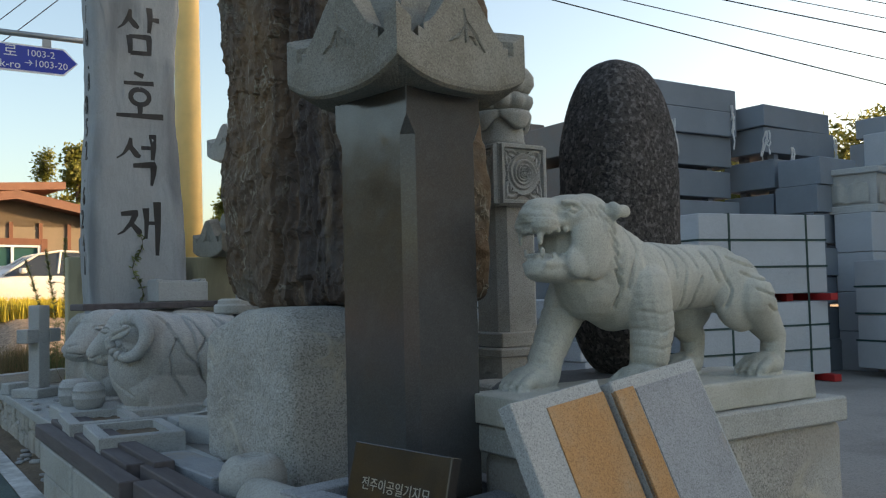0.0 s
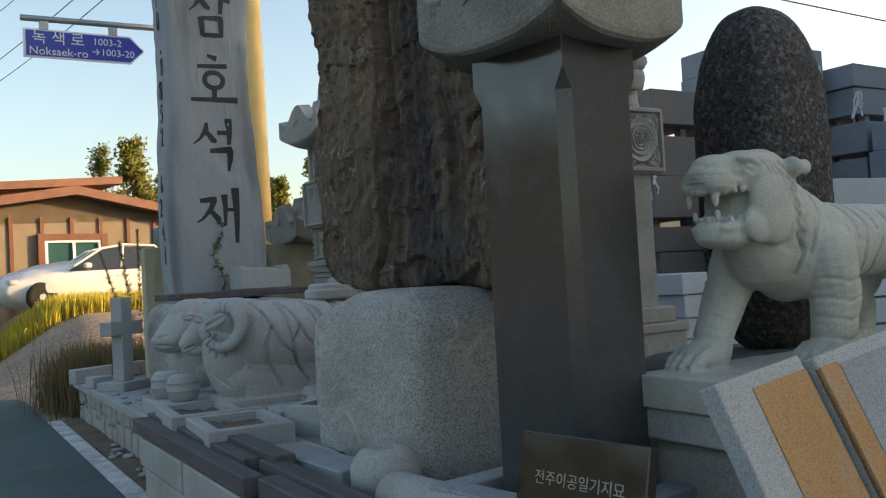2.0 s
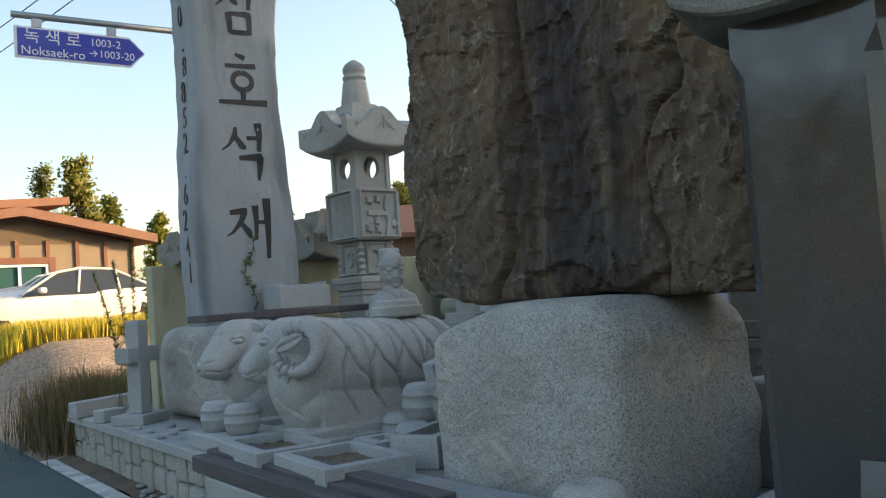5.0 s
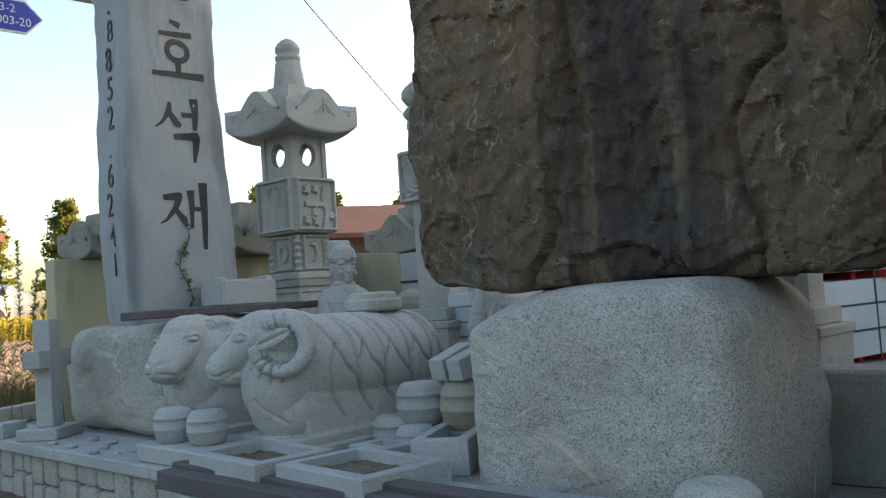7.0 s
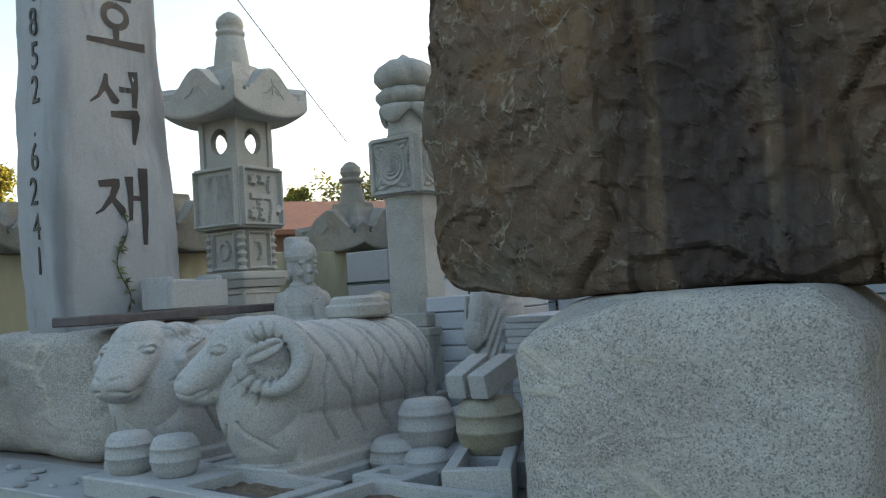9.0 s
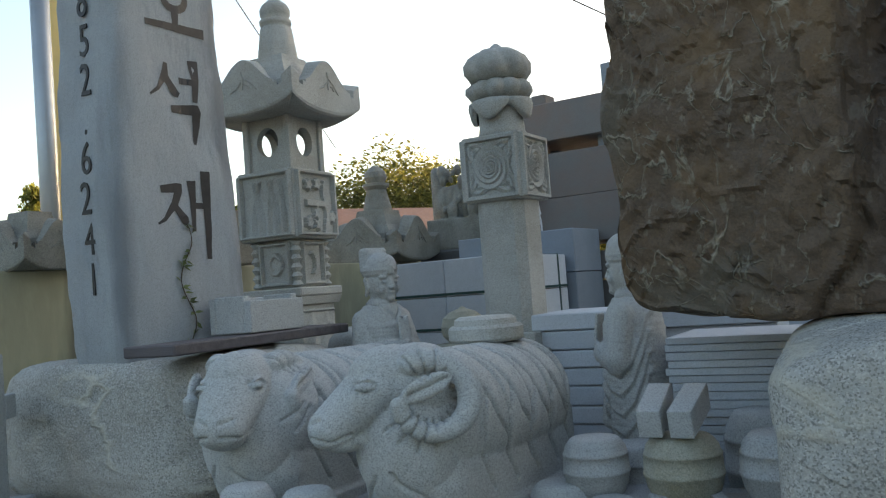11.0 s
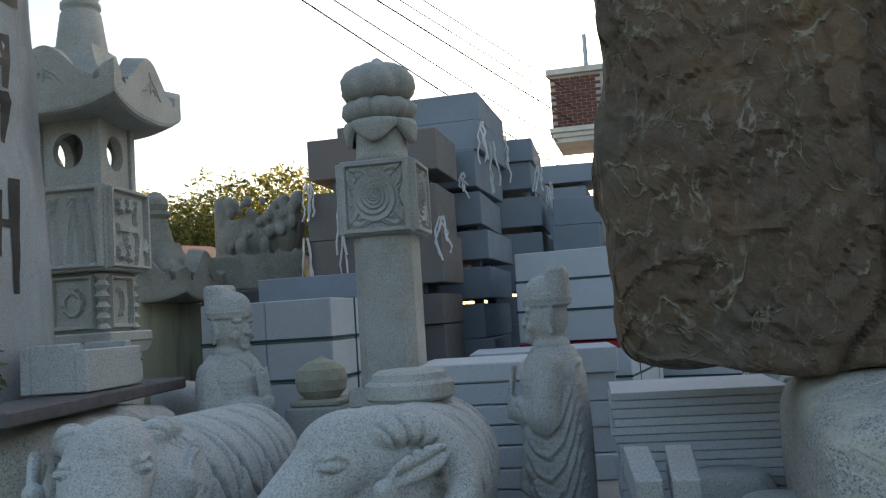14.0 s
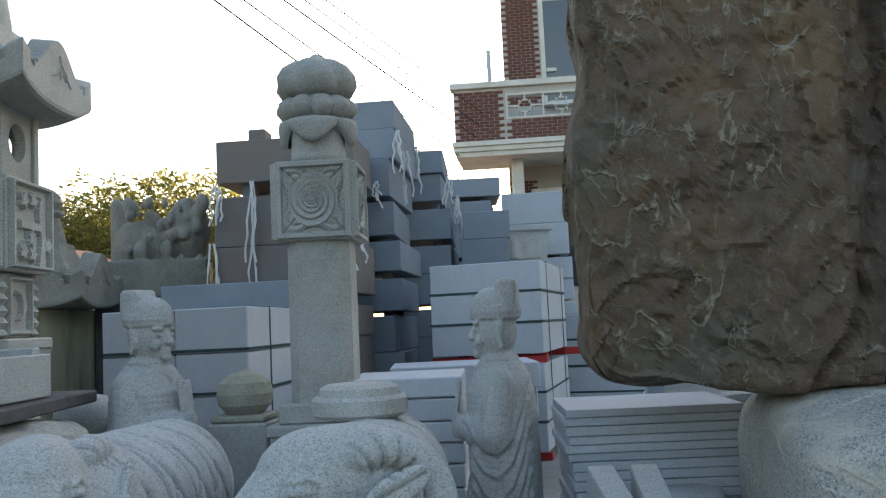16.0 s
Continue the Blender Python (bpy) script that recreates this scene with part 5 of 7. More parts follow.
# ---- flower columns ----
def column(at, turn=0):
    th = thing("flower_column", "pale granite column with rose panels and a carved bud finial", "stone column", at, turn, "pair of flower columns")
    part("plinth", box((-0.3, -0.3, 0), (0.3, 0.3, 0.42), 0.01), CARVED, th)
    bm = prism([(-0.23, -0.23), (0.23, -0.23), (0.23, 0.23), (-0.23, 0.23)], 0.42, 0.80, None, None, 1.1)
    pb = part("leg_block", bm, CARVED, th, "base block with carved legs")
    faces(pb, 0.245, 0.62, 0.4, 0.3, [lotus], 26)
    bm = box((-0.27, -0.27, 0.803), (0.27, 0.27, 0.86), 0.008)
    block(bm, (-0.215, -0.215, 0.862), (0.215, 0.215, 0.96), 0.008)
    part("base_moulding", bm, CARVED, th)
    part("shaft", prism(chamfered(0.165, 0.165, 0.055), 0.96, 1.80), CARVED, th)
    bm = box((-0.2, -0.2, 1.80), (0.2, 0.2, 2.22), 0.006)
    pb = part("rose_block", bm, CARVED, th, "square block with carved roses")
    faces(pb, 0.2, 2.01, 0.385, 0.405, [rose], 60)
    bm = lathe([(0.165, 2.22), (0.15, 2.26), (0.145, 2.34), (0.155, 2.46)], 48)
    n, rows = 96, []
    for k, (r0, f) in enumerate(((0.150, 1.0), (0.178, 1.0), (0.186, 0.86), (0.196, 0.3), (0.19, 0.0), (0.15, -0.1))):
        row = []
        for i in range(n):
            a = 2 * math.pi * i / n
            drop = 0.045 + 0.085 * abs(math.cos(2 * a)) ** 1.5
            swell = 1 + 0.10 * abs(math.cos(2 * a)) ** 0.7 - 0.05 * (abs(math.cos(2 * a)) < 0.12)
            row.append(bm.verts.new((r0 * swell * math.cos(a), r0 * swell * math.sin(a), 2.455 - drop * f)))
        rows.append(row)
    for a, b in zip(rows, rows[1:]):
        for i in range(n):
            bm.faces.new((a[i], a[(i + 1) % n], b[(i + 1) % n], b[i]))
    lathe([(0.13, 2.45), (0.18, 2.475), (0.208, 2.515), (0.205, 2.55), (0.165, 2.582), (0.13, 2.585)], 96, bm, lambda a, i: 0.86 + (0.22 * abs(math.sin(5 * a)) ** 0.55 if 0 < i < 5 else 0))
    lathe([(0.13, 2.575), (0.18, 2.595), (0.212, 2.645), (0.21, 2.70), (0.18, 2.75), (0.13, 2.785), (0.07, 2.80), (0.045, 2.82), (0.02, 2.84), (0.003, 2.848)], 96, bm, lambda a, i: 0.86 + (0.22 * abs(math.sin(3 * a + 0.35 * i)) ** 0.5 if 0 < i < 6 else 0.05))
    part("bud_finial", bm, CARVED, th, "carved lotus bud", smooth=True)
    return th


col = column((3.87, 7.59, 0.305), 2)
copy_thing(col, pose(3.83, 4.82, 0.19, 0, 0, 0))


# ---- robed figures ----
def figure(at, turn, label):
    bm = bmesh.new()
    for i in range(30):
        k = i / 29
        ball(bm, (0, 0.015 - 0.015 * k, 0.05 + 0.84 * k), (0.20 + 0.035 * math.sin(2.6 * k), 0.18 + 0.02 * math.sin(2.6 * k), 0.07), None, 24)
    for i in range(9):
        k = i / 8
        ball(bm, (0, 0.005, 0.90 + 0.15 * k), (0.225 - 0.125 * k ** 1.8, 0.175 - 0.07 * k ** 1.8, 0.05), None, 24)
    for s in (-1, 1):
        limb(bm, (s * 0.165, 0.01, 0.93), (s * 0.205, -0.03, 0.72), 0.082, 0.09)
        limb(bm, (s * 0.20, -0.03, 0.72), (s * 0.05, -0.20, 0.735), 0.088, 0.062)
        for j in range(7):
            ball(bm, (s * (0.15 - 0.01 * j), -0.09 - 0.012 * j, 0.68 - 0.05 * j), (0.07, 0.055, 0.06), None, 16)
        for j in range(4):
            limb(bm, (s * 0.052, -0.225, 0.70 + 0.027 * j), (s * 0.004, -0.262, 0.70 + 0.027 * j), 0.019, 0.017)
    limb(bm, (0, 0.0, 1.02), (0, -0.005, 1.13), 0.084, 0.08)
    ball(bm, (0, -0.01, 1.185), (0.108, 0.122, 0.13), None, 26)
    ball(bm, (0, -0.055, 1.125), (0.078, 0.072, 0.068), None, 22)
    ball(bm, (0, -0.118, 1.078), (0.034, 0.026, 0.024))
    limb(bm, (0, -0.122, 1.205), (0, -0.146, 1.155), 0.013, 0.02)
    for s in (-1, 1):
        ball(bm, (s * 0.016, -0.14, 1.152), (0.012, 0.014, 0.011), None, 12)
        ball(bm, (s * 0.052, -0.108, 1.222), (0.04, 0.022, 0.013))
        ball(bm, (s * 0.048, -0.112, 1.192), (0.024, 0.014, 0.012))
        ball(bm, (s * 0.06, -0.09, 1.14), (0.034, 0.036, 0.03))
        for j in range(5):
            ball(bm, (s * 0.112, 0.014 + 0.008 * math.cos(j * 1.5), 1.21 - 0.024 * j), (0.014, 0.026 - 0.003 * j, 0.02), None, 12)
    ball(bm, (0, -0.128, 1.118), (0.03, 0.018, 0.008), None, 14)
    ball(bm, (0, -0.126, 1.104), (0.026, 0.018, 0.009), None, 14)
    wide = Matrix.Translation((0, 0.0, 0)) @ Matrix.Diagonal((1, 1.1, 1, 1))
    lathe([(0.10, 1.235), (0.122, 1.24), (0.124, 1.30), (0.112, 1.305)], 36, bm, None, wide)
    lathe([(0.10, 1.268), (0.129, 1.27), (0.129, 1.278), (0.10, 1.28)], 36, bm, None, wide)
    ball(bm, (0, -0.025, 1.30), (0.115, 0.11, 0.095), None, 24)
    for k in range(5):
        ball(bm, (0, 0.06, 1.28 + 0.026 * k), (0.118 - 0.003 * k, 0.072, 0.045), None, 24)
    block(bm, (-0.1, 0.01, 1.28), (0.1, 0.12, 1.435), 0.02)
    block(bm, (-0.022, -0.146, 1.24), (0.022, -0.11, 1.30), 0.005)
    block(bm, (-0.05, -0.262, 0.80), (0.05, -0.238, 0.96), 0.004, Matrix.Translation((0, -0.25, 0.8)) @ Matrix.Rotation(radians(-10), 4, "X") @ Matrix.Translation((0, 0.25, -0.8)))

    def carve(co, no):
        cut = np.zeros(len(co))
        front = (no[:, 1] < 0.3).astype(float)
        for s in (-1, 1):
            side = (no[:, 0] * s > 0.0) * (co[:, 2] < 0.99)
            for j in range(6):
                z = 0.72 - 0.105 * j
                fold = [(-0.19 + 0.012 * j, z + 0.06), (-0.10, z - 0.06), (-0.02, z - 0.09), (0.06, z - 0.02), (0.12, z + 0.12), (0.15, z + 0.24)]
                cut += groove(co, side, [1, 2], fold, 0.014, -0.013)
                cut += groove(co, side, [1, 2], [(a, b - 0.03) for a, b in fold], 0.012, 0.011)
            cut += groove(co, front * (co[:, 2] > 0.9), [0, 2], [(s * 0.12, 1.06), (0.0, 0.94)], 0.009, 0.014)
            cut += groove(co, front * (co[:, 1] < -0.05) * (co[:, 2] > 1.1), [0, 2], [(s * 0.07, 1.205), (s * 0.045, 1.203), (s * 0.025, 1.2)], 0.004, 0.006)
            for j in range(3):
                cut += groove(co, front * (co[:, 2] < 0.55), [0, 2], [(s * (0.03 + 0.06 * j), 0.5), (s * (0.035 + 0.065 * j), 0.1)], 0.011, 0.010)
        cut += groove(co, (co[:, 2] > 0.98) * (co[:, 2] < 1.1) * 1.0, [2, 2], [(1.045, 1.045), (1.0451, 1.045)], 0.008, 0.008)
        return cut

    me = baked("robed_statue", bm, 0.0075, 1, carve)
    me.materials.append(RAM_STONE)
    ob = new("robed_statue", me)
    ob.matrix_basis = pose(*at, 0, 0, turn)
    return tagged(ob, label, "statue", "pair of robed statues")


fig = figure((3.55, 8.43, 0.50), -16, "pale granite robed official statue holding a tablet")
fig.matrix_basis = fig.matrix_basis @ Matrix.Diagonal((0.93, 0.93, 0.965, 1))
tagged(copy_thing(fig, pose(3.45, 6.66, 0.42, 0, 0, 178) @ Matrix.Diagonal((0.93, 0.93, 1.03, 1))), "pale granite robed official statue beside the slab pile")
for x, y, z in ((3.55, 8.38, 0.50), (3.45, 6.66, 0.42)):
    solo("granite_block", box((x - 0.25, y - 0.22, 0.29), (x + 0.25, y + 0.22, z), 0.01), CARVED, "plain granite base under a robed statue", "block", group="blocks under robed statues")

post = thing("ball_post", "square granite post with a mossy onion-shaped cap", "stone post", (4.0, 8.08, 0.3), 0)
part("shaft", box((-0.17, -0.17, 0), (0.17, 0.17, 0.86), 0.01), CARVED, post)
bm = box((-0.15, -0.15, 0.862), (0.15, 0.15, 0.9), 0.01)
lathe([(0.10, 0.90), (0.145, 0.95), (0.155, 1.01), (0.14, 1.07), (0.09, 1.11), (0.03, 1.13), (0.008, 1.145)], 28, bm)
part("cap", bm, MOSSY, post, "mossy rounded cap", smooth=False)
solo("round_stone_ball", lathe([(0.12, 0), (0.17, 0.05), (0.19, 0.14), (0.17, 0.23), (0.1, 0.29), (0.02, 0.31)], 28), CARVED, "rounded granite ball on a block", "stone ball", (3.75, 8.85, 1.05), smooth=True)
solo("ball_block", box((3.55, 8.65, 0.3), (3.95, 9.05, 1.05), 0.01), BLUEGREY, "grey block under a stone ball", "block")


# ---- slab piles and block stacks ----
def strap(th, x0, y0, x1, y1, z0, z1, along, where, w=0.025, material=STRAP):
    """A flat strap round a stack, in a plane across it."""
    o = 0.004
    if along == "y":
        b = [box((x0 - o, where - w / 2, z0), (x0 - 0.0005, where + w / 2, z1)), box((x0 - o, where - w / 2, z1 + 0.0005), (x1 + o, where + w / 2, z1 + o)), box((x1 + 0.0005, where - w / 2, z0), (x1 + o, where + w / 2, z1))]
    elif along == "x":
        b = [box((where - w / 2, y0 - o, z0), (where + w / 2, y0 - 0.0005, z1)), box((where - w / 2, y0 - o, z1 + 0.0005), (where + w / 2, y1 + o, z1 + o))]
    else:
        b = [box((x0 - o, y0 - o, where), (x0 - 0.0005, y1 + o, where + w * 0.7)), box((x0 - o, y0 - o, where), (x1 + o, y0 - 0.0005, where + w * 0.7))]
    for bm in b:
        part("strap", bm, material, th, "dark green packing strap" if material is STRAP else "white rope")


def stack(name, label, at, turn, w, d, tiers, material, split=1, seed=0, jitter=0.02, straps=(), spacer=GREYBLOCK):
    """Stone blocks on one another; a tier is its height, or a negative gap held by spacers."""
    th = thing(name, label, "stone stack", at, turn, "stacks of sawn stone")
    rnd = random.Random(seed)
    z = 0.0
    for t in tiers:
        if t < 0:
            for x in (0.18, 0.75):
                for y in (0.2, 0.8):
                    part("spacer", box((w * x, d * y - 0.05, z), (w * x + 0.1, d * y + 0.05, z - t)), spacer, th)
            z -= t
            continue
        ox, oy = rnd.uniform(-jitter, jitter), rnd.uniform(-jitter, jitter)
        for k in range(split):
            lo, hi = d * k / split + (0.002 if k else 0), d * (k + 1) / split - (0.002 if k < split - 1 else 0)
            skew = Matrix.Translation((w / 2, d / 2, 0)) @ Matrix.Rotation(radians(rnd.uniform(-60, 60) * max(0.0, jitter - 0.01)), 4, "Z") @ Matrix.Translation((-w / 2, -d / 2, 0))
            part("block", box((ox, oy + lo, z + 0.003), (ox + w, oy + hi, z + t - 0.003), 0.008, skew), material, th)
        z += t
    for along, where, mat_ in straps:
        strap(th, -jitter * 0.6, -jitter * 0.6, w + jitter, d + jitter, 0.0, z, along, where, 0.03, mat_)
    return th


stack("slab_bundle", "stack of large pale granite blocks with green straps", (5.19, 8.43, YARD_Z), 0, 1.38, 1.05, (0.3, 0.3, 0.31, 0.3, 0.32), SLABS, 2, 1, 0.0, (("x", 0.55, STRAP), ("x", 1.2, STRAP), ("z", 0.61, STRAP), ("z", 0.92, STRAP), ("z", 1.22, STRAP)))
stack("thin_block_stack", "long grey stone block lying behind the bundle", (6.62, 8.35, YARD_Z), 0, 0.66, 1.3, (0.45, 0.45, 0.45, 0.43), GREYBLOCK, 1, 2, 0.0)
stack("slab_pile", "pile of pale sawn granite slabs behind the ram", (3.78, 6.86, 0.46), 2, 0.75, 0.62, (0.12, 0.11, 0.11, 0.12, 0.11, 0.11, 0.12, 0.11), SLABS, 1, 3, 0.006)
tiles = thing("thin_slab_pile", "pile of thin pale granite slabs with uneven ends", "stone stack", (3.14, 5.62, 0.46), 3, "stacks of sawn stone")
rnd = random.Random(11)
z = 0.0
for i in range(20):
    h = rnd.uniform(0.036, 0.043)
    part("slab", box((rnd.uniform(-0.012, 0.012), rnd.uniform(-0.02, 0.02) - 0.11 * max(0, 1 - i / 14), z), (0.62, 0.74 + rnd.uniform(-0.012, 0.012) + (0.02 if i > 13 else 0), z + h - 0.003), 0.003), SLABS, tiles)
    z += h
solo("leaning_cream_stone", boulder((3.80, 5.14, 0.28), (3.98, 5.56, 1.22), 10, 0.01, 2.7, 10), CARVED, "cream stone slab standing behind the thin slabs", "stone slab", smooth=False)
B = GREYBLOCK
stack("block_stack", "stack of brownish dark stone blocks with spacers", (7.35, 8.05, YARD_Z), 0, 0.95, 1.35, (0.42, 0.42, 0.42, 0.3, -0.1, 0.50, 0.49, -0.13, 0.42), BROWNBLOCK, 1, 4, 0.03)
stack("block_stack", "tall stack of blue-grey stone blocks with spacers", (8.55, 7.8, YARD_Z), 0, 1.65, 0.9, (0.36, 0.36, 0.34, 0.39, -0.05, 0.35, -0.08, 0.33, -0.06, 0.37, -0.05, 0.42, 0.34, 0.32), B, 1, 5, 0.05)
stack("block_stack", "tall stack of blue-grey stone blocks with spacers", (10.4, 7.4, YARD_Z), 0, 1.6, 0.8, (0.4, 0.36, -0.05, 0.36, 0.36, -0.06, 0.4, 0.36, -0.08, 0.4, -0.1, 0.36, 0.3), B, 1, 6, 0.06)
stack("block_stack", "stack of blue-grey stone blocks", (10.3, 6.62, YARD_Z), 0, 0.9, 0.6, (0.4, 0.4, -0.05, 0.36, 0.36, -0.06, 0.4, 0.36, 0.36), B, 1, 7, 0.06)
stack("block_stack", "stack of blue-grey stone blocks behind the others", (13.0, 6.8, YARD_Z), 0, 1.2, 0.9, (0.45, 0.45, 0.45, -0.05, 0.45, 0.45, -0.06, 0.45, 0.45, -0.06, 0.3), B, 1, 8, 0.08)
stack("block_stack", "stack of pale blue-grey stone blocks", (11.5, 5.75, YARD_Z), 0, 1.2, 0.95, (0.4, 0.4, 0.4, 0.36, -0.03, 0.3, 0.3, -0.04, 0.45, 0.45), SLABS, 1, 9, 0.03)
stack("block_stack", "stack of dark grey stone blocks at the yard edge", (12.8, 4.4, YARD_Z), 0, 1.6, 1.0, (0.45, 0.45, 0.45, 0.45, -0.06, 0.5, 0.5), B, 1, 10, 0.05)
pal = stack("kerb_bundle", "bundle of pale kerb stones with green straps on red timbers", (7.62, 6.32, YARD_Z), -10, 1.85, 1.1, (-0.08, 0.28, 0.28, 0.28, -0.09, 0.30, 0.30, 0.30), SLABS, 1, 12, 0.004, (("x", 0.42, STRAP), ("x", 1.55, STRAP), ("z", 0.36, STRAP), ("z", 0.64, STRAP), ("z", 1.31, STRAP), ("z", 1.61, STRAP)), REDWOOD)
for z in (0.005, 0.925):
    part("timber", box((0.05, -0.02, z), (0.16, 1.12, z + 0.07), 0.004), REDWOOD, pal, "red painted timber")
    part("timber", box((1.72, -0.16, z), (1.83, 1.12, z + 0.08), 0.004), REDWOOD, pal, "red painted timber")
stack("kerb_bundle", "bundle of pale kerb stones with green straps", (9.9, 5.1, YARD_Z), -10, 1.5, 0.95, (-0.1, 0.32, 0.32, 0.32, 0.32), SLABS, 1, 13, 0.01, (("x", 0.75, STRAP), ("z", 0.42, STRAP), ("z", 0.74, STRAP), ("z", 1.06, STRAP)))
stack("low_slab_pile", "low pile of wide pale slabs", (6.0, 6.45, YARD_Z), 4, 0.9, 1.15, (0.2, 0.2, 0.2, 0.22, 0.2), SLABS, 1, 14, 0.05)
cap = thing("carved_capital", "pale carved stone capital standing on a pallet", "carved stone", (11.0, 6.5, 2.3), 12)
bm = prism([(-0.32, -0.32), (0.32, -0.32), (0.32, 0.32), (-0.32, 0.32)], 0.1, 0.5, None, None, 1.12)
block(bm, (-0.4, -0.4, 0.5), (0.4, 0.4, 0.58), 0.01)
block(bm, (-0.36, -0.36, 0.0), (0.36, 0.36, 0.1), 0.01)
pb = part("body", bm, GRANITE, cap)
faces(pb, 0.345, 0.3, 0.5, 0.34, [lotus], 20)
stack("block_stack", "stack of pale stone under a carved capital", (10.6, 6.1, YARD_Z), 0, 0.8, 0.5, (0.5, 0.5, 0.5, 0.5), SLABS, 1, 15, 0.0)

solo("small_stone_block", box((7.5, 8.93, YARD_Z + 3.2), (7.75, 9.1, YARD_Z + 3.33), 0.01), BROWNBLOCK, "small grey block on a tall stone stack", "block")


def rope(x, y, z, length, seed):
    r = random.Random(seed)
    bm = bmesh.new()
    for k in range(4):
        pts, p = [], Vector((x, y + r.uniform(-0.03, 0.03), z))
        L_ = length * r.uniform(0.5, 1.1)
        for i in range(7):
            pts.append(p.copy())
            p += Vector((r.uniform(-0.02, 0.01), r.uniform(-0.03, 0.03), -L_ / 6))
        tube(pts, 0.011, bm, 5)
    solo("hanging_rope", bm, ROPE, "frayed white rope hanging from a stone stack", "rope", group="frayed ropes")


for k, (x, y, z, l) in enumerate(((7.30, 9.36, 3.05, 0.35), (7.30, 9.42, 2.5, 0.9), (7.29, 9.0, 3.08, 0.95), (8.47, 7.74, 3.75, 0.45), (8.9, 7.72, 3.6, 0.6), (7.29, 8.02, 2.6, 0.4), (10.32, 7.33, 3.5, 0.4), (10.8, 7.3, 3.3, 0.5), (11.42, 5.72, 3.3, 0.4), (8.47, 8.0, 3.2, 0.3), (10.1, 7.72, 3.9, 0.6), (11.9, 7.32, 3.5, 0.5))):
    rope(x, y, z, l, k)
# roof stones set along the boundary wall
for x, y, half, z0, h, lab in ((2.62, 10.86, 0.30, 1.9, 0.45, "weathered carved roof stone on the boundary wall"), (4.15, 10.82, 0.42, 1.9, 0.6, "weathered carved roof stone on the boundary wall"), (6.75, 10.75, 0.5, 1.9, 0.62, "weathered carved roof stone with a rounded finial")):
    bm = roof_stone(half, 0, h, 0.1, Matrix())
    if x > 6:
        lathe([(0.17, 0.4), (0.16, 0.62), (0.11, 0.82), (0.15, 0.86), (0.15, 0.89), (0.1, 0.9), (0.13, 0.96), (0.12, 1.02), (0.06, 1.08), (0.01, 1.1)], 24, bm)
    solo("roof_stone", bm, ROOFGRANITE, lab, "carved roof stone", (x, y, z0 + 0.03), 6, "roof stones on the wall")


bm = bmesh.new()
rb = random.Random(4)
block(bm, (-0.55, -0.35, 0), (0.5, 0.35, 0.28))
limb(bm, (-0.42, 0, 0.2), (-0.5, 0, 0.72), 0.15, 0.07)
limb(bm, (-0.35, 0, 0.4), (0.25, 0, 0.42), 0.2, 0.24)
ball(bm, (0.28, -0.05, 0.52), (0.24, 0.25, 0.26))
for i in range(46):
    ball(bm, (rb.uniform(-0.35, 0.5), rb.uniform(-0.33, 0.0), rb.uniform(0.25, 0.72)), rb.uniform(0.03, 0.08), None, 10)
for s in (-1, 1):
    ball(bm, (0.2 + 0.08 * s, -0.28, 0.6), 0.05, None, 10)
    ball(bm, (0.2 + 0.06 * s, -0.3, 0.47), (0.07, 0.05, 0.05), None, 10)
me = baked("carved_beast_stone", bm, 0.013, 1)
me.materials.append(ROOFGRANITE)
beast = new("carved_beast_stone", me)
beast.matrix_basis = pose(7.8, 10.1, 2.03, 0, 0, -75) @ Matrix.Diagonal((0.9, 1, 1.3, 1))
tagged(beast, "grey stone carved with a coiled lion-like beast", "carved stone")
solo("beast_stand", box((7.3, 9.45, YARD_Z), (8.4, 10.6, 2.03), 0.02), DARKBASE, "dark stand under the carved beast stone", "stand")

# ---- street sign on its pole ----
ss = thing("street_sign", "blue arrow street sign on a galvanised arm and pole", "street sign", (2.82, 11.3, 0), 0)
part("pole", tube([(0.26, 0, -0.1), (0.26, 0, 5.6)], 0.075, None, 14), GALV, ss, smooth=True)
part("arm", tube([(0.26, 0, 4.63), (-1.84, 0.0, 4.60)], 0.035, None, 10), GALV, ss, smooth=True)
out = [(-1.82, -0.165), (-0.66, -0.165), (-0.50, 0.0), (-0.66, 0.165), (-1.82, 0.165)]
sm = pose(0, 0, 4.32, 90, 0, 0)
part("board_edge", prism(out, -0.012, 0.012, None, sm), SIGNWHITE, ss, "white sign border")
board = part("board", prism([(x * 0.97 - 0.028, y * 0.88) for x, y in out], 0.012, 0.016, None, sm), SIGNBLUE, ss, "blue sign face")
tm = sm @ Matrix.Translation((0, 0, 0.018))
lettering("녹 색 로", 0.17, SIGNWHITE, ss, tm @ Matrix.Translation((-1.45, 0.06, 0)), 0.001)
lettering("Noksaek-ro", 0.13, SIGNWHITE, ss, tm @ Matrix.Translation((-1.45, -0.09, 0)), 0.001)
lettering("1003-2", 0.115, SIGNWHITE, ss, tm @ Matrix.Translation((-0.92, 0.065, 0)), 0.001)
lettering("→1003-20", 0.115, SIGNWHITE, ss, tm @ Matrix.Translation((-0.86, -0.055, 0)), 0.001)
for x in (-1.6, -0.85):
    part("clamp", box((x - 0.05, -0.02, 4.48), (x + 0.05, 0.02, 4.58), 0.004), GALV, ss)
solo("utility_pole", lathe([(0.21, -0.2), (0.19, 3), (0.15, 9.5)], 20), POLEYELLOW, "tall sunlit yellow utility pole", "utility pole", (4.05, 12.5, 0), smooth=True)

# ---- wires ----
WIRE = plain("black_cable", (0.02, 0.02, 0.02), 0.6)


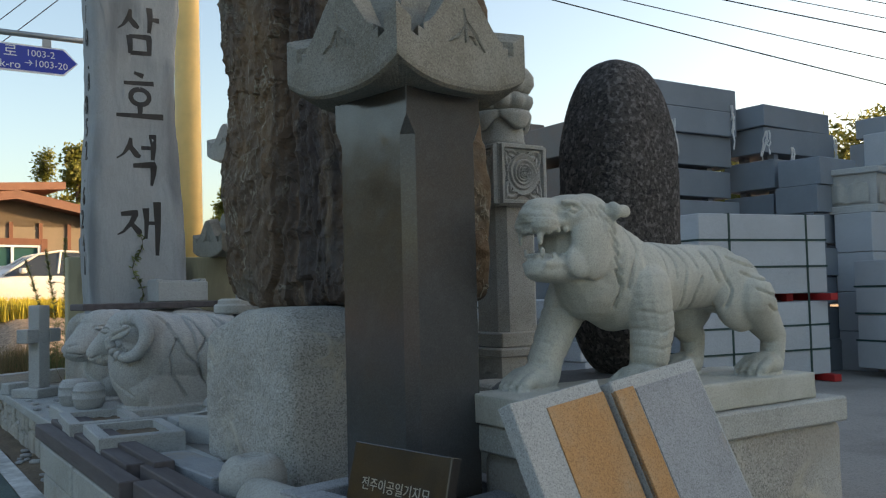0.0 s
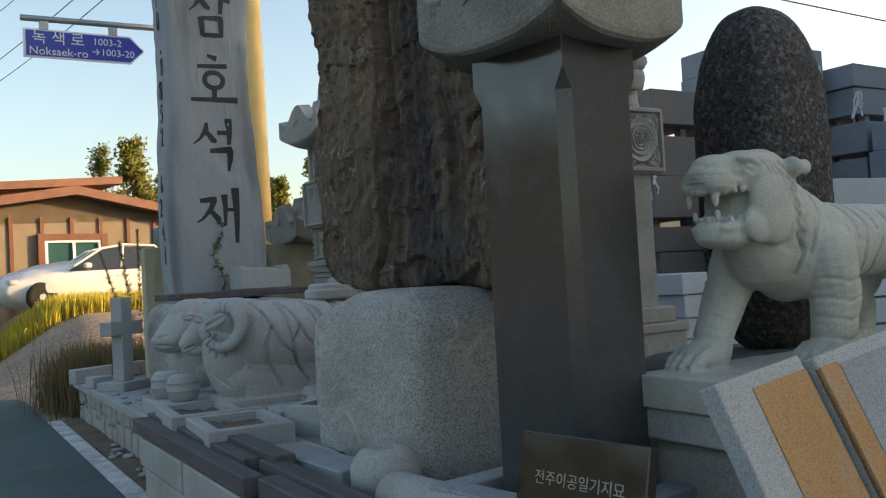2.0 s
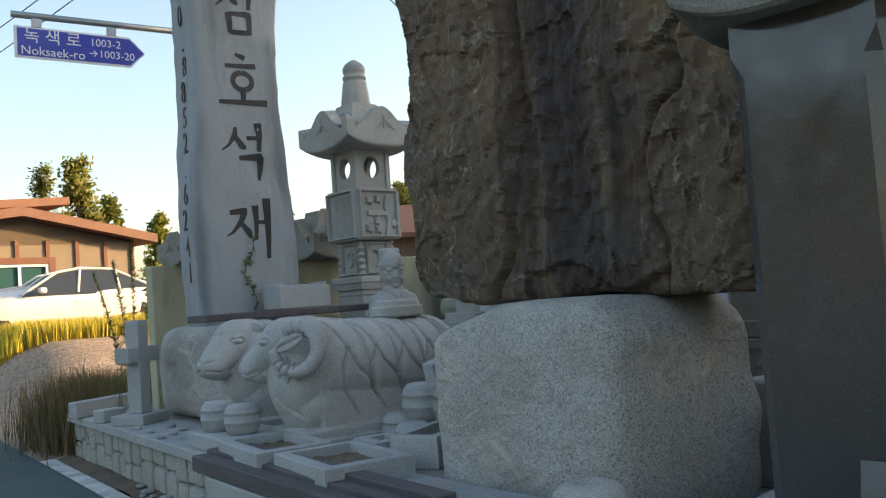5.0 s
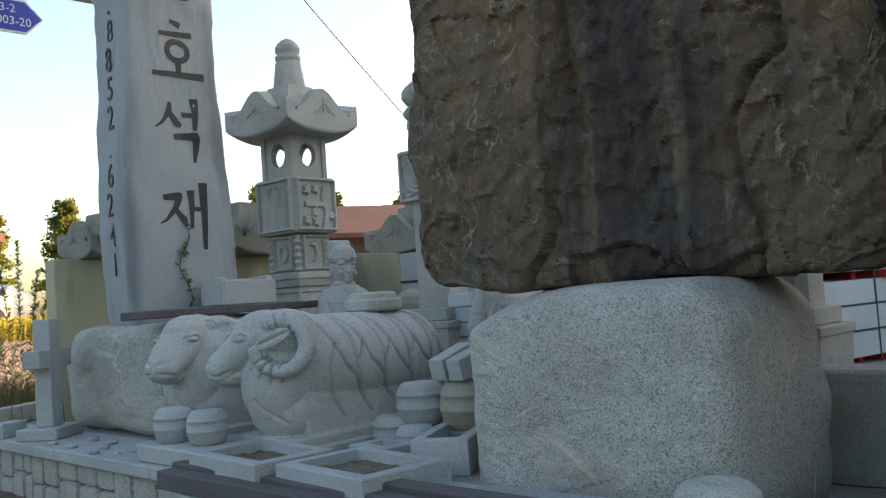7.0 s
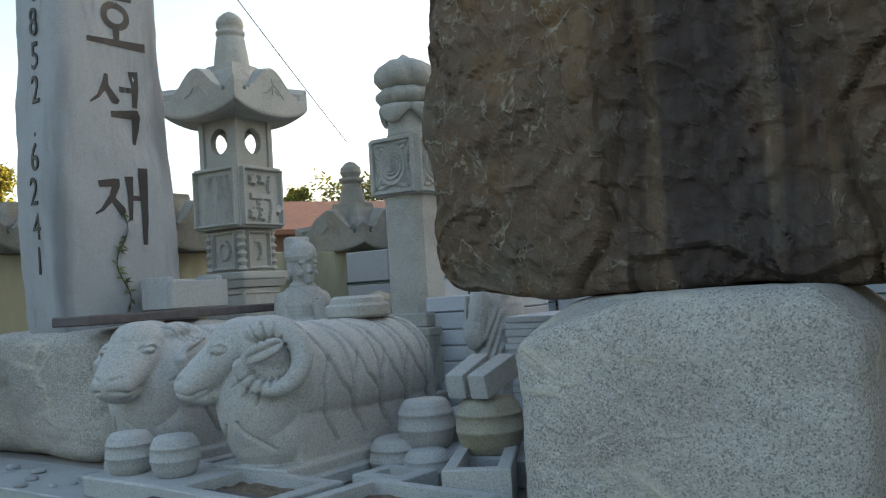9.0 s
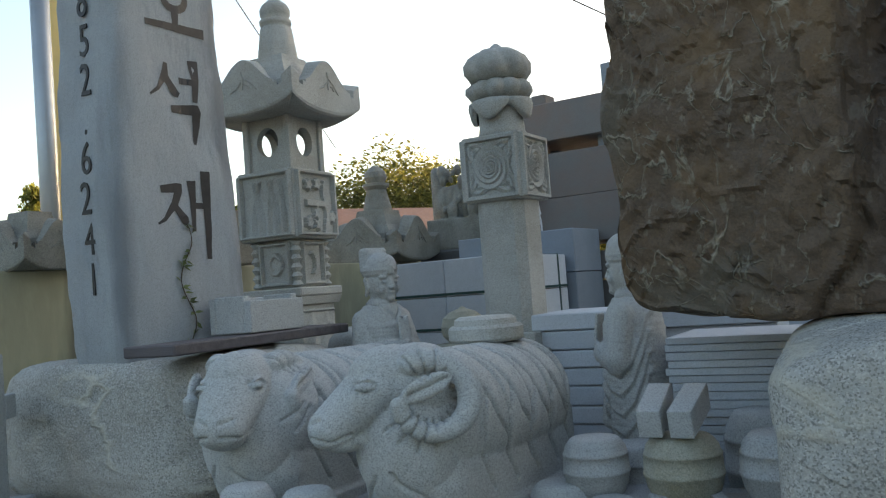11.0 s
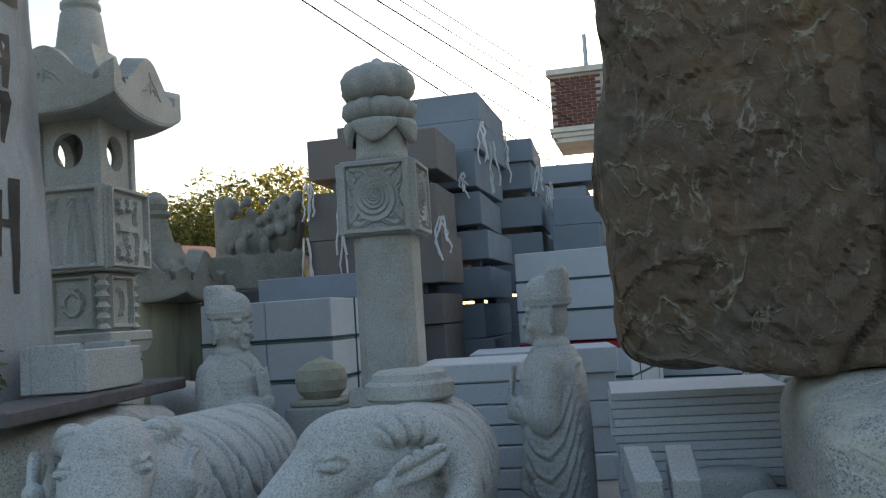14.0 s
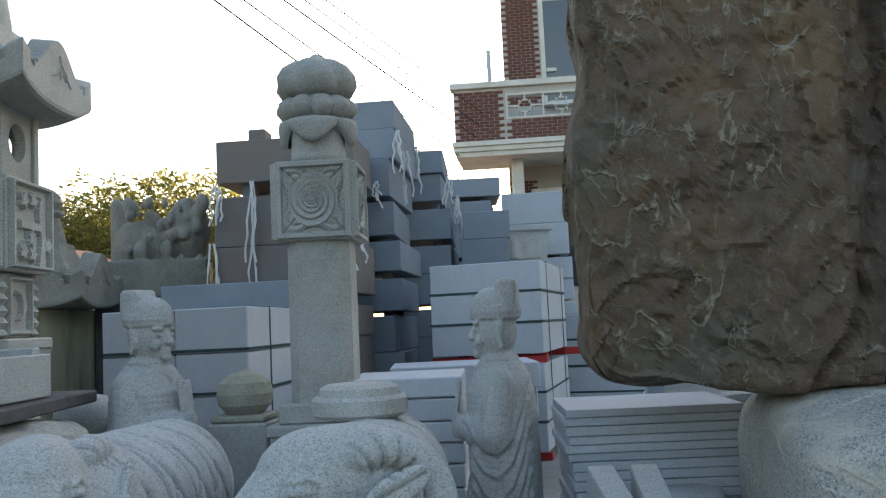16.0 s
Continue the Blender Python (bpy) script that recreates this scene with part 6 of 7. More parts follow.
def cable(a, b, sag, r):
    a, b = Vector(a), Vector(b)
    pts = [a.lerp(b, k / 24) - Vector((0, 0, sag * 4 * (k / 24) * (1 - k / 24))) for k in range(25)]
    return solo("overhead_cable", tube(pts, r, None, 5), WIRE, "thin black overhead cable", "cable", group="overhead cables")


# ---- brick building ----
BRICK = mat("red_brick", (0.16, 0.055, 0.04), 0.85, stain=0.3, stain_scale=8, vary=0.6, bump=0.003)
MORTAR = mat("mortar", (0.45, 0.42, 0.38), 0.9, stain=0.2)
WHITEWASH = mat("cream_painted_concrete", (0.62, 0.60, 0.54), 0.8, stain=0.25, stain_scale=2, stain_colour=(0.35, 0.32, 0.27))
GLASSD = glass("dark_window_glass", (0.03, 0.035, 0.04))
bld = thing("brick_house", "red brick two-storey house with a projecting balcony", "house", (16.5, 7.6, 0), 0)
BZ0, BZ1 = 4.95, 6.45
# both walls run on unseen to y -22, lengthened to keep the display shaded
part("lower_wall", box((1.6, -22, 0), (9, -1.05, 5.0)), MORTAR, bld)
part("upper_wall", box((1.6, -22, 5.0), (9, -1.05, 10.5)), MORTAR, bld)
part("balcony_parapet", box((0.02, -1.05, BZ0 + 0.3), (0.22, 0, BZ1 - 0.12)), MORTAR, bld)
part("balcony_parapet", box((0.02, -9, BZ0 + 0.3), (0.22, -2.55, BZ1 - 0.12)), MORTAR, bld)
part("balcony_parapet", box((0.02, -2.55, BZ0 + 0.3), (0.22, -1.05, BZ0 + 0.72)), MORTAR, bld)
part("balcony_parapet", box((0.02, -2.55, BZ1 - 0.26), (0.22, -1.05, BZ1 - 0.12)), MORTAR, bld)
part("balcony_parapet", box((0.24, -0.2, BZ0 + 0.3), (1.6, 0, BZ1 - 0.12)), MORTAR, bld)
for k, (o, z0, z1) in enumerate(((0.0, 0.2, 0.3), (0.05, 0.1, 0.197), (0.1, 0.0, 0.097))):
    part("cornice", box((-0.06 + o, -9, BZ0 + z0), (1.6, 0.06 - o, BZ0 + z1), 0.006), WHITEWASH, bld, "cream painted moulding")
part("coping", box((-0.06, -9, BZ1 - 0.12), (0.28, 0.06, BZ1), 0.008), WHITEWASH, bld, "cream painted coping")
part("bracket", box((0.5, -1.35, BZ0 - 0.75), (1.6, -1.1, BZ0 - 0.003), 0.02), WHITEWASH, bld)
part("vent_pipe", tube([(0.11, -0.75, BZ1 - 0.01), (0.11, -0.75, BZ1 + 0.68)], 0.045, None, 10), GALV, bld, "grey vent pipe")
win = part("window", box((1.5, -3.2, 6.3), (1.62, -1.95, 8.6)), GLASSD, bld, "dark upstairs window")
for lo, hi in (((1.45, -1.97, 6.25), (1.63, -1.87, 8.65)), ((1.45, -3.2, 6.25), (1.63, -1.98, 6.35)), ((1.45, -2.2, 7.0), (1.63, -1.98, 7.08))):
    part("frame", box(lo, hi, 0.004), WHITEWASH, win, "white window frame")
door = part("lower_window", box((1.5, -3.5, 2.3), (1.62, -1.7, 4.3)), GLASSD, bld, "dark lower window")
part("lintel", box((1.3, -3.6, 4.3), (1.62, -1.5, 4.42), 0.01), WHITEWASH, door, "cream lintel")
grille = part("balcony_grille", box((0.0, -2.55, BZ0 + 0.72), (0.2, -1.05, BZ0 + 0.76), 0.004), WHITEWASH, bld, "white pierced concrete grille")
part("rail", box((0.0, -2.55, BZ1 - 0.3), (0.2, -1.05, BZ1 - 0.26), 0.004), WHITEWASH, grille)
for y in (-1.07, -1.8, -2.53):
    part("bar", box((0.0, y - 0.02, BZ0 + 0.76), (0.19, y + 0.02, BZ1 - 0.3), 0.004), WHITEWASH, grille)
for yc in (-1.435, -2.165):
    bm = bmesh.new()
    zc = (BZ0 + 0.76 + BZ1 - 0.3) / 2
    for a in range(4):
        q = Matrix.Translation((0.07, yc, zc)) @ Matrix.Rotation(math.pi / 2 * a, 4, "X")
        block(bm, (-0.06, -0.018, 0.12), (0.06, 0.018, 0.215 if a % 2 == 0 else 0.35), 0.003, q)
        block(bm, (-0.06, -0.06, 0.11), (0.06, 0.06, 0.135), 0.003, q)
        block(bm, (-0.06, -0.012, 0.11), (0.06, 0.012, 0.17), 0.003, q @ Matrix.Rotation(math.pi / 4, 4, "X"))
    part("roundel", bm, WHITEWASH, grille)
me_b = bpy.data.meshes.new("brick")
bm = box((-0.012, -0.095, -0.0285), (0.012, 0.095, 0.0285), 0.003)
bm.to_mesh(me_b)
bm.free()
me_b.materials.append(BRICK)


def courses(x, y0, y1, z0, z1, parent, limit):
    n, row, z = 0, 0, z0 + 0.034
    while z < z1 - 0.03 and n < limit:
        y = y1 - 0.1 - (0.1 if row % 2 else 0)
        while y > y0 + 0.09 and n < limit:
            ob = new("brick", me_b)
            ob.parent = parent
            ob.matrix_basis = Matrix.Translation((x, y, z))
            n += 1
            y -= 0.203
        row += 1
        z += 0.068


courses(0.017, -1.05, 0.0, BZ0 + 0.3, BZ1 - 0.12, bld, 100)
courses(1.597, -1.9, -1.05, 6.3, 8.8, bld, 140)
courses(0.017, -2.55, -1.05, BZ0 + 0.3, BZ0 + 0.72, bld, 46)
courses(1.597, -1.7, -1.05, 3.9, 4.7, bld, 36)
courses(0.017, -3.4, -2.55, BZ0 + 0.3, BZ1 - 0.12, bld, 90)

# ---- house, car and plants beyond the wall end ----
CLAD = mat("brown_cladding", (0.21, 0.165, 0.12), 0.8, stain=0.2, stain_scale=1.0)
TRIMB = mat("reddish_brown_trim", (0.16, 0.06, 0.035), 0.7, stain=0.2)
ROOFB = mat("brown_roof", (0.17, 0.075, 0.05), 0.7, stain=0.25, stain_scale=2)
hx, hy, hz = 4.3, 26.5, 1.02
house = thing("brown_house", "low brown panelled house with a shallow pitched roof", "house", (hx, hy, hz), 10)
wl, wr = -7.0, 2.35
part("wall", box((wl, 0, -0.6), (wr, 7, 2.55)), CLAD, house)
for i in range(12):
    x = wr - 0.06 - i * 0.78
    part("batten", box((x - 0.05, -0.05, -0.5), (x + 0.05, 0.0, 2.6 + 0.0)), TRIMB, house)


def roof_slab(x0, z0, x1, z1, y0, y1, th):
    bm = bmesh.new()
    pts = [(x0, z0), (x1, z1), (x1, z1 + th), (x0, z0 + th)]
    a = [bm.verts.new((x, y0, z)) for x, z in pts]
    b = [bm.verts.new((x, y1, z)) for x, z in pts]
    for i in range(4):
        bm.faces.new((a[i], a[(i + 1) % 4], b[(i + 1) % 4], b[i]))
    bm.faces.new(a[::-1])
    bm.faces.new(b)
    bmesh.ops.recalc_face_normals(bm, faces=bm.faces[:])
    return bm


part("gable", roof_slab(-0.8, 2.55, -0.79, 3.15, 0, 0.2, 0.02), CLAD, house)
bm = bmesh.new()
g = [bm.verts.new(p) for p in ((wl, 0.0, 2.3), (wr, 0.0, 2.55), (-0.8, 0.0, 3.2))]
bm.faces.new(g)
bmesh.ops.solidify(bm, geom=bm.faces[:], thickness=0.1)
part("gable_panel", bm, CLAD, house)
part("roof", roof_slab(-0.8, 3.2, wr + 0.5, 2.5, -0.5, 7.3, 0.24), ROOFB, house)
part("roof", roof_slab(wl - 0.5, 2.1, -0.8, 3.2, -0.5, 7.3, 0.24), ROOFB, house)
part("upper_roof", roof_slab(-6, 3.2, 1.1, 3.75, 1.2, 7, 0.22), ROOFB, house)
part("upper_wall", box((-3, 1.8, 3.0), (0.9, 6, 3.55)), TRIMB, house)
w = part("window", box((-1.55, -0.06, 0.55), (-0.1, 0.02, 1.95)), glass("blue_green_window", (0.03, 0.09, 0.09)), house, "sliding window")
for lo, hi in (((-1.75, -0.14, 0.4), (-1.58, -0.02, 2.15)), ((-0.07, -0.14, 0.4), (0.1, -0.02, 2.15)), ((-1.575, -0.14, 1.98), (-0.075, -0.02, 2.15)), ((-1.575, -0.14, 0.4), (-0.075, -0.02, 0.5))):
    part("surround", box(lo, hi), TRIMB, w, "brown surround")
for lo, hi in (((-1.575, -0.12, 0.5), (-1.5, -0.07, 1.97)), ((-0.15, -0.12, 0.5), (-0.075, -0.07, 1.97)), ((-0.85, -0.12, 0.57), (-0.78, -0.07, 1.91)), ((-1.495, -0.12, 1.91), (-0.155, -0.07, 1.97)), ((-1.495, -0.12, 0.5), (-0.155, -0.07, 0.56))):
    part("frame", box(lo, hi), SIGNWHITE, w, "white frame")

# white car
CARWHITE = plain("white_car_paint", (0.72, 0.71, 0.69), 0.25)
TYRE = plain("black_tyre", (0.02, 0.02, 0.02), 0.85)
RIM = plain("alloy_wheel", (0.55, 0.55, 0.55), 0.4, 0.2)
car = thing("white_car", "white saloon car parked beside the brown house", "car", (3.72, 22.5, 1.14), 4)


def car_shell():
    """A rounded saloon body from cross-sections along its length."""
    bm = bmesh.new()
    lower = [(-2.35, 0.35, 0.62), (-2.2, 0.25, 0.72), (-1.5, 0.2, 0.82), (-0.9, 0.2, 0.9), (0.3, 0.2, 0.92), (1.4, 0.2, 0.95), (2.1, 0.24, 0.95), (2.35, 0.35, 0.8)]
    rows = []
    for x, z0, z1 in lower:
        k = 0.9 if abs(x) < 2.0 else 0.74
        rows.append([bm.verts.new((x, s * k * f, z)) for s, f, z in ((-1, 0.9, z0), (-1, 1.0, (z0 + z1) / 2), (-1, 0.93, z1), (1, 0.93, z1), (1, 1.0, (z0 + z1) / 2), (1, 0.9, z0))])
    for a, b in zip(rows, rows[1:]):
        for i in range(6):
            bm.faces.new((a[i], a[(i + 1) % 6], b[(i + 1) % 6], b[i]))
    bm.faces.new(rows[0])
    bm.faces.new(rows[-1][::-1])
    bmesh.ops.recalc_face_normals(bm, faces=bm.faces[:])
    bmesh.ops.subdivide_edges(bm, edges=bm.edges[:], cuts=1, smooth=0.4)
    return bm


part("body", car_shell(), CARWHITE, car, smooth=True)


def cabin(inset, z0, z1, grow):
    bm = bmesh.new()
    rows = []
    for x, z in ((-1.05, 0.88), (-0.25, 1.36), (0.2, 1.44), (0.9, 1.40), (1.75, 0.98)):
        z = min(max(z, z0), z1)
        w = 0.80 - 0.24 * (z - 0.88) + grow
        rows.append([bm.verts.new((x, -w, z)), bm.verts.new((x, w, z)), bm.verts.new((x, 0.86 + grow, 0.87)), bm.verts.new((x, -0.86 - grow, 0.87))])
    for a, b in zip(rows, rows[1:]):
        for i in range(4):
            bm.faces.new((a[i], a[(i + 1) % 4], b[(i + 1) % 4], b[i]))
    bmesh.ops.recalc_face_normals(bm, faces=bm.faces[:])
    return bm


part("glass_cabin", cabin(0, 0.8, 1.40, 0.0), GLASSD, car, "dark glass")
part("roof", tube([(-1.05, 0, 0.88), (-0.3, 0, 1.37), (0.2, 0, 1.45), (0.9, 0, 1.42), (1.8, 0, 0.98)], 0.03), CARWHITE, car)
bm = bmesh.new()
rows = [[bm.verts.new((x, s * (0.80 - 0.24 * (z - 0.88)), z + 0.012)) for s in (-1, -0.5, 0.5, 1)] for x, z in ((-0.3, 1.35), (0.2, 1.44), (0.9, 1.40), (1.2, 1.27))]
for a, b in zip(rows, rows[1:]):
    for i in range(3):
        bm.faces.new((a[i], a[i + 1], b[i + 1], b[i]))
bmesh.ops.solidify(bm, geom=bm.faces[:], thickness=0.04)
part("roof_panel", bm, CARWHITE, car, smooth=True)
for s in (-1, 1):
    for pts in ([(-1.05, s * 0.81, 0.9), (-0.3, s * 0.70, 1.37), (0.2, s * 0.67, 1.45), (0.9, s * 0.68, 1.41), (1.75, s * 0.79, 0.98)], [(0.1, s * 0.83, 0.92), (0.2, s * 0.675, 1.44)], [(1.0, s * 0.83, 0.94), (0.95, s * 0.685, 1.40)]):
        part("pillar", tube(pts, 0.03), CARWHITE, car)
    part("door_handle", box((0.0, s * 0.89, 0.72), (0.18, s * 0.93, 0.75)) if s > 0 else box((0.0, -0.93, 0.72), (0.18, -0.89, 0.75)), CARWHITE, car)
    part("wing_mirror", boulder((-0.75, s * 0.98 - 0.09, 0.92), (-0.58, s * 0.98 + 0.09, 1.05), 4, 0.0, 1, 3), CARWHITE, car)
    for x in (-1.6, 1.4):
        m = pose(x, s * 0.79, 0.33, 90, 0, 0)
        wh = part("wheel", lathe([(0.22, -0.1), (0.31, -0.1), (0.335, -0.06), (0.335, 0.06), (0.31, 0.1), (0.22, 0.1)], 28, None, None, m), TYRE, car, "black tyre", True)
        bm = bmesh.new()
        for k in range(5):
            block(bm, (-0.03, 0.02, -0.11 if s < 0 else 0.06), (0.03, 0.22, -0.06 if s < 0 else 0.11), 0.004, m @ Matrix.Rotation(2 * math.pi * k / 5, 4, "Z"))
        lathe([(0.07, -0.115), (0.07, 0.115)], 14, bm, None, m)
        part("rim", bm, RIM, wh, "alloy rim")
    part("headlight", boulder((-2.3, s * 0.58 - 0.18, 0.58), (-1.98, s * 0.58 + 0.18, 0.74), 4, 0.0, 2, 3), glass("headlight_glass", (0.5, 0.5, 0.5)), car)


# ---- plants ----
def leafy(name, colour, transl=0.25):
    m = mat(name, colour, 0.65, stain=0.3, stain_scale=1.5, stain_colour=tuple(c * 0.5 for c in colour))
    b = m.node_tree.nodes["Principled BSDF"]
    N, L = m.node_tree.nodes, m.node_tree.links
    geo, hsv = N.new("ShaderNodeNewGeometry"), N.new("ShaderNodeHueSaturation")
    r = N.new("ShaderNodeMapRange")
    r.inputs[3].default_value, r.inputs[4].default_value = 0.6, 1.5
    L.new(geo.outputs["Random Per Island"], r.inputs[0])
    L.new(r.outputs[0], hsv.inputs["Value"])
    L.new(b.inputs["Base Color"].links[0].from_socket, hsv.inputs["Color"])
    L.new(hsv.outputs[0], b.inputs["Base Color"])
    t, mx = N.new("ShaderNodeBsdfTranslucent"), N.new("ShaderNodeMixShader")
    L.new(hsv.outputs[0], t.inputs["Color"])
    mx.inputs[0].default_value = transl
    L.new(b.outputs[0], mx.inputs[1])
    L.new(t.outputs[0], mx.inputs[2])
    L.new(mx.outputs[0], N["Material Output"].inputs[0])
    return m


PINE = leafy("pine_needles", (0.19, 0.20, 0.045), 0.6)
WOODS = leafy("sunlit_woodland", (0.19, 0.19, 0.05), 0.65)
LEAF = leafy("shrub_leaves", (0.11, 0.14, 0.05), 0.4)
GRASS = leafy("dry_yellow_grass", (0.50, 0.42, 0.06), 0.4)
DRYWEED = leafy("dry_weeds", (0.17, 0.125, 0.06), 0.3)
BARK = mat("bark", (0.10, 0.07, 0.05), 0.95, stain=0.4, stain_scale=6, bump=0.02)


def quads(items, name):
    """Many small leaf-like faces: (centre, along, across)."""
    v, f = [], []
    for c, a, b in items:
        i = len(v)
        v += [c - a * 0.5 - b * 0.2, c - a * 0.1 - b * 0.5, c + a * 0.5, c - a * 0.1 + b * 0.5]
        f.append((i, i + 1, i + 2, i + 3))
    me = bpy.data.meshes.new(name)
    me.from_pydata([tuple(p) for p in v], [], f)
    return me


def rvec(r):
    return Vector((r.gauss(0, 1), r.gauss(0, 1), r.gauss(0, 1))).normalized()


def conifer(at, h, width, seed, label, leaves_n=2600, size=0.16, group="trees beyond the yard"):
    r = random.Random(seed)
    th = thing("tree", label, "tree", at, r.uniform(0, 360), group)
    part("trunk", tube([(0, 0, -0.3), (0.05, 0.02, h * 0.5), (0.0, 0.05, h * 0.96)], 0.03 * h, None, 8, 0.2), BARK, th)
    items = []
    boughs = []
    for i in range(int(70 + 5 * h)):
        k = r.uniform(0.16, 1.0) ** 0.9
        a = r.uniform(0, 6.283)
        L_ = width * (1.05 - k) ** 0.75 * r.uniform(0.55, 1.15) + 0.15
        boughs.append((k * h, a, L_))
        if i < 14:
            part("limb", tube([(0, 0, k * h * 0.97), (L_ * 0.8 * math.cos(a), L_ * 0.8 * math.sin(a), k * h)], 0.009 * h * (1.1 - k), None, 5, 0.3), BARK, th)
    for j in range(leaves_n):
        z, a, L_ = r.choice(boughs)
        t = r.uniform(0.15, 1.0) ** 0.7
        c = Vector((L_ * t * math.cos(a), L_ * t * math.sin(a), z + 0.05 * h * (t - 0.5) * 0.4)) + rvec(r) * r.uniform(0, 0.3)
        d = rvec(r)
        items.append((c, d * size * r.uniform(0.7, 1.5), d.orthogonal().normalized() * size * 0.55))
    me = quads(items, "crown")
    me.materials.append(PINE)
    cr = new("crown", me)
    cr.parent = th
    return th


conifer((5.1, 31.0, 1.0), 5.3, 0.5, 1, "narrow dark conifer behind the brown house", 2600, 0.14)
conifer((5.9, 30.0, 1.0), 5.4, 0.95, 2, "bushy green conifer behind the brown house", 5000, 0.17)
conifer((7.2, 31.5, 1.0), 4.4, 0.9, 7, "bushy green conifer behind the brown house", 4000, 0.17)
conifer((12.3, 30.0, 0.3), 5.6, 0.9, 9, "green tree beyond the boundary wall", 4000, 0.17)
p1 = conifer((24, 44, 0), 8.0, 2.2, 3, "pine tree with layered branches beyond the wall", 4200, 0.24)
for x, y, s in ((27.5, 44.5, 1.05), (21, 47, 0.85), (33, 45, 1.1), (36, 41, 1.0), (16, 44, 0.9), (12.5, 43, 0.8), (40, 46, 1.1)):
    c = copy_thing(p1, pose(x, y, -0.2, 0, 0, x * 77))
    c.matrix_basis = c.matrix_basis @ Matrix.Diagonal((s, s, s, 1))
r = random.Random(5)
items = []
for i in range(80000):
    x = r.uniform(44, 66)
    y = 19 + r.random() ** 0.9 * 30
    top = 9.4 + 2.0 * noise.noise(Vector((x * 0.12, y * 0.16, 0))) + 2.2 * abs(noise.noise(Vector((x * 0.35, y * 0.5, 4)))) + 0.03 * (y - 30)
    c = Vector((x, y, top * r.random() ** 0.55 + r.uniform(-0.3, 0.5)))
    d = rvec(r)
    items.append((c, d * r.uniform(0.25, 0.6), d.orthogonal().normalized() * 0.2))
# unseen strip beyond the road, added for the polished stele to reflect
for i in range(15000):
    x, y = -r.uniform(34, 46), r.uniform(-30, 80)
    top = 10.0 + 2.5 * noise.noise(Vector((x * 0.1, y * 0.12, 7)))
    d = rvec(r)
    items.append((Vector((x, y, top * r.random() ** 0.6)), d * r.uniform(0.6, 1.2), d.orthogonal().normalized() * 0.6))
me = quads(items, "woodland")
me.materials.append(WOODS)
tagged(new("woodland", me), "dense sunlit evergreen woodland on the skyline, plus an unseen strip across the road", "woodland", "", "stuff")


def tuft(name, label, category, n, place, height, width, material, seed, lean=0.35):
    r = random.Random(seed)
    v, f = [], []
    for i in range(n):
        p = place(r)
        h = height * r.uniform(0.5, 1.2)
        a = r.uniform(0, 6.283)
        d = Vector((math.cos(a), math.sin(a), 0)) * h * lean * r.random()
        s = Vector((-math.sin(a), math.cos(a), 0)) * width
        b = len(v)
        v += [p - s, p + s, p + d * 0.4 + s * 0.8 + Vector((0, 0, h * 0.6)), p + d * 0.4 - s * 0.8 + Vector((0, 0, h * 0.6)), p + d + Vector((0, 0, h))]
        f += [(b, b + 1, b + 2, b + 3), (b + 3, b + 2, b + 4)]
    me = bpy.data.meshes.new(name)
    me.from_pydata([tuple(q) for q in v], [], f)
    me.materials.append(material)
    return tagged(new(name, me), label, category, "", "stuff")


def on_lot(x, y):
    return Vector((x, y, lot(x, y) - 0.02))


tuft("yellow_grass", "bright yellow-green sunlit grass before the car", "grass", 9000, lambda r: on_lot(r.uniform(0.9, 5.0), r.uniform(17.8, 20.4)), 0.34, 0.012, GRASS, 1)
tuft("dry_weeds", "dry brown and green roadside weeds", "weeds", 5000, lambda r: on_lot(1.9 + r.gauss(0, 0.28), 12.7 + r.gauss(0, 0.55)), 0.8, 0.006, DRYWEED, 2, 0.5)
tuft("green_weeds", "thin green weeds at the wall end", "weeds", 3000, lambda r: on_lot(2.25 + r.gauss(0, 0.22), 12.3 + r.gauss(0, 0.4)), 0.75, 0.006, LEAF, 3, 0.4)
r = random.Random(8)
items = []
for s in range(5):
    x0, y0, hh = (2.15 + 0.1 * s, 12.0 + 0.15 * s, 1.9 + 0.15 * (s % 3))
    for i in range(420):
        k = r.random()
        d = Vector((r.gauss(0, 1), r.gauss(0, 1), 0.9)).normalized()
        c = Vector((x0 + (s - 2) * 0.16 * k * k, y0, 0.05 + hh * k)) + Vector((d.x, d.y, 0)) * r.uniform(0, 0.13) * (1.1 - k)
        items.append((c, d * 0.085, d.orthogonal().normalized() * 0.014))
me = quads(items, "tall_weed")
me.materials.append(LEAF)
tagged(new("tall_weed", me), "tall thin feathery roadside weeds", "weeds", "", "stuff")

# cables across the sky
for a, b, s, rr in (((4.05, 12.5, 7.3), (0.5, 52, 11), 0.5, 0.012), ((4.05, 12.5, 7.7), (-0.6, 52, 11), 0.5, 0.012), ((4.05, 12.5, 8.4), (-2.0, 52, 12), 0.5, 0.01), ((4.05, 12.5, 7.25), (16.6, 7.55, 4.5), 0.06, 0.011), ((4.05, 12.5, 7.35), (16.6, 7.5, 4.98), 0.06, 0.009), ((4.05, 12.5, 7.5), (18.15, 6.5, 5.1), 0.06, 0.011), ((4.05, 12.5, 7.62), (18.15, 6.4, 5.35), 0.06, 0.008), ((4.05, 12.5, 7.75), (18.15, 6.3, 5.6), 0.06, 0.008), ((4.05, 12.5, 7.78), (12.0, 15.5, 4.5), 0.05, 0.009)):
    cable(a, b, s, rr)

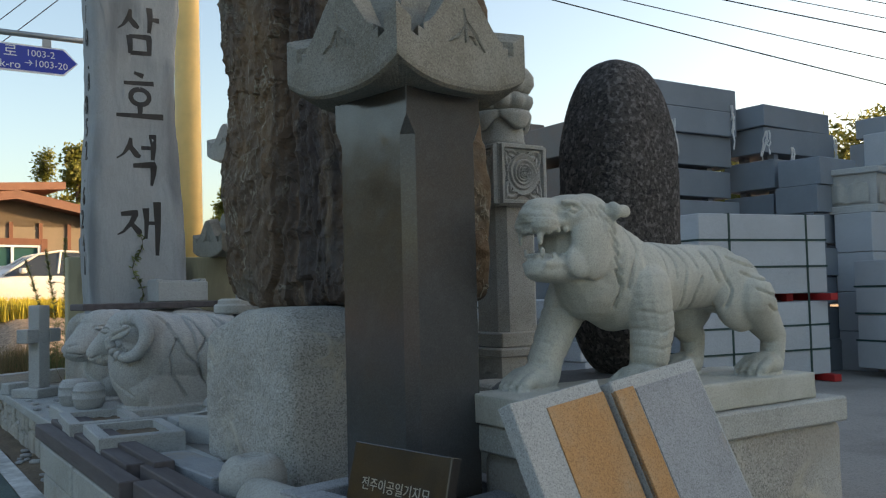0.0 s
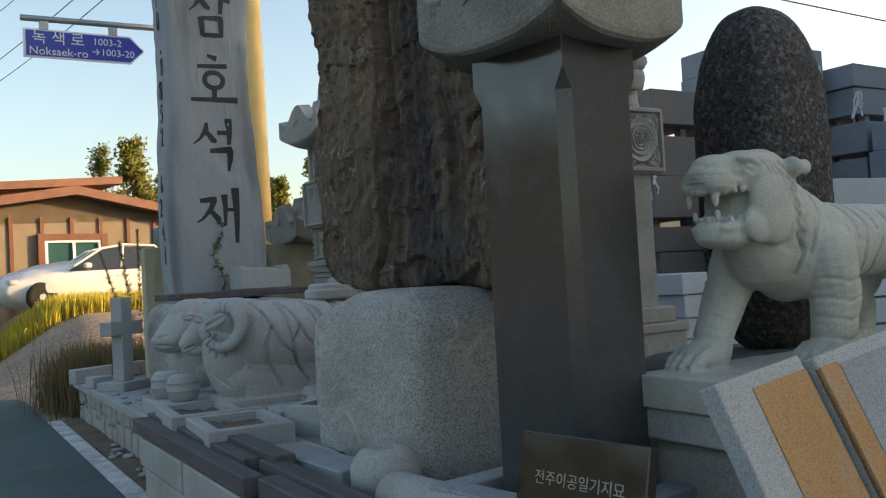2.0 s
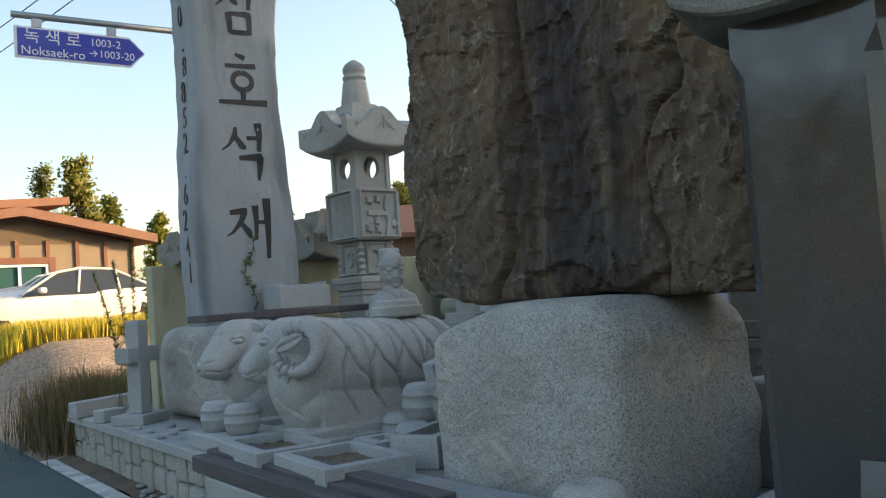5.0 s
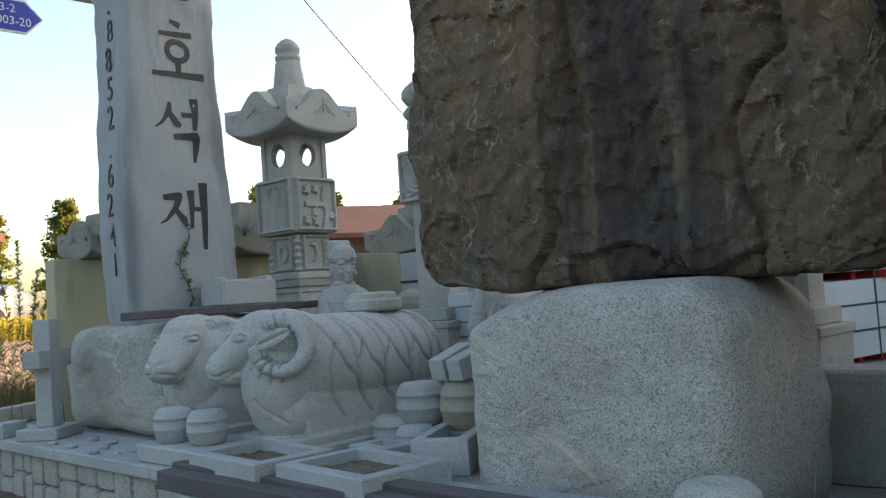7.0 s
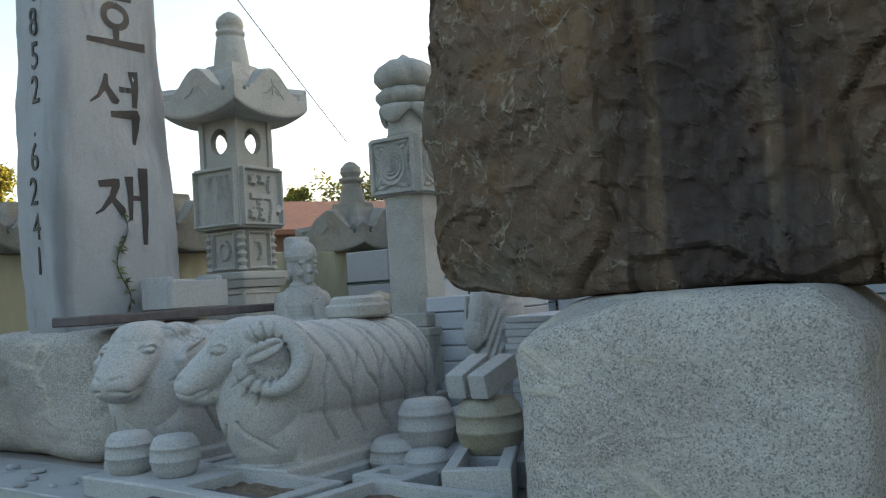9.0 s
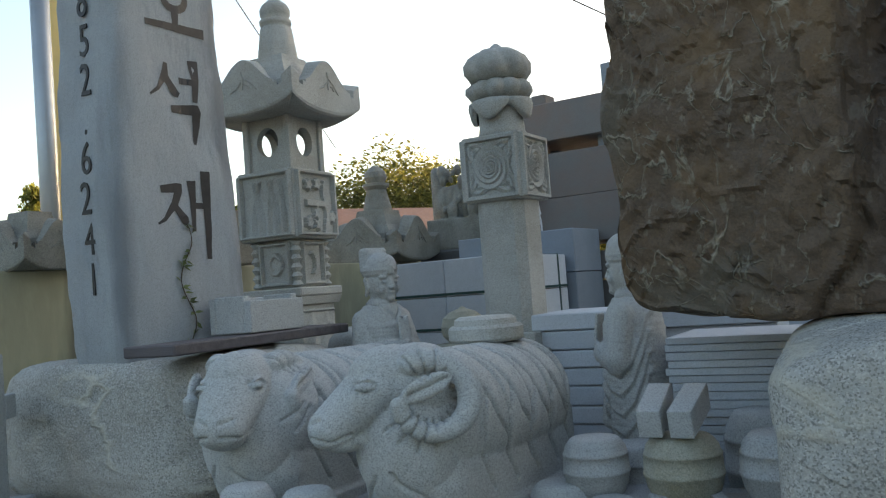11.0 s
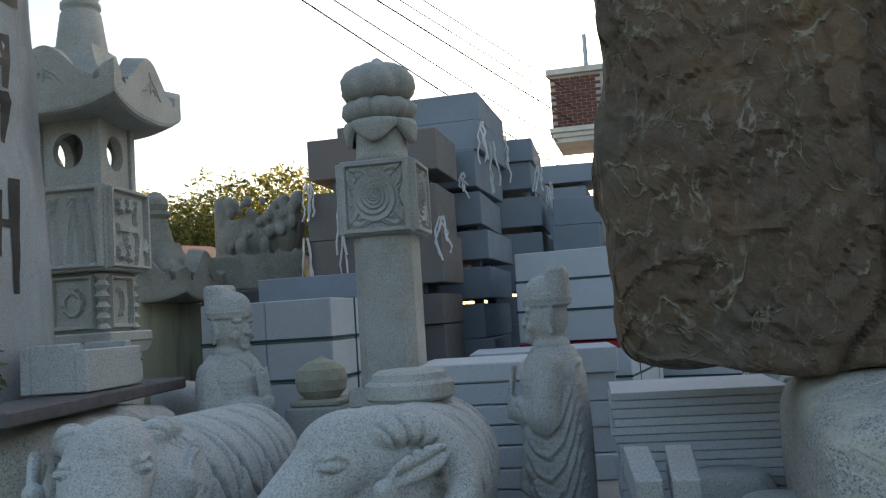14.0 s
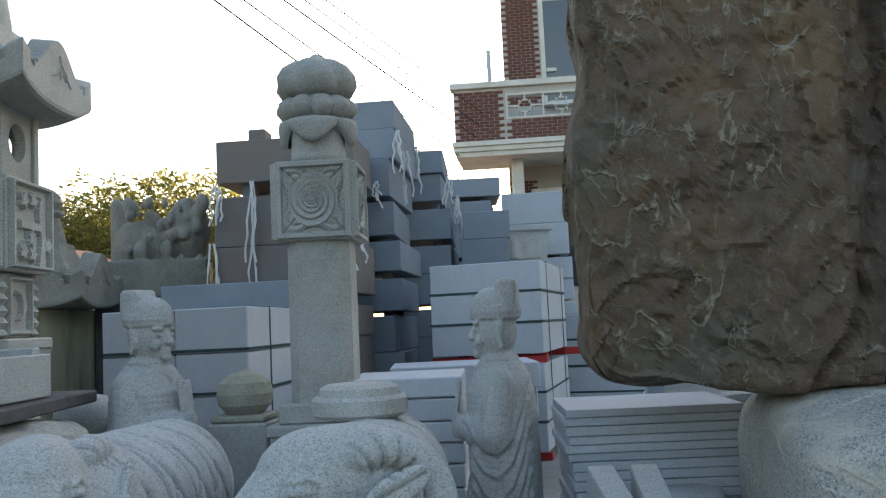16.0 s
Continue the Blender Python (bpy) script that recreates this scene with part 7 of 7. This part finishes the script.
# far houses behind the boundary wall
ROOFR = mat("red_brown_roof", (0.11, 0.05, 0.038), 0.7, stain=0.25, stain_scale=1.5)
DARKWALL = mat("dark_plank_wall", (0.09, 0.075, 0.065), 0.85, stain=0.3, stain_scale=2, stretch=(6, 6, 0.6))
CREAM = mat("cream_house_wall", (0.55, 0.50, 0.38), 0.85, stain=0.2)
for x, y, w, d, z, wm, lab, tn in ((13.6, 21.5, 6.0, 4.0, 3.1, DARKWALL, "dark plank shed with a red roof behind the wall", -20), (20.0, 20.5, 7.0, 4.5, 3.3, CREAM, "cream house with a brown tiled roof behind the wall", -25)):
    far = thing("far_house", lab, "house", (x, y, -0.05), tn, "houses behind the wall")
    part("wall", box((-w / 2, -d / 2, 0), (w / 2, d / 2, z)), wm, far)
    for s in (-1, 1):
        bm = roof_slab(0, z + 0.85, s * (d / 2 + 0.4), z - 0.1, -w / 2 - 0.4, w / 2 + 0.4, 0.12)
        bmesh.ops.transform(bm, matrix=Matrix.Rotation(math.pi / 2, 4, "Z"), verts=bm.verts[:])
        part("roof", bm, ROOFR, far, "red-brown roof")
    for k in range(3):
        part("window", box((-w / 2 + 0.8 + k * 1.8, -d / 2 - 0.03, 1.2), (-w / 2 + 1.7 + k * 1.8, -d / 2 + 0.02, 2.3)), GLASSD, far)

r = random.Random(14)
bm = bmesh.new()
vine_pts = []
for i in range(24):
    k = i / 23
    hit = sign_bvh.ray_cast(Vector((2.44 + 0.05 * math.sin(9 * k), 8.0, 1.36 + 0.72 * k)), Vector((0, 1, 0)))
    vine_pts.append((hit[0] if hit[0] else Vector((2.44, 9.06, 1.36 + 0.72 * k))) + Vector((0, -0.012, 0)))
vine = thing("climbing_vine", "thin wilted vine climbing the engraved stone", "vine", (0, 0, 0))
part("stem", tube(vine_pts, 0.003, None, 5), BARK, vine)
items = []
for i in range(46):
    p = r.choice(vine_pts)
    d = Vector((r.gauss(0, 1), -0.4, r.gauss(0, 1) - 0.3)).normalized()
    items.append((p + d * 0.03, d * 0.06, d.orthogonal().normalized() * 0.026))
me = quads(items, "leaf_cluster")
me.materials.append(LEAF)
lv = new("leaf_cluster", me)
lv.parent = vine
tagged(lv, "", "", "", "stuff")
